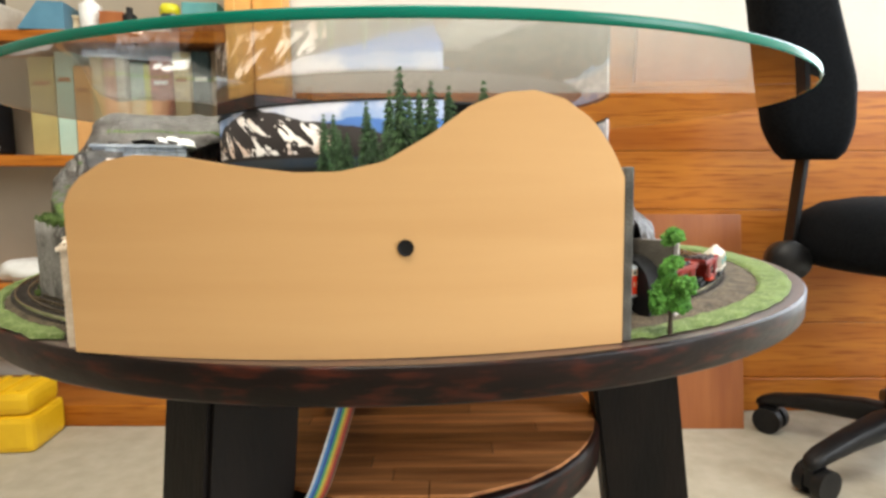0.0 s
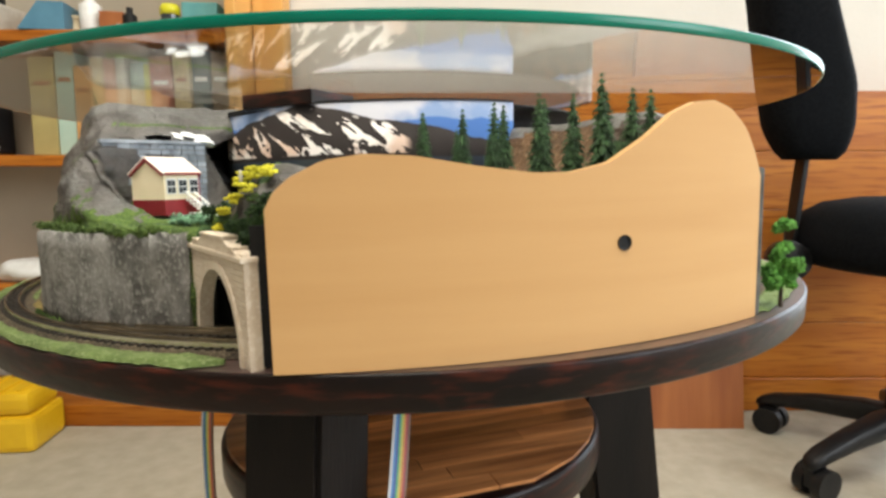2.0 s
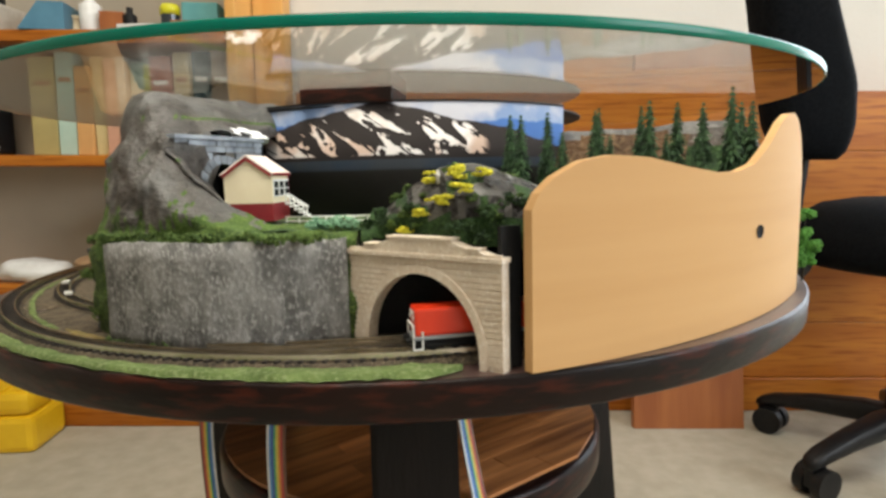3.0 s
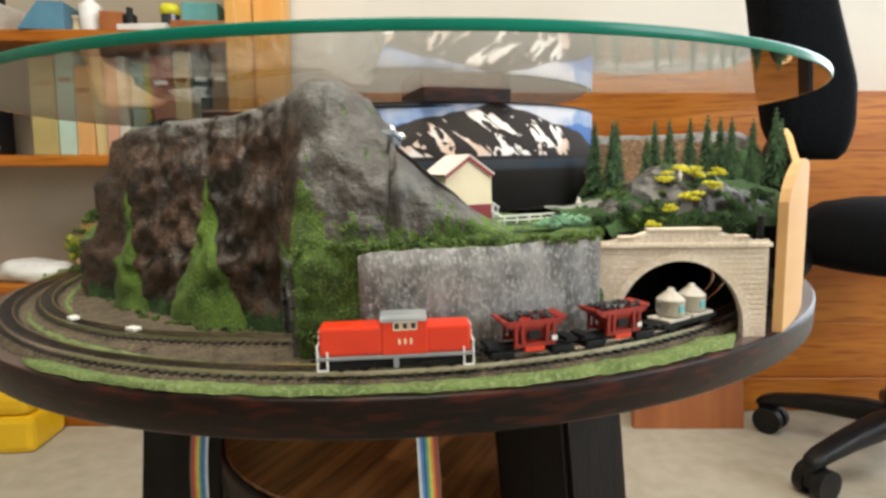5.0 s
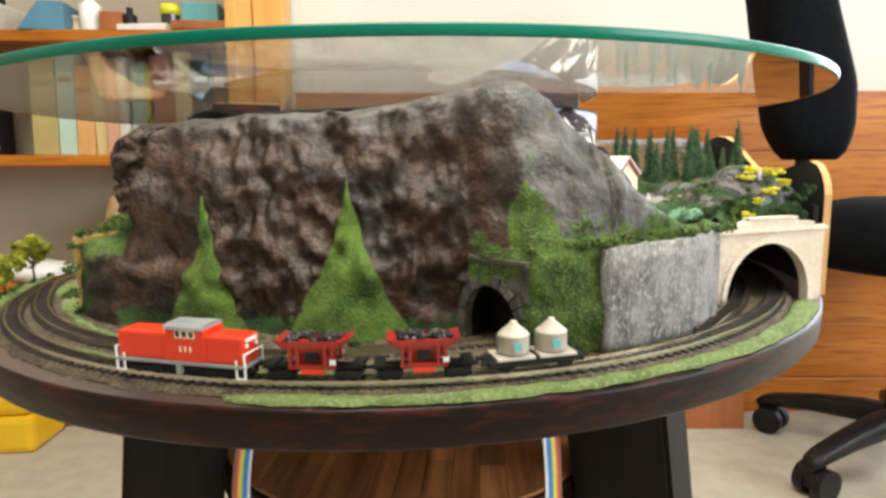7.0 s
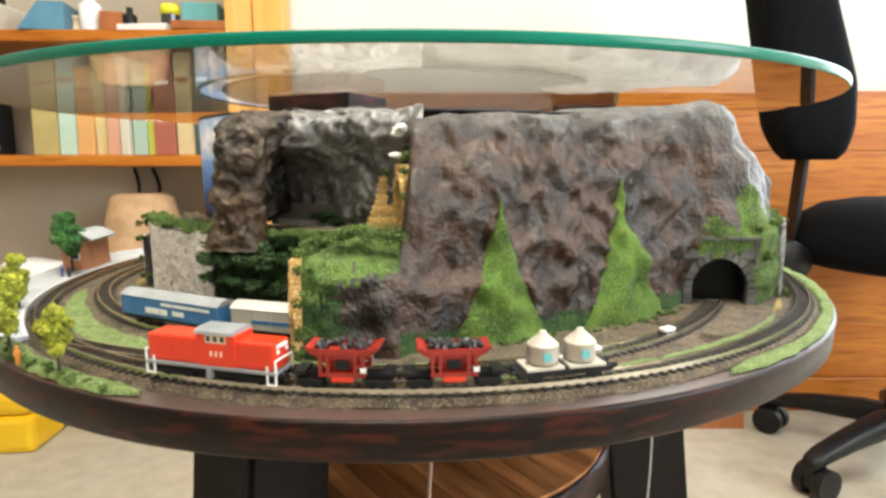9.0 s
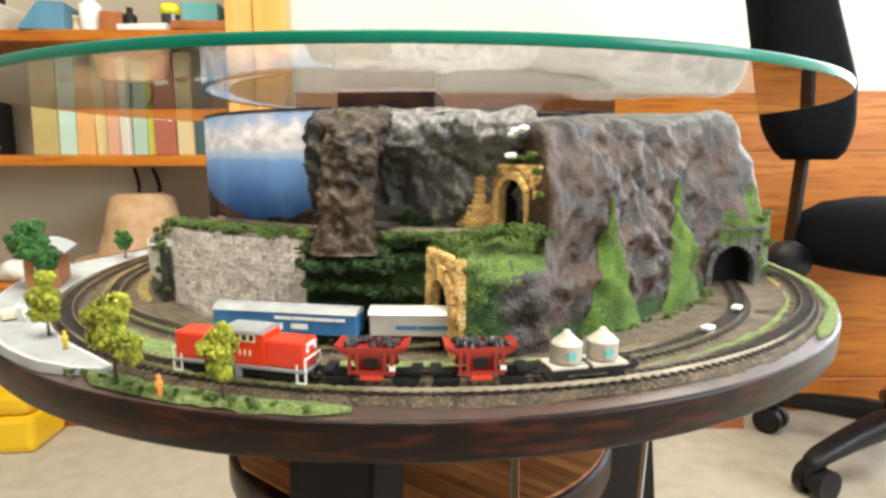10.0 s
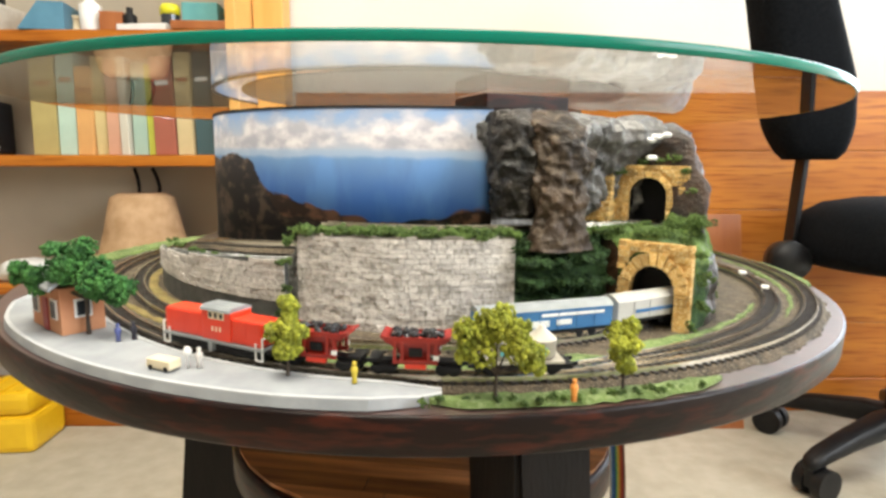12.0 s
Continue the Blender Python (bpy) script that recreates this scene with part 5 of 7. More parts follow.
def build_arch_rock():
    """The brown rock pillar and the hollow behind the upper track, roofed by the crown."""
    rock = thing("rock_arch", "rugged brown rock arch over a dark hollow", "model rock")
    wall_r = [(106, 0.142), (112, 0.142), (118, 0.142), (124, 0.147), (130, 0.155), (136, 0.162), (141, 0.167), (147, 0.176)]
    lip_r = [(106, 0.158), (112, 0.176), (116, 0.186), (121, 0.188), (126, 0.182), (131, 0.176), (136, 0.177), (141, 0.181), (147, 0.196)]
    bm = bmesh.new()
    rows = []
    for i in range(125):
        a = 106 + 41 * i / 124
        base, lip = lerp(wall_r, a)[0], lerp(lip_r, a)[0]
        col = []
        # up the back wall, out under the roof, round the lip and back over the crown
        under = [(base, 0.040), (base, 0.052), (base + 0.001, 0.066), (base + 0.003, 0.078), (base + (lip - base) * 0.45, 0.0885), (lip - 0.006, 0.0925), (lip, 0.0985), (lip - 0.002, 0.106),
                 (lip - 0.009, 0.1115), (lip - 0.024, 0.1135), (0.135, 0.1140), (0.105, 0.1130)]
        d = [0.0]
        for p, q in zip(under, under[1:]):
            d.append(d[-1] + math.hypot(q[0] - p[0], q[1] - p[1]))
        for u in np.linspace(0, d[-1], 76):
            r, z = float(np.interp(u, d, [p[0] for p in under])), float(np.interp(u, d, [p[1] for p in under]))
            p = polar(a, r, z)
            k = 1.0 if r > 0.14 else 0.25
            crag = abs(noise.noise(p / 0.013)) * 0.009 + abs(noise.noise(p / 0.005)) * 0.004 + noise.noise(p / 0.0025) * 0.0008
            col.append(polar(a, r + (0.0035 - crag + bumpy(p, 0.024, 0.004)) * k, z + bumpy(p + Vector((5, 0, 0)), 0.02, 0.0022) * k))
        rows.append(col)
    strip(bm, rows)
    bmesh.ops.recalc_face_normals(bm, faces=bm.faces)
    part("hollow", bm, ROCK_HOLLOW, rock, "grey glossy rock over a dark hollow", flat=False)
    # the pillar
    bm = bmesh.new()
    rows = []
    for j in range(64):
        s = j / 63
        z = 0.041 + 0.071 * s
        ca = lerp([(0, 118.2), (0.5, 118.4), (1, 118.8)], s)[0]
        half = lerp([(0, 5.2), (0.2, 3.9), (0.50, 3.6), (0.75, 4.2), (0.9, 5.4), (1, 5.0)], s)[0]
        rc = lerp([(0, 0.2080), (0.4, 0.2075), (0.7, 0.2040), (0.88, 0.1950), (1, 0.180)], s)[0]
        dep = lerp([(0, 0.012), (0.35, 0.011), (0.65, 0.015), (0.85, 0.027), (1, 0.026)], s)[0]
        ring = []
        for k in range(72):
            th = 2 * math.pi * k / 72
            p = polar(ca + half * math.cos(th), rc - dep * 0.6 + dep * math.sin(th), z)
            crag = 0.002 - abs(noise.noise(p / 0.010 + Vector((2, 2, 2)))) * 0.005 - abs(noise.noise(p / 0.0045)) * 0.003
            ring.append(p + (p - polar(ca, rc - dep * 0.6, z)).normalized() * (bumpy(p, 0.016, 0.003) + bumpy(p, 0.005, 0.0012) + crag))
        rows.append(ring)
    vs = strip(bm, rows, close=True)
    bm.faces.new(vs[-1])
    bmesh.ops.recalc_face_normals(bm, faces=bm.faces)
    part("pillar", bm, ROCK_PILLAR, rock, "brown rock pillar", flat=False)
    # the overhang beside it, its black holding dark paint and shadow together
    bm = bmesh.new()
    rows = []
    for j in range(44):
        s = j / 43
        z = 0.057 + 0.055 * s
        half = lerp([(0, 3.4), (0.3, 4.4), (0.8, 4.9), (1, 4.4)], s)[0]
        rc = lerp([(0, 0.184), (0.5, 0.189), (0.85, 0.187), (1, 0.176)], s)[0]
        ring = []
        for k in range(56):
            th = 2 * math.pi * k / 56
            p = polar(114.2 + half * math.cos(th), rc - 0.012 + 0.020 * math.sin(th), z)
            crag = 0.002 - abs(noise.noise(p / 0.009 + Vector((6, 1, 2)))) * 0.007
            ring.append(p + (p - polar(114.2, rc - 0.012, z)).normalized() * (crag + bumpy(p, 0.005, 0.0016)) + Vector((0, 0, bumpy(p + Vector((1, 1, 1)), 0.008, 0.005) * (1 - s))))
        rows.append(ring)
    vs = strip(bm, rows, close=True)
    bm.faces.new(vs[0][::-1])
    bm.faces.new(vs[-1])
    bmesh.ops.recalc_face_normals(bm, faces=bm.faces)
    part("overhang", bm, ROCK_DARK, rock, "rough overhang, black for dark paint and shadow", flat=False)
    rides(rock)


# ---- foliage ----
def clump(bm, p, r, n, rnd, leaf, squash=0.8):
    """Small folded leaf tufts scattered in a lumpy ball."""
    for _ in range(n):
        d = Vector((rnd.gauss(0, 1), rnd.gauss(0, 1), rnd.gauss(0, 1))).normalized()
        q = Vector(p) + Vector((d.x, d.y, d.z * squash)) * r * rnd.uniform(0.55, 1.0)
        s = leaf * rnd.uniform(0.7, 1.35)
        u = d.orthogonal().normalized()
        v = d.cross(u)
        a = rnd.uniform(0, 6.28)
        u, v = u * math.cos(a) + v * math.sin(a), v * math.cos(a) - u * math.sin(a)
        w = [bm.verts.new(q + u * s), bm.verts.new(q + v * s * 0.8), bm.verts.new(q - u * s), bm.verts.new(q - v * s * 0.8), bm.verts.new(q + d * s * 0.8)]
        for i in range(4):
            bm.faces.new((w[i], w[(i + 1) % 4], w[4]))


def conifer_meshes(seed, h):
    rnd = random.Random(seed)
    bt = bmesh.new()
    cyl(bt, (0, 0, 0), (0, 0, h * 0.9), h * 0.022, h * 0.006, 7)
    bc = bmesh.new()
    z = h * 0.08
    while z < h:
        s = 1 - z / h
        R = h * (0.185 * s ** 0.62 + 0.016)
        n = int(7 + 9 * s)
        a0 = rnd.uniform(0, 6.28)
        for i in range(n):
            a = a0 + 6.283 * i / n + rnd.uniform(-0.25, 0.25)
            L = R * rnd.uniform(0.7, 1.15)
            d = Vector((math.cos(a), math.sin(a), 0))
            e = Vector((-d.y, d.x, 0))
            for k in range(4):
                f = (k + 0.6) / 4
                c = d * L * f + Vector((0, 0, z - L * 0.35 * f + rnd.uniform(-1, 1) * 0.0006))
                s2 = L * 0.36 * (1.3 - f)
                v = [bc.verts.new(c + e * s2), bc.verts.new(c + d * s2 * 1.2 - Vector((0, 0, s2 * 0.5))), bc.verts.new(c - e * s2), bc.verts.new(c + Vector((0, 0, s2 * 0.9)))]
                bc.faces.new((v[0], v[1], v[3]))
                bc.faces.new((v[1], v[2], v[3]))
        z += h * 0.052
    return bt, bc


def conifer(seed, h):
    t = thing("conifer", "dark green model spruce on the hillside", "tree", "spruces on the hill")
    bt, bc = conifer_meshes(seed, h)
    part("trunk", bt, BARK, t)
    part("crown", bc, LEAF_DARK, t)
    return t


def leafy_tree(label, h, trunk, blobs, mat, seed, leaf=0.00125, group="model trees", lean=0.0):
    """blobs: (x, y, z, radius, tufts)."""
    rnd = random.Random(seed)
    t = thing("broadleaf_tree", label, "tree", group)
    bm = bmesh.new()
    fork = Vector((lean * 0.4, 0, trunk))
    cyl(bm, (0, 0, 0), fork, h * 0.028, h * 0.018, 8)
    for x, y, z, r, n in blobs:
        cyl(bm, fork, (x * 0.85, y * 0.85, z), h * 0.014, h * 0.004, 6)
    part("trunk", bm, BARK, t)
    bm = bmesh.new()
    for x, y, z, r, n in blobs:
        for _ in range(5):
            o = Vector((rnd.gauss(0, 1), rnd.gauss(0, 1), rnd.gauss(0, 1))).normalized() * r * 0.55
            clump(bm, Vector((x, y, z)) + o * rnd.uniform(0.8, 1.35), r * rnd.uniform(0.55, 0.85), int(n * 0.62), rnd, leaf)
    part("crown", bm, mat, t)
    return t


def build_trees():
    spots = [(-0.0322, -0.1760, 0.105), (-0.0290, -0.1640, 0.106), (-0.0085, -0.1745, 0.1075), (-0.0040, -0.2085, 0.107), (0.0060, -0.1980, 0.107), (0.0098, -0.2312, 0.109), (0.0185, -0.2200, 0.108),
             (0.0239, -0.2388, 0.108), (0.0373, -0.2461, 0.108), (0.0177, -0.2718, 0.1118), (0.0300, -0.2760, 0.1050), (0.0517, -0.2599, 0.1075), (0.0040, -0.2450, 0.090), (-0.012, -0.222, 0.090), (0.012, -0.258, 0.090), (-0.020, -0.196, 0.094)]
    protos = [conifer(s, 0.040) for s in (11, 12, 13)]
    for i, (x, y, zt) in enumerate(spots):
        base = 0.0595
        s = (zt - base) / 0.040
        m = pose(x, y, base, 0, 0, i * 67)
        if i < 3:
            ob = protos[i]
        else:
            ob = copy_thing(protos[i % 3], Matrix.Identity(4))
        ob.scale = (s ** 0.5 * 0.86, s ** 0.5 * 0.86, s)
        rides(ob, m)
    rides(leafy_tree("bright green tree of two leafy tiers by the track", 0.042, 0.012, [(0.001, 0, 0.0175, 0.0075, 190), (-0.004, 0.001, 0.013, 0.0045, 90), (0.005, -0.001, 0.0125, 0.0042, 80), (0, 0, 0.0255, 0.0045, 110), (0.0005, 0, 0.0375, 0.0038, 90)], LEAF_BRIGHT, 21), pose(0.1300, -0.2645, 0.0022))
    rides(leafy_tree("small olive-green tree at the end of the platform", 0.026, 0.009, [(0, 0, 0.0125, 0.0052, 150), (0.001, 0.001, 0.0195, 0.0052, 150), (-0.001, 0, 0.0235, 0.0035, 80)], LEAF_OLIVE, 22), pose(-0.1170, 0.2620, 0.0024))
    rides(leafy_tree("spreading olive-yellow tree in the grass", 0.032, 0.010, [(0.007, 0, 0.0225, 0.0075, 190), (-0.006, 0.001, 0.022, 0.0075, 190), (0, -0.002, 0.0275, 0.0065, 150), (-0.0125, 0, 0.017, 0.0048, 110), (-0.0145, 0.001, 0.0135, 0.0035, 70), (0.012, 0.001, 0.0185, 0.0042, 90)], LEAF_OLIVE, 23), pose(-0.0690, 0.2790, 0.0024))
    rides(leafy_tree("tall olive tree growing through the platform", 0.030, 0.008, [(0, 0, 0.013, 0.0060, 160), (0.001, 0.001, 0.0195, 0.0055, 150), (-0.0005, 0, 0.0255, 0.0042, 110), (-0.004, 0, 0.0165, 0.0038, 70)], LEAF_OLIVE, 24), pose(0.0130, 0.2745, 0.0049))
    rides(leafy_tree("broad dark green tree beside the station house", 0.040, 0.016, [(0.012, 0, 0.027, 0.0095, 260), (-0.011, 0.001, 0.026, 0.0090, 250), (0, 0.002, 0.032, 0.0085, 230), (-0.018, 0, 0.021, 0.0065, 140), (0.022, 0.002, 0.025, 0.0065, 150), (0.030, 0.004, 0.026, 0.005, 100), (-0.006, -0.003, 0.020, 0.006, 130), (0.013, 0.002, 0.037, 0.005, 100)], LEAF_MID, 25), pose(0.1275, 0.2400, 0.0049))
    rides(leafy_tree("round green shrub tree behind the platform", 0.024, 0.008, [(0, 0, 0.013, 0.0060, 130), (0.002, 0.001, 0.018, 0.0045, 90)], LEAF_MID, 26), pose(0.208, 0.150, 0.0049))
    # moss, bushes and flock on the hills
    def tufts(name, label, spots, mat, seed, leaf, squash=0.6):
        rnd = random.Random(seed)
        bm = bmesh.new()
        for x, y, z, r, n in spots:
            for _ in range(4):
                o = Vector((rnd.gauss(0, 1), rnd.gauss(0, 1), rnd.gauss(0, 0.4))).normalized() * r * 0.55
                clump(bm, Vector((x, y, z)) + o, r * 0.6, n // 4, rnd, leaf, squash)
        return rides(solid(name, bm, mat, label, "bush", kind="stuff"))
    rnd = random.Random(77)

    def along(d0, d1, r, z, k, size, n):
        out = []
        for i in range(k):
            a = d0 + (d1 - d0) * (i + rnd.uniform(-0.4, 0.4)) / k
            p = polar(a, r + rnd.uniform(-0.003, 0.003), z + rnd.uniform(-0.001, 0.001))
            out.append((p.x, p.y, p.z, size * rnd.uniform(0.6, 1.3), n))
        return out
    tufts("wall_top_moss", "green moss fringe on the retaining wall", along(203, 230, 0.2575, 0.0470, 30, 0.0038, 50) + along(78.5, 112, 0.1985, 0.0490, 60, 0.0036, 50) + along(78.5, 112, 0.1940, 0.0495, 40, 0.0034, 44) + along(123, 141, 0.1935, 0.0485, 26, 0.0036, 50), FLOCK, 31, 0.0009)
    tufts("mint_bushes", "pale mint green bushes by the signal box", [(-0.148, -0.178, 0.0515, 0.0072, 180), (-0.153, -0.170, 0.0505, 0.0058, 140), (-0.160, -0.165, 0.0495, 0.0043, 100), (-0.158, -0.172, 0.050, 0.0051, 120)], MINT, 32, 0.0009)
    tufts("dark_bushes", "dark green bushes above the portal", [(-0.086, 0.128, 0.053, 0.006, 120), (-0.092, 0.124, 0.055, 0.006, 120), (-0.098, 0.121, 0.052, 0.006, 120), (-0.104, 0.118, 0.053, 0.005, 100), (-0.141, -0.203, 0.056, 0.005, 110), (-0.136, -0.212, 0.058, 0.0045, 90), (-0.121, -0.256, 0.0620, 0.0045, 80), (-0.114, -0.262, 0.0600, 0.0045, 80), (-0.139, -0.198, 0.0525, 0.006, 120), (-0.141, -0.190, 0.0505, 0.005, 90), (-0.136, -0.205, 0.051, 0.005, 90), (-0.131, -0.244, 0.0515, 0.0050, 90), (-0.129, -0.251, 0.0480, 0.0045, 80), (-0.126, -0.248, 0.0570, 0.0050, 90), (-0.134, -0.236, 0.0500, 0.0040, 70)], FLOCK_DARK, 33, 0.0009)
    tufts("ivy", "dark green ivy hanging over the embankment", along(112, 129, 0.196, 0.036, 22, 0.006, 90) + along(112, 129, 0.1975, 0.022, 22, 0.006, 90) + along(112, 129, 0.198, 0.008, 22, 0.006, 90) + along(113, 129, 0.190, 0.045, 16, 0.005, 70) + along(112.5, 125, 0.2005, 0.042, 12, 0.0055, 90) + along(112.5, 125, 0.2085, 0.036, 18, 0.0048, 90) + along(113, 124, 0.2060, 0.026, 14, 0.0045, 80), FLOCK_DARK, 34, 0.0010)
    tufts("yellow_moss", "bright yellow moss on the rock mound", [(-0.126, -0.218, 0.0700, 0.0054, 140), (-0.131, -0.232, 0.0600, 0.0054, 140), (-0.136, -0.222, 0.0560, 0.0042, 100), (-0.118, -0.240, 0.0715, 0.0042, 100), (-0.139, -0.214, 0.0485, 0.0036, 80), (-0.118, -0.222, 0.0735, 0.0048, 120), (-0.123, -0.230, 0.0715, 0.0054, 140), (-0.127, -0.237, 0.066, 0.0048, 120), (-0.110, -0.215, 0.075, 0.0036, 80), (-0.132, -0.226, 0.062, 0.0036, 80), (-0.135, -0.205, 0.0485, 0.0030, 60)], YELLOW_FLOCK, 35, 0.0008, 0.22)
    spots_on_mound = []
    for _ in range(46):
        a = rnd.uniform(235, 254)
        pr = profile(TREE_HILL, a, 48)
        r, z = pr[rnd.randint(13, 34)]
        p = land_point(TREE_HILL, a, r, z, 0.0042)
        spots_on_mound.append((p.x, p.y, p.z, rnd.uniform(0.0015, 0.0035), 40))
    tufts("mound_moss", "olive moss scattered over the rock mound", spots_on_mound, FLOCK, 38, 0.0008, 0.4)
    tufts("portal_moss", "green moss on and around the stone portals", [(-0.135, 0.109, 0.080, 0.004, 70), (-0.150, 0.106, 0.086, 0.005, 90), (-0.160, 0.112, 0.0875, 0.006, 110), (-0.167, 0.115, 0.0865, 0.005, 90), (-0.172, 0.121, 0.080, 0.0045, 80), (-0.156, 0.146, 0.0525, 0.009, 220), (-0.166, 0.143, 0.0535, 0.009, 220), (-0.175, 0.137, 0.0530, 0.009, 220), (-0.150, 0.156, 0.0490, 0.006, 100), (-0.180, 0.132, 0.052, 0.006, 100), (-0.174, 0.122, 0.070, 0.004, 70), (-0.176, 0.121, 0.060, 0.004, 70), (-0.127, 0.104, 0.066, 0.004, 70), (-0.126, 0.106, 0.056, 0.005, 80),
          (-0.139, 0.157, 0.0475, 0.0055, 90), (-0.150, 0.164, 0.0475, 0.0055, 90), (-0.160, 0.170, 0.047, 0.005, 90), (-0.167, 0.172, 0.040, 0.005, 80), (-0.170, 0.174, 0.028, 0.005, 80), (-0.171, 0.174, 0.015, 0.005, 80), (-0.165, 0.176, 0.006, 0.004, 60),
          (-0.236, -0.083, 0.045, 0.0045, 70), (-0.240, -0.086, 0.030, 0.005, 80), (-0.215, -0.060, 0.041, 0.003, 50), (-0.240, -0.088, 0.012, 0.005, 80)], FLOCK, 36, 0.0009)
    tufts("cliff_foot_weeds", "low green weeds at the wall and cliff foot", along(206, 214, 0.266, 0.003, 8, 0.003, 40) + along(150, 192, 0.218, 0.0025, 26, 0.0025, 34) + along(99, 122, 0.2885, 0.003, 20, 0.0022, 30) + along(77, 79, 0.205, 0.044, 3, 0.003, 40) + along(77, 79, 0.206, 0.034, 3, 0.003, 40) + along(77, 79, 0.206, 0.022, 3, 0.003, 40) + along(77, 79, 0.206, 0.010, 3, 0.003, 40) + along(38, 76, 0.199, 0.031, 16, 0.0022, 30), FLOCK, 37, 0.0008)
    bm = bmesh.new()
    for x, y, z in ((-0.160, -0.080, 0.0985), (-0.153, -0.077, 0.0970), (-0.167, -0.083, 0.0985), (-0.151, -0.081, 0.0945)):
        lathe(bm, [(0, -0.002), (0.007, -0.0015), (0.006, 0.0008), (0.003, 0.0018), (0, 0.002)], 9, pose(x, y, z, 8, 12, x * 4000))
    rides(solid("snow_patch", bm, SNOW, "white snow patch on the rock top", "snow"))
    bm = bmesh.new()
    for x, y, z, s in ((-0.151, 0.115, 0.0885, 0.6), (-0.151, 0.113, 0.0990, 0.6), (-0.154, 0.114, 0.1010, 0.7), (-0.159, 0.116, 0.1020, 0.5)):
        clump(bm, Vector((x, y, z)), 0.0046 * s, 70, rnd, 0.0013, 0.25)
    rides(solid("snow_drift", bm, SNOW, "white snow lying above the ochre portal", "snow"))


# ---- buildings and platform ----
def build_signal_box():
    s = thing("signal_box", "cream and maroon model signal box with a pale roof", "model building")
    L, D, H = 0.0225, 0.0215, 0.0205
    bm = bmesh.new()
    box(bm, -L / 2, L / 2, -D / 2, D / 2, 0.0, 0.0078)
    part("base", bm, MAROON, s, "maroon brick base")
    bm = bmesh.new()
    pts = [(-D / 2, 0.0078), (D / 2, 0.0078), (D / 2, H), (0, H + 0.0075), (-D / 2, H)]
    prism(bm, pts, -L / 2, L / 2, pose(0, 0, 0, 0, 0, 90))
    bmesh.ops.recalc_face_normals(bm, faces=bm.faces)
    part("wall_shell", bm, CREAM, s)
    roof = []
    for sgn in (-1, 1):
        bm = bmesh.new()
        ang = math.degrees(math.atan2(0.0075, D / 2))
        box(bm, -L / 2 - 0.0012, L / 2 + 0.0012, -0.0005, D / 2 * 1.30, 0, 0.0007, m=pose(0, 0, H + 0.0078, 0, 0, 0 if sgn > 0 else 180) @ pose(0, 0, 0, -ang, 0, 0))
        part("roof_slope", bm, ROOF_PINK, s)
    for x in (-L / 2 - 0.0011, L / 2 + 0.0004):
        for sgn in (-1, 1):
            bm = bmesh.new()
            ang = math.degrees(math.atan2(0.0075, D / 2))
            box(bm, x, x + 0.0007, 0, D / 2 * 1.30, -0.0013, 0.0001, m=pose(0, 0, H + 0.0078, 0, 0, 0 if sgn > 0 else 180) @ pose(0, 0, 0, -ang, 0, 0) if sgn > 0 else pose(0, 0, H + 0.0078, 0, 0, 0) @ pose(0, 0, 0, ang, 0, 0) @ pose(0, -D / 2 * 1.30, 0))
            part("bargeboard", bm, MAROON, s)
    # front windows towards the track
    for x in (-0.0072, 0.0, 0.0072):
        w = part("window", _boxed(x - 0.0029, x + 0.0029, -D / 2 - 0.0005, -D / 2 + 0.001, 0.0105, 0.0182), WHITE, s, "white window frame")
        for k in range(2):
            for j in range(2):
                x0 = x - 0.0025 + k * 0.0026
                z0 = 0.0110 + j * 0.0034
                part("pane", _boxed(x0, x0 + 0.0022, -D / 2 - 0.0007, -D / 2 + 0.0002, z0, z0 + 0.0029), DARKGLASS, w)
    part("eaves_board", _boxed(-L / 2, L / 2, -D / 2 - 0.0012, -D / 2 - 0.0002, H - 0.0006, H + 0.0006), MAROON, s)
    part("corner_post", _boxed(L / 2 - 0.0008, L / 2 + 0.0002, -D / 2 - 0.0002, -D / 2 + 0.0008, 0.0062, H), MAROON, s)
    # outside stair with white rails
    for i in range(5):
        part("step", _boxed(0.001, 0.0065, -D / 2 - 0.0036 - i * 0.0020, -D / 2 - 0.0012 - i * 0.0020, 0.0066 - i * 0.0014, 0.0073 - i * 0.0014), WHITE, s)
    for x in (0.001, 0.0065):
        bm = bmesh.new()
        for i in range(5):
            y = -D / 2 - 0.0018 - i * 0.0020
            cyl(bm, (x, y, 0.0066 - i * 0.0014), (x, y, 0.0112 - i * 0.0014), 0.0003, n=5)
        cyl(bm, (x, -D / 2 - 0.001, 0.0115), (x, -D / 2 - 0.0105, 0.0050), 0.0004, n=5)
        part("hand_rail", bm, WHITE, s)
    # gable end left towards lower bearing, front away from the wall
    s.scale = (1.1, 1.1, 1.1)
    return rides(s, pose(-0.1690, -0.1265, 0.0515, 0, 0, 49.5))


def _boxed(x0, x1, y0, y1, z0, z1, bevel=0.0):
    bm = bmesh.new()
    box(bm, x0, x1, y0, y1, z0, z1, bevel=bevel)
    return bm


def figure(x, y, z, mat, label, turn=0):
    bm = bmesh.new()
    lathe(bm, [(0, 0), (0.0011, 0.0002), (0.0010, 0.003), (0.0015, 0.0052), (0.0013, 0.0064), (0.0005, 0.0069), (0.0009, 0.0075), (0.0008, 0.0084), (0, 0.0088)], 10)
    ob = solid("figurine", bm, mat, label, "figurine", "figurines", flat=False)
    return rides(ob, pose(x, y, z, 0, 0, turn))


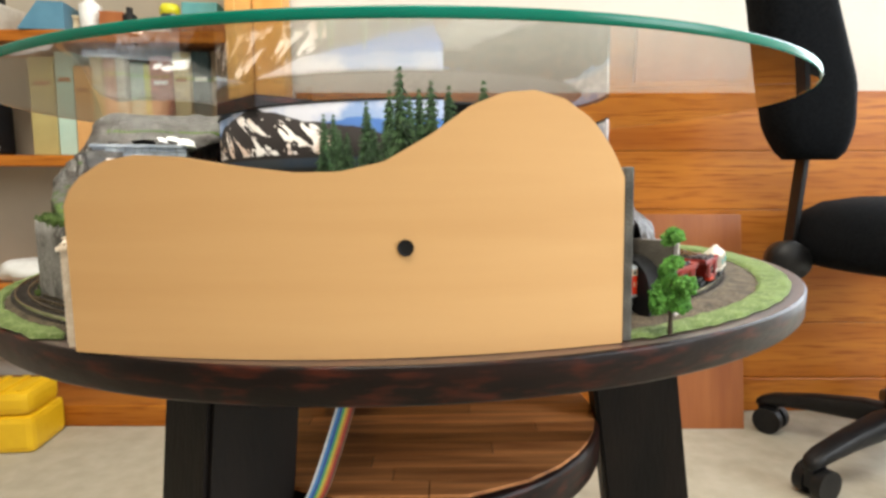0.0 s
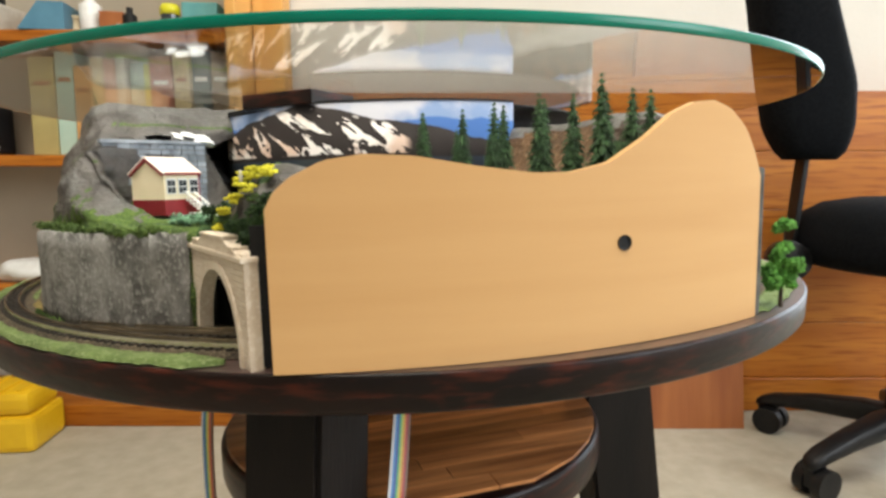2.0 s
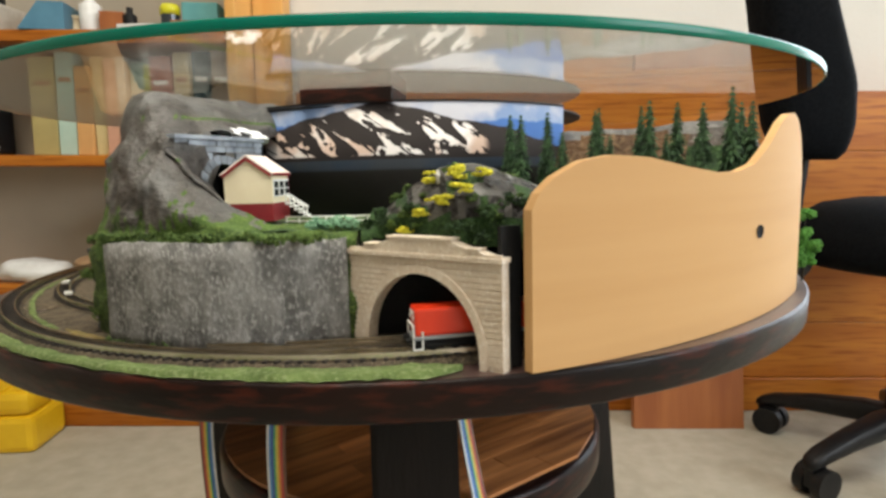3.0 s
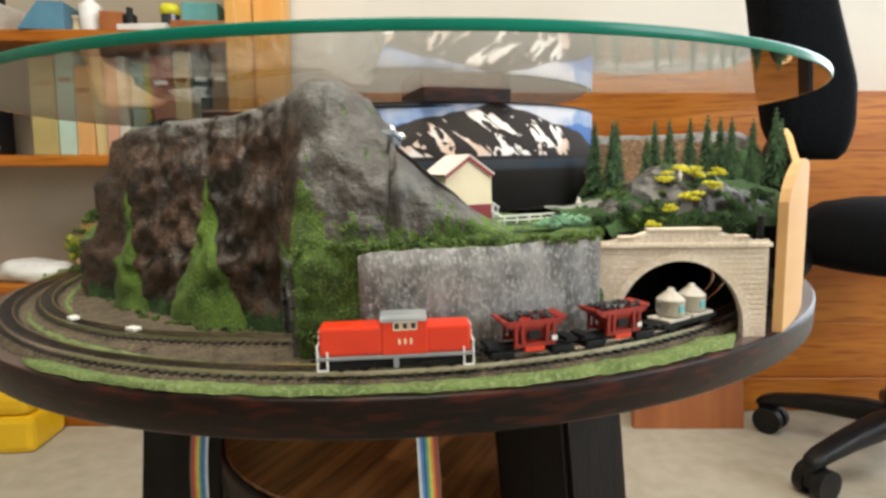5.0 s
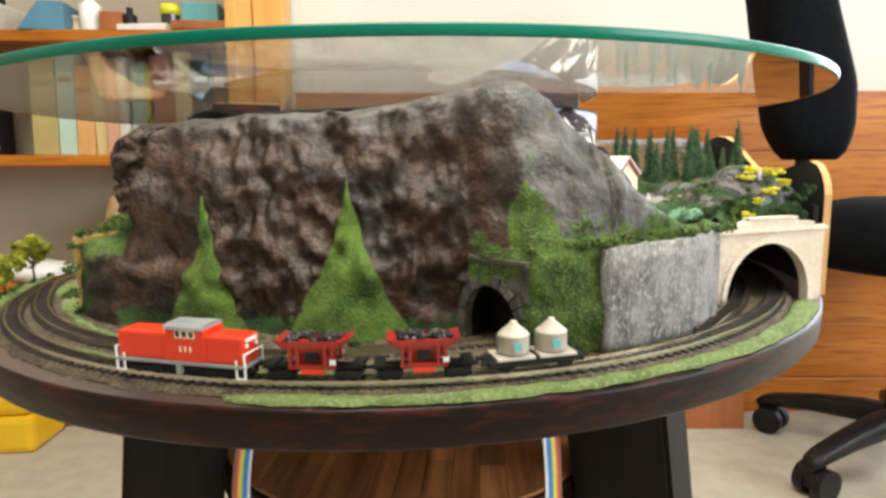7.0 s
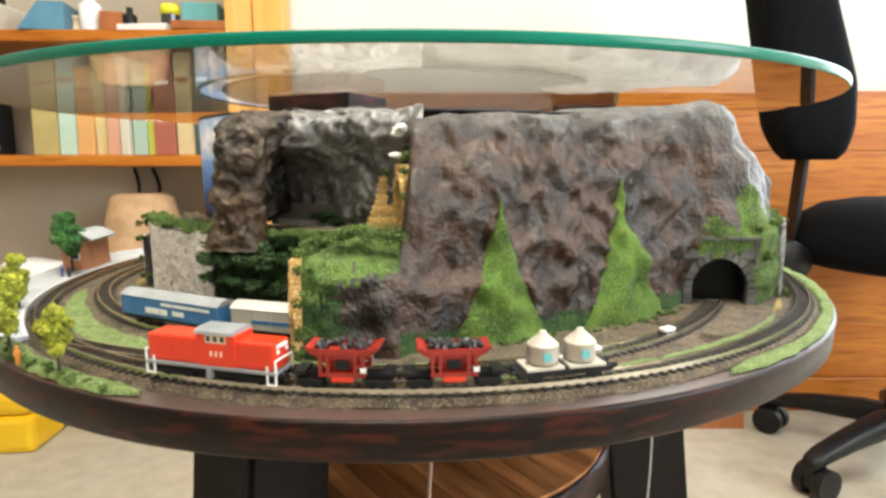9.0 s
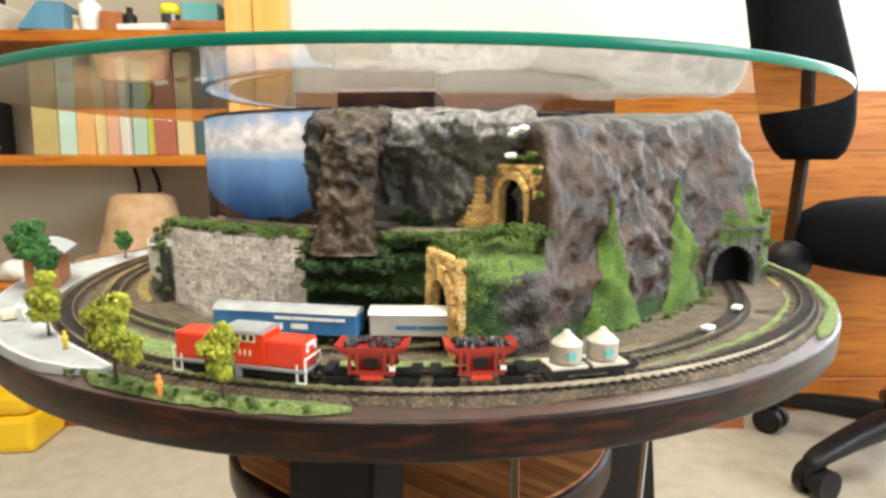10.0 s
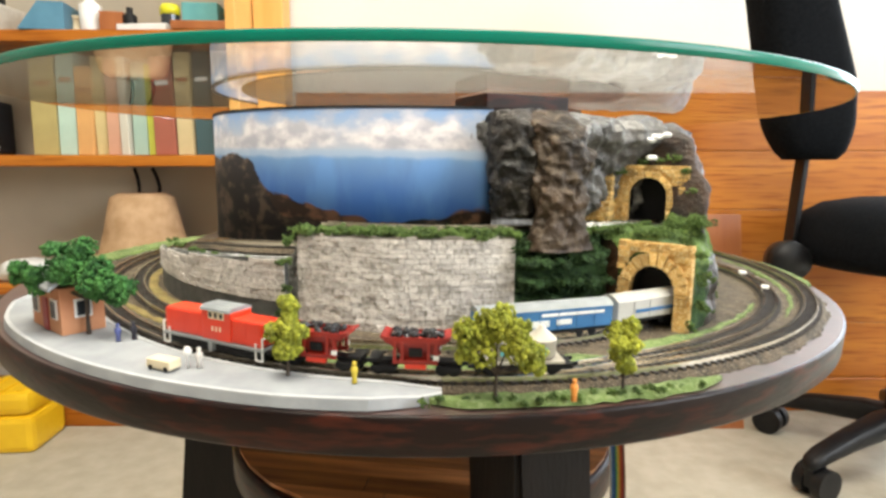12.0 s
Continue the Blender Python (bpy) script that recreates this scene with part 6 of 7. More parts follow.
def build_station():
    p = thing("platform", "pale grey curved station platform with sloping ends", "platform")
    bm = bmesh.new()
    rows = []
    n = 48
    for i in range(n + 1):
        a = 16 + (100 - 16) * i / n
        r0 = outer_radius(a) + 0.0082
        r1 = lerp([(16, 0.255), (26, 0.262), (36, 0.276), (42, 0.2885), (50, 0.2935), (88, 0.2942), (95, 0.2925), (98.5, 0.2870), (100, 0.2810)], a)[0]
        z = lerp([(16, 0.002), (22, 0.0046), (96, 0.0046), (100, 0.0026)], a)[0]
        rows.append([polar(a, r0, 0.0006), polar(a, r0, z), polar(a, r1, z), polar(a, r1 + 0.0006, 0.0006)])
    vs = strip(bm, rows, close=True)
    bm.faces.new(vs[0])
    bm.faces.new(vs[-1][::-1])
    bmesh.ops.recalc_face_normals(bm, faces=bm.faces)
    part("deck", bm, CONCRETE, p)
    pale = material("kerb_pale", (0.42, 0.43, 0.44), (0.50, 0.51, 0.52), 0.7, 80, 0.1)
    for nm, k in (("track_kerb", 1), ("outer_kerb", 2)):
        bm = bmesh.new()
        line = [r[k] for r in rows]
        s = 1 if k == 1 else -1
        vs = strip(bm, [[q + Vector((0, 0, -0.0004)), q + Vector((0, 0, 0.0004)), q * (1 + s * 0.0065) + Vector((0, 0, 0.0004 - q.z * s * 0.0065)), q * (1 + s * 0.0065) + Vector((0, 0, -0.0004))] for q in line], close=True)
        bmesh.ops.recalc_face_normals(bm, faces=bm.faces)
        part(nm, bm, pale, p)
    rides(p)
    h = thing("station_house", "small terracotta station house with a pale curved roof", "model building")
    brick = material("terracotta_brick", (0.42, 0.17, 0.08), (0.52, 0.24, 0.12), 0.8, 90, 0.2)
    part("wall_shell", _boxed(-0.0145, 0.0145, -0.0075, 0.0075, 0, 0.0165), brick, h)
    bm = bmesh.new()
    pts = [(-0.0115 + 0.023 * i / 10, 0.0165 + 0.0042 * math.sin(math.pi * i / 10)) for i in range(11)]
    pts += [(x, z + 0.001) for x, z in reversed(pts)]
    prism(bm, pts, -0.0165, 0.0165, pose(0, 0, 0, 0, 0, 90))
    bmesh.ops.recalc_face_normals(bm, faces=bm.faces)
    part("roof", bm, CONCRETE, h, "pale curved roof")
    for x in (-0.009, 0.009):
        w = part("window", _boxed(x - 0.0026, x + 0.0026, -0.0081, -0.006, 0.0055, 0.0125), WHITE, h)
        for k in range(2):
            part("pane", _boxed(x - 0.0022 + k * 0.0023, x - 0.0002 + k * 0.0023, -0.0084, -0.007, 0.006, 0.012), DARKGLASS, w)
    part("door", _boxed(-0.0025, 0.0025, -0.0080, -0.006, 0.0, 0.0120), MAROON, h)
    part("window", _boxed(0.0140, 0.0150, -0.003, 0.003, 0.006, 0.0125), WHITE, h)
    part("notice_board", _boxed(0.0148, 0.0153, -0.0022, 0.0022, 0.0068, 0.0118), DARKGLASS, h)
    h.scale = (1.28, 1.28, 1.28)
    rides(h, pose(0.1480, 0.2280, 0.0048, 0, 0, 150))
    # bench, luggage and ticket machine
    b = thing("luggage_cart", "small cream baggage cart on the platform", "cart")
    part("box", _boxed(-0.0062, 0.0062, -0.003, 0.003, 0.0008, 0.0045, 0.0004), CREAM, b)
    for x in (-0.004, 0.004):
        bm = bmesh.new()
        cyl(bm, (x, -0.0031, 0.0011), (x, 0.0031, 0.0011), 0.0011, n=12)
        part("axle", bm, BLACK, b)
    rides(b, pose(0.0650, 0.2760, 0.0048, 0, 0, -14))
    bm = bmesh.new()
    lathe(bm, [(0, 0), (0.0005, 0), (0.0005, 0.005), (0.0016, 0.0058), (0.0018, 0.0072), (0.0010, 0.0086), (0, 0.009)], 14)
    rides(solid("platform_lamp", bm, WHITE, "white globe lamp post on the platform", "lamp", flat=False), pose(0.0560, 0.2735, 0.0048))
    shirts = {k: material("figure_" + k, c, tuple(v * 0.8 for v in c), 0.6, 400) for k, c in (("blue", (0.08, 0.10, 0.28)), ("yellow", (0.65, 0.50, 0.05)), ("white", (0.75, 0.72, 0.68)), ("orange", (0.75, 0.28, 0.05)), ("dark", (0.03, 0.03, 0.045)))}
    figure(0.0515, 0.2725, 0.0048, shirts["white"], "tiny painted figure in pale clothes on the platform")
    figure(-0.0150, 0.2775, 0.0048, shirts["yellow"], "tiny painted figure in yellow on the platform edge")
    figure(0.1060, 0.2480, 0.0048, shirts["blue"], "tiny painted figure in blue near the tree")
    figure(0.1010, 0.2440, 0.0048, shirts["dark"], "tiny painted figure in dark clothes on the platform")
    figure(-0.0975, 0.2760, 0.0030, shirts["orange"], "tiny painted figure in orange in the grass")
    figure(-0.1285, -0.2240, 0.0680, shirts["white"], "tiny pale figure standing on the rock mound").scale = (0.65, 0.65, 0.65)
    figure(-0.0975, -0.1690, 0.0505, shirts["white"], "tiny pale figure by the signal box")
    # white blocks on the inner track
    for a, r in ((164, 0.2500), (176, 0.2440)):
        bm = _boxed(-0.0035, 0.0035, -0.0022, 0.0022, 0, 0.0016, 0.0003)
        rides(solid("track_plate", bm, WHITE, "small white plate lying between the rails", "plate", "track plates"), pose(0, 0, RAIL_TOP + 0.0001, 0, 0, a + 90) @ pose(0, -r, 0))


# ---- rolling stock ----
def wheelset(v, x, r=0.0021):
    w = bmesh.new()
    for s in (-1, 1):
        cyl(w, (x, s * 0.0029, r), (x, s * 0.0040, r), r, n=14)
    cyl(w, (x, -0.003, r), (x, 0.003, r), 0.0006, n=6)
    return part("wheelset", w, BLACK, v)


def build_loco():
    v = thing("diesel_locomotive", "bright red model diesel shunter with grey cab roof", "locomotive")
    part("underframe", _boxed(-0.0285, 0.0285, -0.0045, 0.0045, 0.0012, 0.0052, 0.0004), BLACK, v)
    for x in (-0.021, -0.012, 0.012, 0.021):
        wheelset(v, x)
    for x in (-0.0165, 0.0165):
        part("bogie_frame", _boxed(x - 0.0085, x + 0.0085, -0.0052, 0.0052, 0.0014, 0.0036, 0.0005), BLACK, v)
    part("footplate", _boxed(-0.0295, 0.0295, -0.0064, 0.0064, 0.0052, 0.0064, 0.0002), GREY_ROOF, v, "pale grey footplate")
    for nm, x0, x1, hw, z1 in (("long_hood", 0.0045, 0.0285, 0.0057, 0.0176), ("short_hood", -0.0285, -0.0115, 0.0057, 0.0172)):
        hood = part(nm, _boxed(x0, x1, -hw, hw, 0.0064, z1, 0.0013), RED, v)
        n = 3
        for s in (-1, 1):
            for i in range(n):
                x = x0 + 0.0028 + (x1 - x0 - 0.0056) * i / (n - 1)
                part("door_seam", _boxed(x - 0.0001, x + 0.0001, s * hw - 0.00008, s * hw + 0.00008, 0.0072, z1 - 0.0022), RED, hood)
    part("cab", _boxed(-0.0122, 0.0052, -0.0060, 0.0060, 0.0064, 0.0194, 0.0006), RED, v)
    roof = bmesh.new()
    pts = [(-0.0066, 0.0192), (-0.0062, 0.0202), (-0.004, 0.0212), (0.004, 0.0212), (0.0062, 0.0202), (0.0066, 0.0192)]
    prism(roof, pts, -0.0056, 0.0118, pose(0, 0, 0, 0, 0, 90))
    bmesh.ops.recalc_face_normals(roof, faces=roof.faces)
    part("cab_roof", roof, GREY_ROOF, v, "grey cab roof")
    for s in (-1, 1):
        for x in (-0.0068, -0.0037, -0.0006):
            w = part("window_frame", _boxed(x - 0.0014, x + 0.0014, s * 0.0060 - 0.0002, s * 0.0060 + 0.0002, 0.0158, 0.0190), CREAM, v)
            part("pane", _boxed(x - 0.0009, x + 0.0009, s * 0.0061 - 0.0002, s * 0.0061 + 0.0002, 0.0164, 0.0186), DARKGLASS, w)
        for k in range(3):
            part("number_bar", _boxed(-0.0062 + k * 0.0022, -0.0054 + k * 0.0022, s * 0.0060 - 0.00015, s * 0.0060 + 0.00015, 0.0104, 0.0126), CREAM, v)
    for s in (-1, 1):
        # end rails: white frames
        bm = bmesh.new()
        for y in (-0.0060, 0.0060):
            for x in (s * 0.0292, s * 0.0256):
                cyl(bm, (x, y, 0.0012), (x, y, 0.0110 if abs(x) > 0.028 else 0.0085), 0.00042, n=6)
            cyl(bm, (s * 0.0292, y, 0.0014), (s * 0.0256, y, 0.0014), 0.0004, n=6)
        cyl(bm, (s * 0.0292, -0.006, 0.0108), (s * 0.0292, 0.006, 0.0108), 0.0004, n=6)
        part("end_rail", bm, WHITE, v, "white end handrail")
        for y in (-0.003, 0.003):
            bm = bmesh.new()
            cyl(bm, (s * 0.0284, y, 0.0135), (s * 0.0290, y, 0.0135), 0.0009, n=12)
            part("headlight", bm, WHITE, v)
        bm = bmesh.new()
        for y in (-0.0035, 0.0035):
            cyl(bm, (s * 0.029, y, 0.0048), (s * 0.0318, y, 0.0048), 0.0010, n=10)
        part("buffer", bm, BLACK, v)
        part("lamp_panel", _boxed(min(s * 0.0282, s * 0.0288), max(s * 0.0282, s * 0.0288), -0.0035, 0.0035, 0.0148, 0.0162), WHITE, v)
    part("step", _boxed(-0.0010, 0.0010, -0.0066, 0.0066, 0.0014, 0.0052), GREY_ROOF, v)
    ROLLING.append((v, 0.0))


def build_hopper(behind, seed):
    rnd = random.Random(seed)
    v = thing("hopper_wagon", "dark red hopper wagon loaded with black coal", "wagon", "hopper wagons")
    part("underframe", _boxed(-0.0185, 0.0185, -0.0028, 0.0028, 0.0040, 0.0056, 0.0002), BLACK, v)
    for x in (-0.0150, -0.0105, 0.0105, 0.0150):
        wheelset(v, x, 0.0020)
    for x in (-0.0128, 0.0128):
        part("bogie_frame", _boxed(x - 0.0050, x + 0.0050, -0.0050, 0.0050, 0.0014, 0.0040, 0.0004), BLACK, v)
    for x in (-0.0165, 0.0165):
        part("end_platform", _boxed(x - 0.0022, x + 0.0022, -0.0050, 0.0050, 0.0056, 0.0068), BLACK, v)
    bm = bmesh.new()
    rows = []
    for z, hx, hy in ((0.0050, 0.0042, 0.0036), (0.0090, 0.0050, 0.0044), (0.0132, 0.0098, 0.0062), (0.0142, 0.0120, 0.0064), (0.0160, 0.0120, 0.0064)):
        rows.append([Vector((-hx, -hy, z)), Vector((hx, -hy, z)), Vector((hx, hy, z)), Vector((-hx, hy, z))])
    for z, hx, hy in ((0.0160, 0.0114, 0.0058), (0.0150, 0.0114, 0.0058)):
        rows.append([Vector((-hx, -hy, z)), Vector((hx, -hy, z)), Vector((hx, hy, z)), Vector((-hx, hy, z))])
    vs = strip(bm, rows, close=True)
    bm.faces.new(vs[0])
    bm.faces.new(vs[-1])
    bmesh.ops.recalc_face_normals(bm, faces=bm.faces)
    part("hopper_body", bm, RED_DARK, v)
    for s in (-1, 1):
        for x in (-0.0080, -0.0052, 0.0052, 0.0080):
            bm = bmesh.new()
            box(bm, x - 0.0006, x + 0.0006, s * 0.0062 - 0.0006, s * 0.0062 + 0.0006, 0.0056, 0.0144)
            part("side_stanchion", bm, RED_DARK, v)
        part("sole_bar", _boxed(-0.0088, 0.0088, s * 0.0058 - 0.0007, s * 0.0058 + 0.0007, 0.0056, 0.0070), RED_DARK, v)
        part("discharge_door", _boxed(-0.0042, 0.0042, s * 0.0050 - 0.0014, s * 0.0050 + 0.0014, 0.0034, 0.0068, 0.0004), RED, v)
        # solid black block in place of the shadowed chute opening
        part("chute_shadow", _boxed(-0.0026, 0.0026, s * 0.0052 - 0.0008, s * 0.0052 + 0.0008, 0.0082, 0.0118, 0.0003), BLACK, v, "black block for the shadow in the chute mouth")
        part("plate", _boxed(-0.0092, -0.0070, s * 0.0066 - 0.0003, s * 0.0066 + 0.0003, 0.0074, 0.0092), WHITE, v)
    for s in (-1, 1):
        bm = bmesh.new()
        pts = [(s * 0.0116, 0.0142), (s * 0.0138, 0.0160), (s * 0.0136, 0.0168), (s * 0.0108, 0.0160)]
        prism(bm, pts, -0.0064, 0.0064)
        bmesh.ops.recalc_face_normals(bm, faces=bm.faces)
        part("end_flare", bm, RED_DARK, v)
    bm = bmesh.new()
    for _ in range(46):
        r = rnd.uniform(0.0008, 0.0017)
        m = pose(rnd.uniform(-0.0100, 0.0100), rnd.uniform(-0.0048, 0.0048), 0.0156 + rnd.uniform(0, 0.0012), rnd.uniform(0, 90), rnd.uniform(0, 90), 0)
        bmesh.ops.create_icosphere(bm, subdivisions=1, radius=r, matrix=m)
    c = part("coal_load", bm, COAL, v, "black shiny coal lumps")
    c["kind"] = "stuff"
    for s in (-1, 1):
        part("coupler", _boxed(min(s * 0.0185, s * 0.0208), max(s * 0.0185, s * 0.0208), -0.0008, 0.0008, 0.0038, 0.0050), BLACK, v)
    ROLLING.append((v, behind))


COAL = material("coal", (0.006, 0.006, 0.007), (0.03, 0.03, 0.034), 0.3, 300, 0.3)
TEAL = material("teal_plate", (0.12, 0.42, 0.44), rough=0.4)


def build_silo(behind):
    v = thing("silo_wagon", "beige wagon with two conical-topped cement silos", "wagon")
    part("underframe", _boxed(-0.0200, 0.0200, -0.0040, 0.0040, 0.0034, 0.0050, 0.0003), BLACK, v)
    for x in (-0.0120, 0.0120):
        wheelset(v, x, 0.0022)
        part("axle_box", _boxed(x - 0.0030, x + 0.0030, -0.0050, 0.0050, 0.0016, 0.0036, 0.0004), BLACK, v)
    for x in (-0.0086, 0.0086):
        part("deck", _boxed(x - 0.0076, x + 0.0076, -0.0060, 0.0060, 0.0054, 0.0066, 0.0003), BEIGE, v)
    part("solebar", _boxed(-0.0195, 0.0195, -0.0056, 0.0056, 0.0030, 0.0053, 0.0003), BLACK, v)
    for x in (-0.0078, 0.0078):
        bm = bmesh.new()
        lathe(bm, [(0, 0.0066), (0.0050, 0.0066), (0.0058, 0.0078), (0.0061, 0.0085), (0.0061, 0.0140), (0.0063, 0.0142), (0.0058, 0.0148), (0.0014, 0.0186), (0.0013, 0.0194), (0, 0.0196)], 28, pose(x, 0, 0))
        s = part("silo", bm, BEIGE, v, flat=False)
        for sg in (-1, 1):
            part("plate", _boxed(x - 0.0012, x + 0.0020, sg * 0.0060 - 0.0003, sg * 0.0060 + 0.0003, 0.0092, 0.0122), TEAL, s, "small teal plate")
        bm = bmesh.new()
        cyl(bm, (x + 0.0066, 0, 0.0066), (x + 0.0066, 0, 0.0150), 0.00035, n=6)
        part("ladder", bm, GREY_ROOF, v)
    for s in (-1, 1):
        bm = bmesh.new()
        for y in (-0.0034, 0.0034):
            cyl(bm, (s * 0.0200, y, 0.0046), (s * 0.0220, y, 0.0046), 0.0009, n=10)
        part("buffer", bm, BLACK, v)
    ROLLING.append((v, behind))


def build_van(name, label, L, mat, stripe, m, roof_mat):
    v = thing(name, label, "wagon")
    part("underframe", _boxed(-L / 2, L / 2, -0.0048, 0.0048, 0.0030, 0.0050, 0.0003), BLACK, v)
    for x in (-L * 0.36, -L * 0.26, L * 0.26, L * 0.36):
        wheelset(v, x, 0.0020)
    body = part("body", _boxed(-L / 2, L / 2, -0.0062, 0.0062, 0.0050, 0.0150, 0.0004), mat, v)
    bm = bmesh.new()
    pts = [(-0.0066 + 0.0132 * i / 8, 0.0150 + 0.0028 * math.sin(math.pi * i / 8)) for i in range(9)]
    prism(bm, pts, -L / 2 - 0.0004, L / 2 + 0.0004, pose(0, 0, 0, 0, 0, 90))
    bmesh.ops.recalc_face_normals(bm, faces=bm.faces)
    part("roof", bm, roof_mat, v)
    for s in (-1, 1):
        for x0, x1, z0, z1 in stripe:
            part("lettering_bar", _boxed(x0, x1, s * 0.0063 - 0.0002, s * 0.0063 + 0.0002, z0, z1), WHITE if mat is BLUE_VAN else BLUE_VAN, v)
        k = int(L / 0.009)
        for i in range(1, k):
            x = -L / 2 + L * i / k
            part("rib", _boxed(x - 0.00025, x + 0.00025, s * 0.0062 - 0.0003, s * 0.0062 + 0.0003, 0.0054, 0.0148), mat, body)
    return rides(v, m, False)


def build_trains():
    build_loco()
    build_hopper(11.1, 41)
    build_hopper(19.6, 42)
    build_silo(28.5)
    build_van("blue_van", "long blue bogie van with white lettering bars", 0.070, BLUE_VAN, [(-0.030, 0.004, 0.0118, 0.0132), (-0.012, -0.004, 0.0075, 0.0100), (0.000, 0.016, 0.0070, 0.0100)], pose(-0.0875, 0.2085, RAIL_TOP, 0, 0, 27.5), GREY_ROOF)
    build_van("white_van", "silver-white van with a blue stripe at the tunnel mouth", 0.044, SILVER, [(-0.018, 0.010, 0.0082, 0.0100)], pose(-0.1390, 0.1745, RAIL_TOP, 0, 0, 36), SILVER)


# ---- cables under the table ----
def build_cables():
    cols = [(0.75, 0.75, 0.75), (0.10, 0.30, 0.62), (0.05, 0.10, 0.40), (0.10, 0.42, 0.20), (0.70, 0.62, 0.10), (0.70, 0.25, 0.06), (0.45, 0.05, 0.05), (0.20, 0.10, 0.06)]
    mats = [material("wire_colour_%s" % "abcdefgh"[i], c, tuple(v * 0.85 for v in c), 0.4, 200) for i, c in enumerate(cols)]

    def ribbon(pts, wide):
        t = thing("ribbon_cable", "rainbow flat ribbon cable hanging under the table", "cable", "ribbon cables")
        pts = [Vector(p) for p in pts]
        fine = []
        for i in range(len(pts) - 1):
            p0, p1, p2, p3 = pts[max(0, i - 1)], pts[i], pts[i + 1], pts[min(len(pts) - 1, i + 2)]
            for k in range(10):
                u = k / 10
                fine.append(0.5 * (2 * p1 + (p2 - p0) * u + (2 * p0 - 5 * p1 + 4 * p2 - p3) * u * u + (3 * p1 - p0 - 3 * p2 + p3) * u ** 3))
        fine.append(pts[-1])
        side = Vector(wide)
        for j, mt in enumerate(mats):
            bm = bmesh.new()
            o0, o1 = (j - 4) / 8, (j - 3) / 8
            th = Vector((side.y, -side.x, 0)).normalized() * 0.0005
            strip(bm, [[p + side * o0 - th, p + side * o1 - th, p + side * o1 + th, p + side * o0 + th] for p in fine], close=True)
            bmesh.ops.recalc_face_normals(bm, faces=bm.faces)
            part("wire", bm, mt, t)
        rides(t)
    ribbon([(0.004, -0.066, -0.0200), (-0.018, -0.074, -0.0225), (-0.024, -0.096, -0.040), (-0.036, -0.122, -0.085), (-0.048, -0.150, -0.124), (-0.058, -0.172, -0.145), (-0.062, -0.176, -0.20), (-0.066, -0.178, -0.31)], (0.013, 0.004, 0))
    ribbon([(-0.120, -0.075, -0.0175), (-0.144, -0.090, -0.030), (-0.157, -0.099, -0.065), (-0.160, -0.102, -0.12), (-0.158, -0.101, -0.20), (-0.154, -0.098, -0.31)], (0.007, -0.010, 0))
    ribbon([(-0.100, 0.055, -0.0175), (-0.122, 0.070, -0.026), (-0.138, 0.084, -0.060), (-0.146, 0.094, -0.11), (-0.148, 0.096, -0.18), (-0.142, 0.092, -0.31)], (-0.009, 0.008, 0))
    bm = bmesh.new()
    box(bm, 0.0, 0.020, -0.072, -0.060, -0.0262, -0.0172, bevel=0.001)
    rides(solid("cable_plug", bm, WHITE, "white plug where the ribbon cable leaves the hub", "plug"), None, False)


# ---- small clutter in the bookcase ----
def on_shelf(name, bm, mat, label, cat, x, y, z, rz=0, flat=True):
    ob = solid(name, bm, mat, label, cat, flat=flat)
    ob.matrix_world = pose(x, y, z, 0, 0, rz)
    return ob


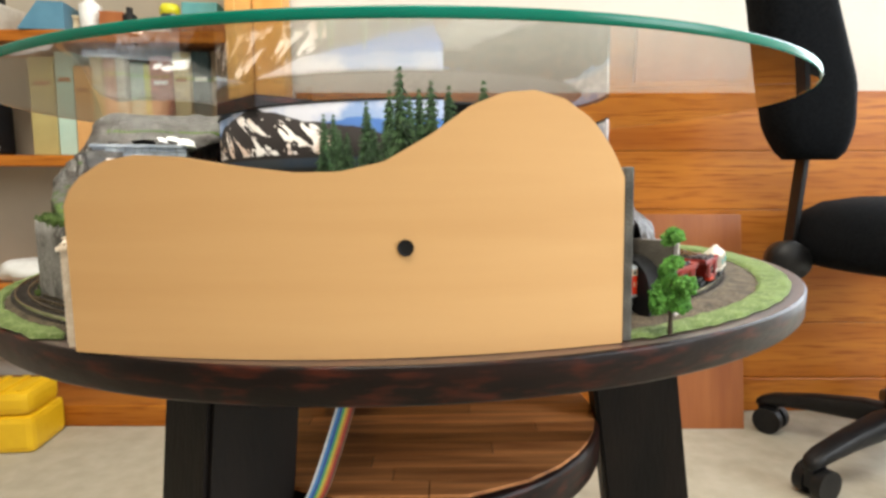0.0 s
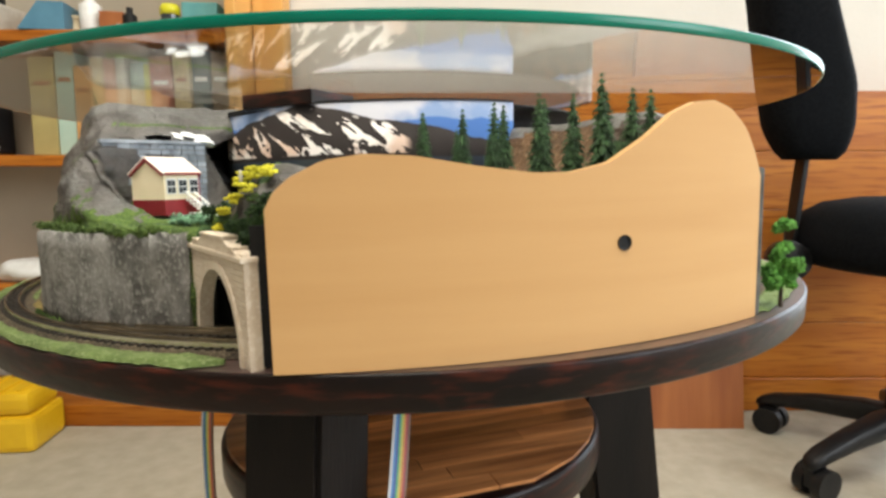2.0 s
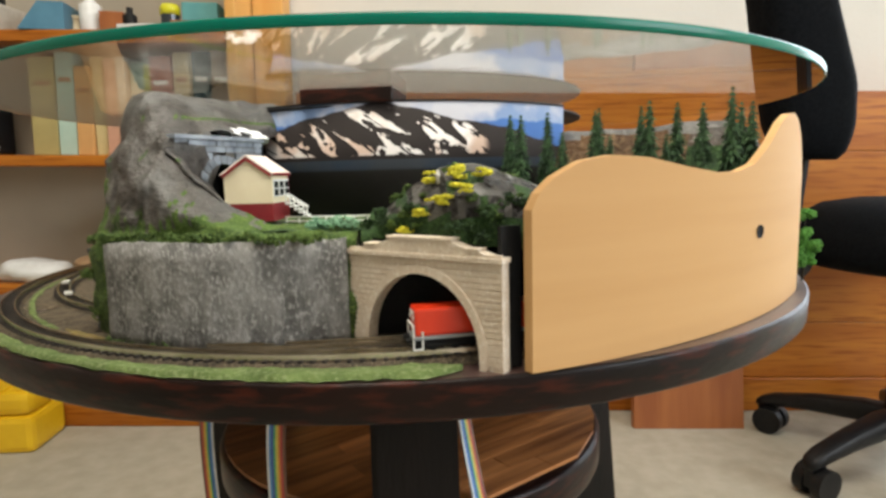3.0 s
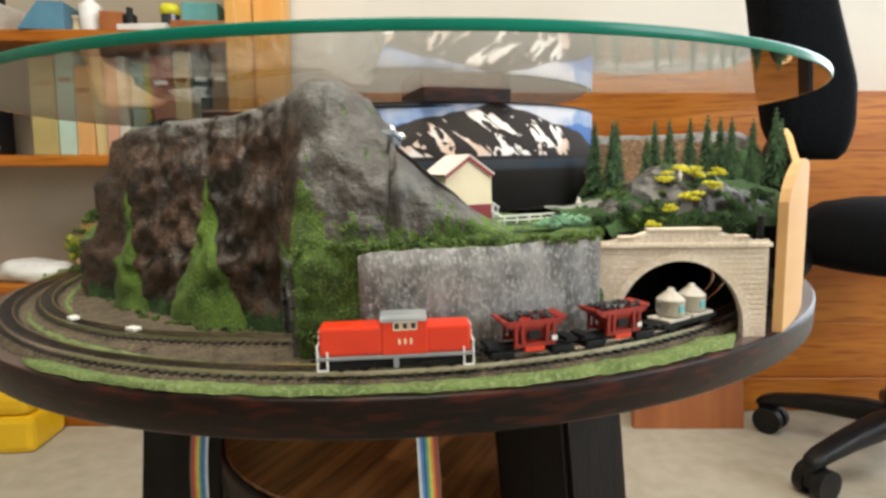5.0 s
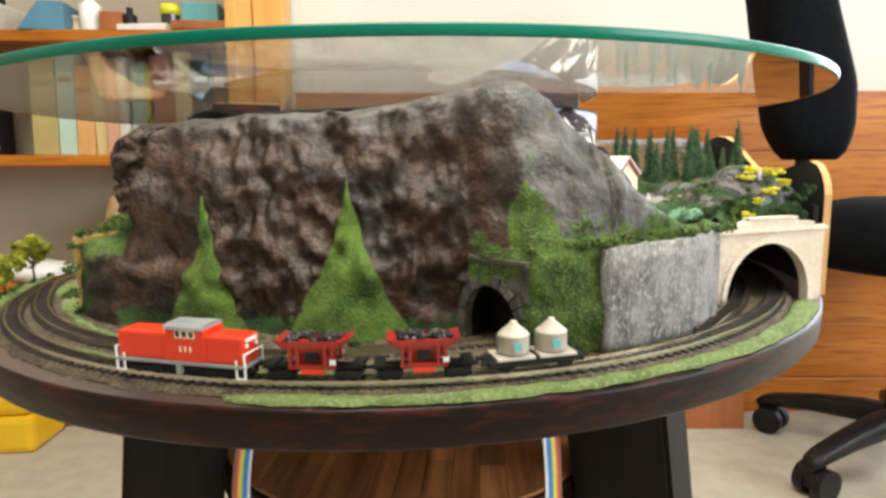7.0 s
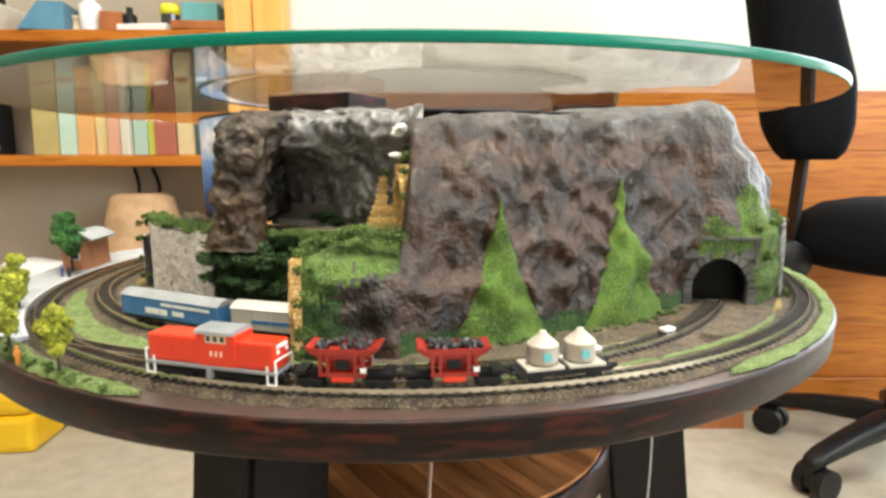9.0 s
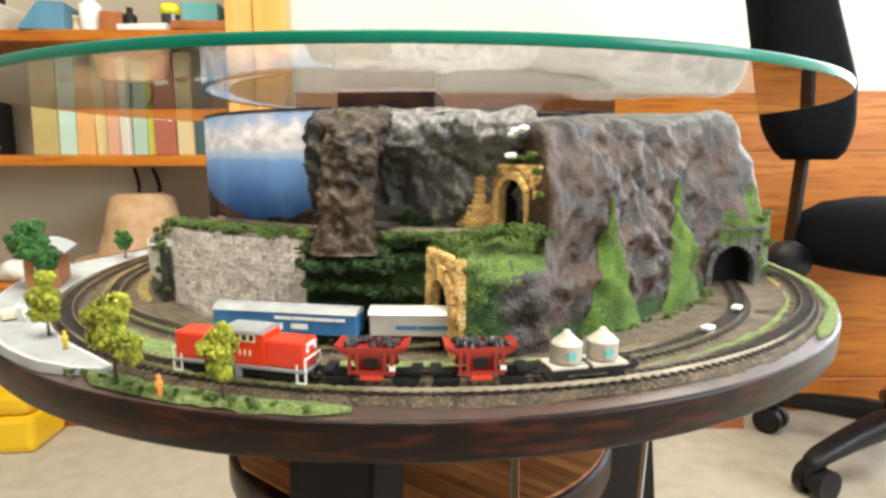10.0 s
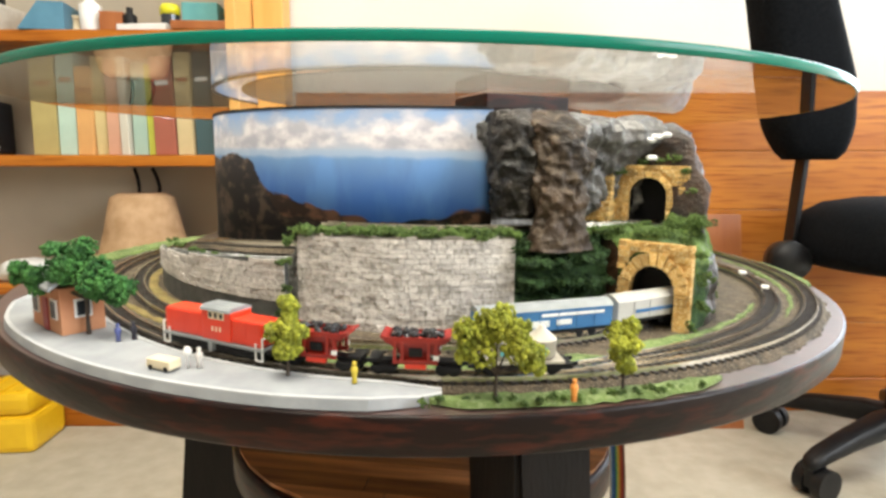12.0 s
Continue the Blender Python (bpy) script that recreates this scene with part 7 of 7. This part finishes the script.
def build_clutter():
    top = 0.7875
    blue = material("blue_card", (0.07, 0.19, 0.28), (0.09, 0.23, 0.33), 0.5, 30)
    bm = bmesh.new()
    prism(bm, [(-0.038, 0), (0.045, 0), (0.045, 0.052), (0.0, 0.052)], -0.04, 0.04)
    on_shelf("file_holder", bm, blue, "slanted blue cardboard file holder on the top shelf", "file holder", -0.757, 0.70, top, 10)
    bm = bmesh.new()
    lathe(bm, [(0, 0), (0.019, 0), (0.02, 0.003), (0.02, 0.052), (0.008, 0.062), (0.008, 0.08), (0, 0.082)], 20)
    on_shelf("white_bottle", bm, WHITE, "white plastic bottle on the top shelf", "bottle", -0.672, 0.70, top, flat=False)
    bm = bmesh.new()
    lathe(bm, [(0, 0), (0.018, 0), (0.018, 0.022), (0.0, 0.022)], 18)
    lid = thing("glue_jar", "dark jar with a bright yellow lid", "jar")
    lid.matrix_world = pose(-0.520, 0.71, top + 0.0145)
    part("jar", bm, DARKGLASS, lid)
    bm = bmesh.new()
    lathe(bm, [(0, 0.0222), (0.019, 0.0222), (0.019, 0.036), (0.015, 0.042), (0, 0.043)], 18)
    part("lid", bm, material("yellow_lid", (0.65, 0.62, 0.02), rough=0.4), lid, "yellow lid", flat=False)
    tealm = material("teal_card", (0.10, 0.32, 0.33), (0.13, 0.38, 0.38), 0.5, 30)
    on_shelf("teal_box", _boxed(-0.035, 0.035, -0.03, 0.03, 0, 0.045, 0.003), tealm, "small teal cardboard box", "box", -0.462, 0.735, top + 0.0165, 4)
    on_shelf("paper_pad", _boxed(-0.05, 0.05, -0.035, 0.035, 0, 0.014, 0.002), WHITE, "flat stack of white paper on the shelf", "paper", -0.56, 0.71, top, -4)
    on_shelf("brown_tray", _boxed(-0.055, 0.06, -0.03, 0.03, 0, 0.016, 0.002), PANEL_RED, "low brown wooden tray on the shelf", "tray", -0.445, 0.69, top, 3)
    on_shelf("grey_box", _boxed(-0.10, 0.06, -0.04, 0.04, 0, 0.055, 0.004), BEIGE, "beige storage box on the top shelf", "box", -0.90, 0.72, top, 0)
    on_shelf("brown_carton", _boxed(-0.022, 0.022, -0.02, 0.02, 0, 0.038, 0.002), PANEL_RED, "small brown carton on the top shelf", "carton", -0.626, 0.70, top, 12)
    bm = bmesh.new()
    lathe(bm, [(0, 0), (0.013, 0), (0.013, 0.03), (0.006, 0.036), (0.006, 0.046), (0, 0.047)], 16)
    on_shelf("paint_bottle", bm, BLACK, "little dark paint bottle on the top shelf", "bottle", -0.590, 0.69, top, flat=False)
    bm = bmesh.new()
    lathe(bm, [(0, 0), (0.016, 0), (0.018, 0.006), (0.012, 0.012), (0.012, 0.03), (0.018, 0.036), (0, 0.037)], 18)
    on_shelf("thread_reel", bm, CREAM, "cream reel of thread on the top shelf", "reel", -0.715, 0.72, top, flat=False)
    on_shelf("black_tin", _boxed(-0.02, 0.02, -0.02, 0.02, 0, 0.016, 0.003), BLACK, "small black tin on a box", "tin", -0.87, 0.70, top + 0.0553, 0)
    on_shelf("dark_case", _boxed(-0.07, 0.045, -0.05, 0.05, 0, 0.11, 0.01), BLACK, "black camera case on the bookshelf", "case", -0.925, 0.71, 0.5503, 8)
    on_shelf("white_cup", _cup(), WHITE, "small white cup on the bookshelf", "cup", -0.872, 0.672, 0.5503, flat=False)
    # left of the table: white cloth-like bag on the low shelf
    bm = bmesh.new()
    bmesh.ops.create_icosphere(bm, subdivisions=3, radius=0.05, matrix=Matrix.Diagonal((1.5, 0.8, 0.55, 1)))
    for v in bm.verts:
        v.co += v.co.normalized() * bumpy(v.co, 0.03, 0.012)
        v.co.z = max(v.co.z, -0.02)
    ob = on_shelf("paper_bag", bm, WHITE, "crumpled white paper bag on the low shelf", "bag", -0.83, 0.70, 0.313, flat=False)
    for a, b in (((-0.66, 0.50), (-0.70, 0.34)), ((-0.62, 0.50), (-0.64, 0.36))):
        bm = bmesh.new()
        prev = None
        for i in range(9):
            u = i / 8
            p = Vector((a[0] + (b[0] - a[0]) * u + 0.02 * math.sin(u * 5), 0.80, 0.525 + (b[1] - 0.525) * u))
            if prev:
                cyl(bm, prev, p, 0.004, n=8)
            prev = p
        solid("wall_cable", bm, BLACK, "thin dark cable hanging behind the shelf", "cable", "wall cables")


def _cup():
    bm = bmesh.new()
    lathe(bm, [(0, 0), (0.010, 0), (0.013, 0.018), (0.012, 0.018), (0.009, 0.002), (0, 0.002)], 18)
    return bm


build_room()
build_bookcase()
build_books()
build_chair()
build_room_things()
build_table()
build_glass()
build_backboard()
build_land()
build_backdrops()
build_portals()
build_arch_rock()
build_ground()
for nm, lb in (("outer_track", "oval of narrow nickel rails on dark sleepers"), ("siding_track", "curved branch track leading into a dark tunnel"),
               ("inner_track", "inner loop of narrow rails running into stone tunnels"), ("upper_track", "narrow track on the raised embankment"), ("ramp_track", "narrow track climbing the ramp")):
    build_track(nm, lb)
build_station()
build_signal_box()
build_trains()
build_cables()
build_trees()
build_clutter()
motions()
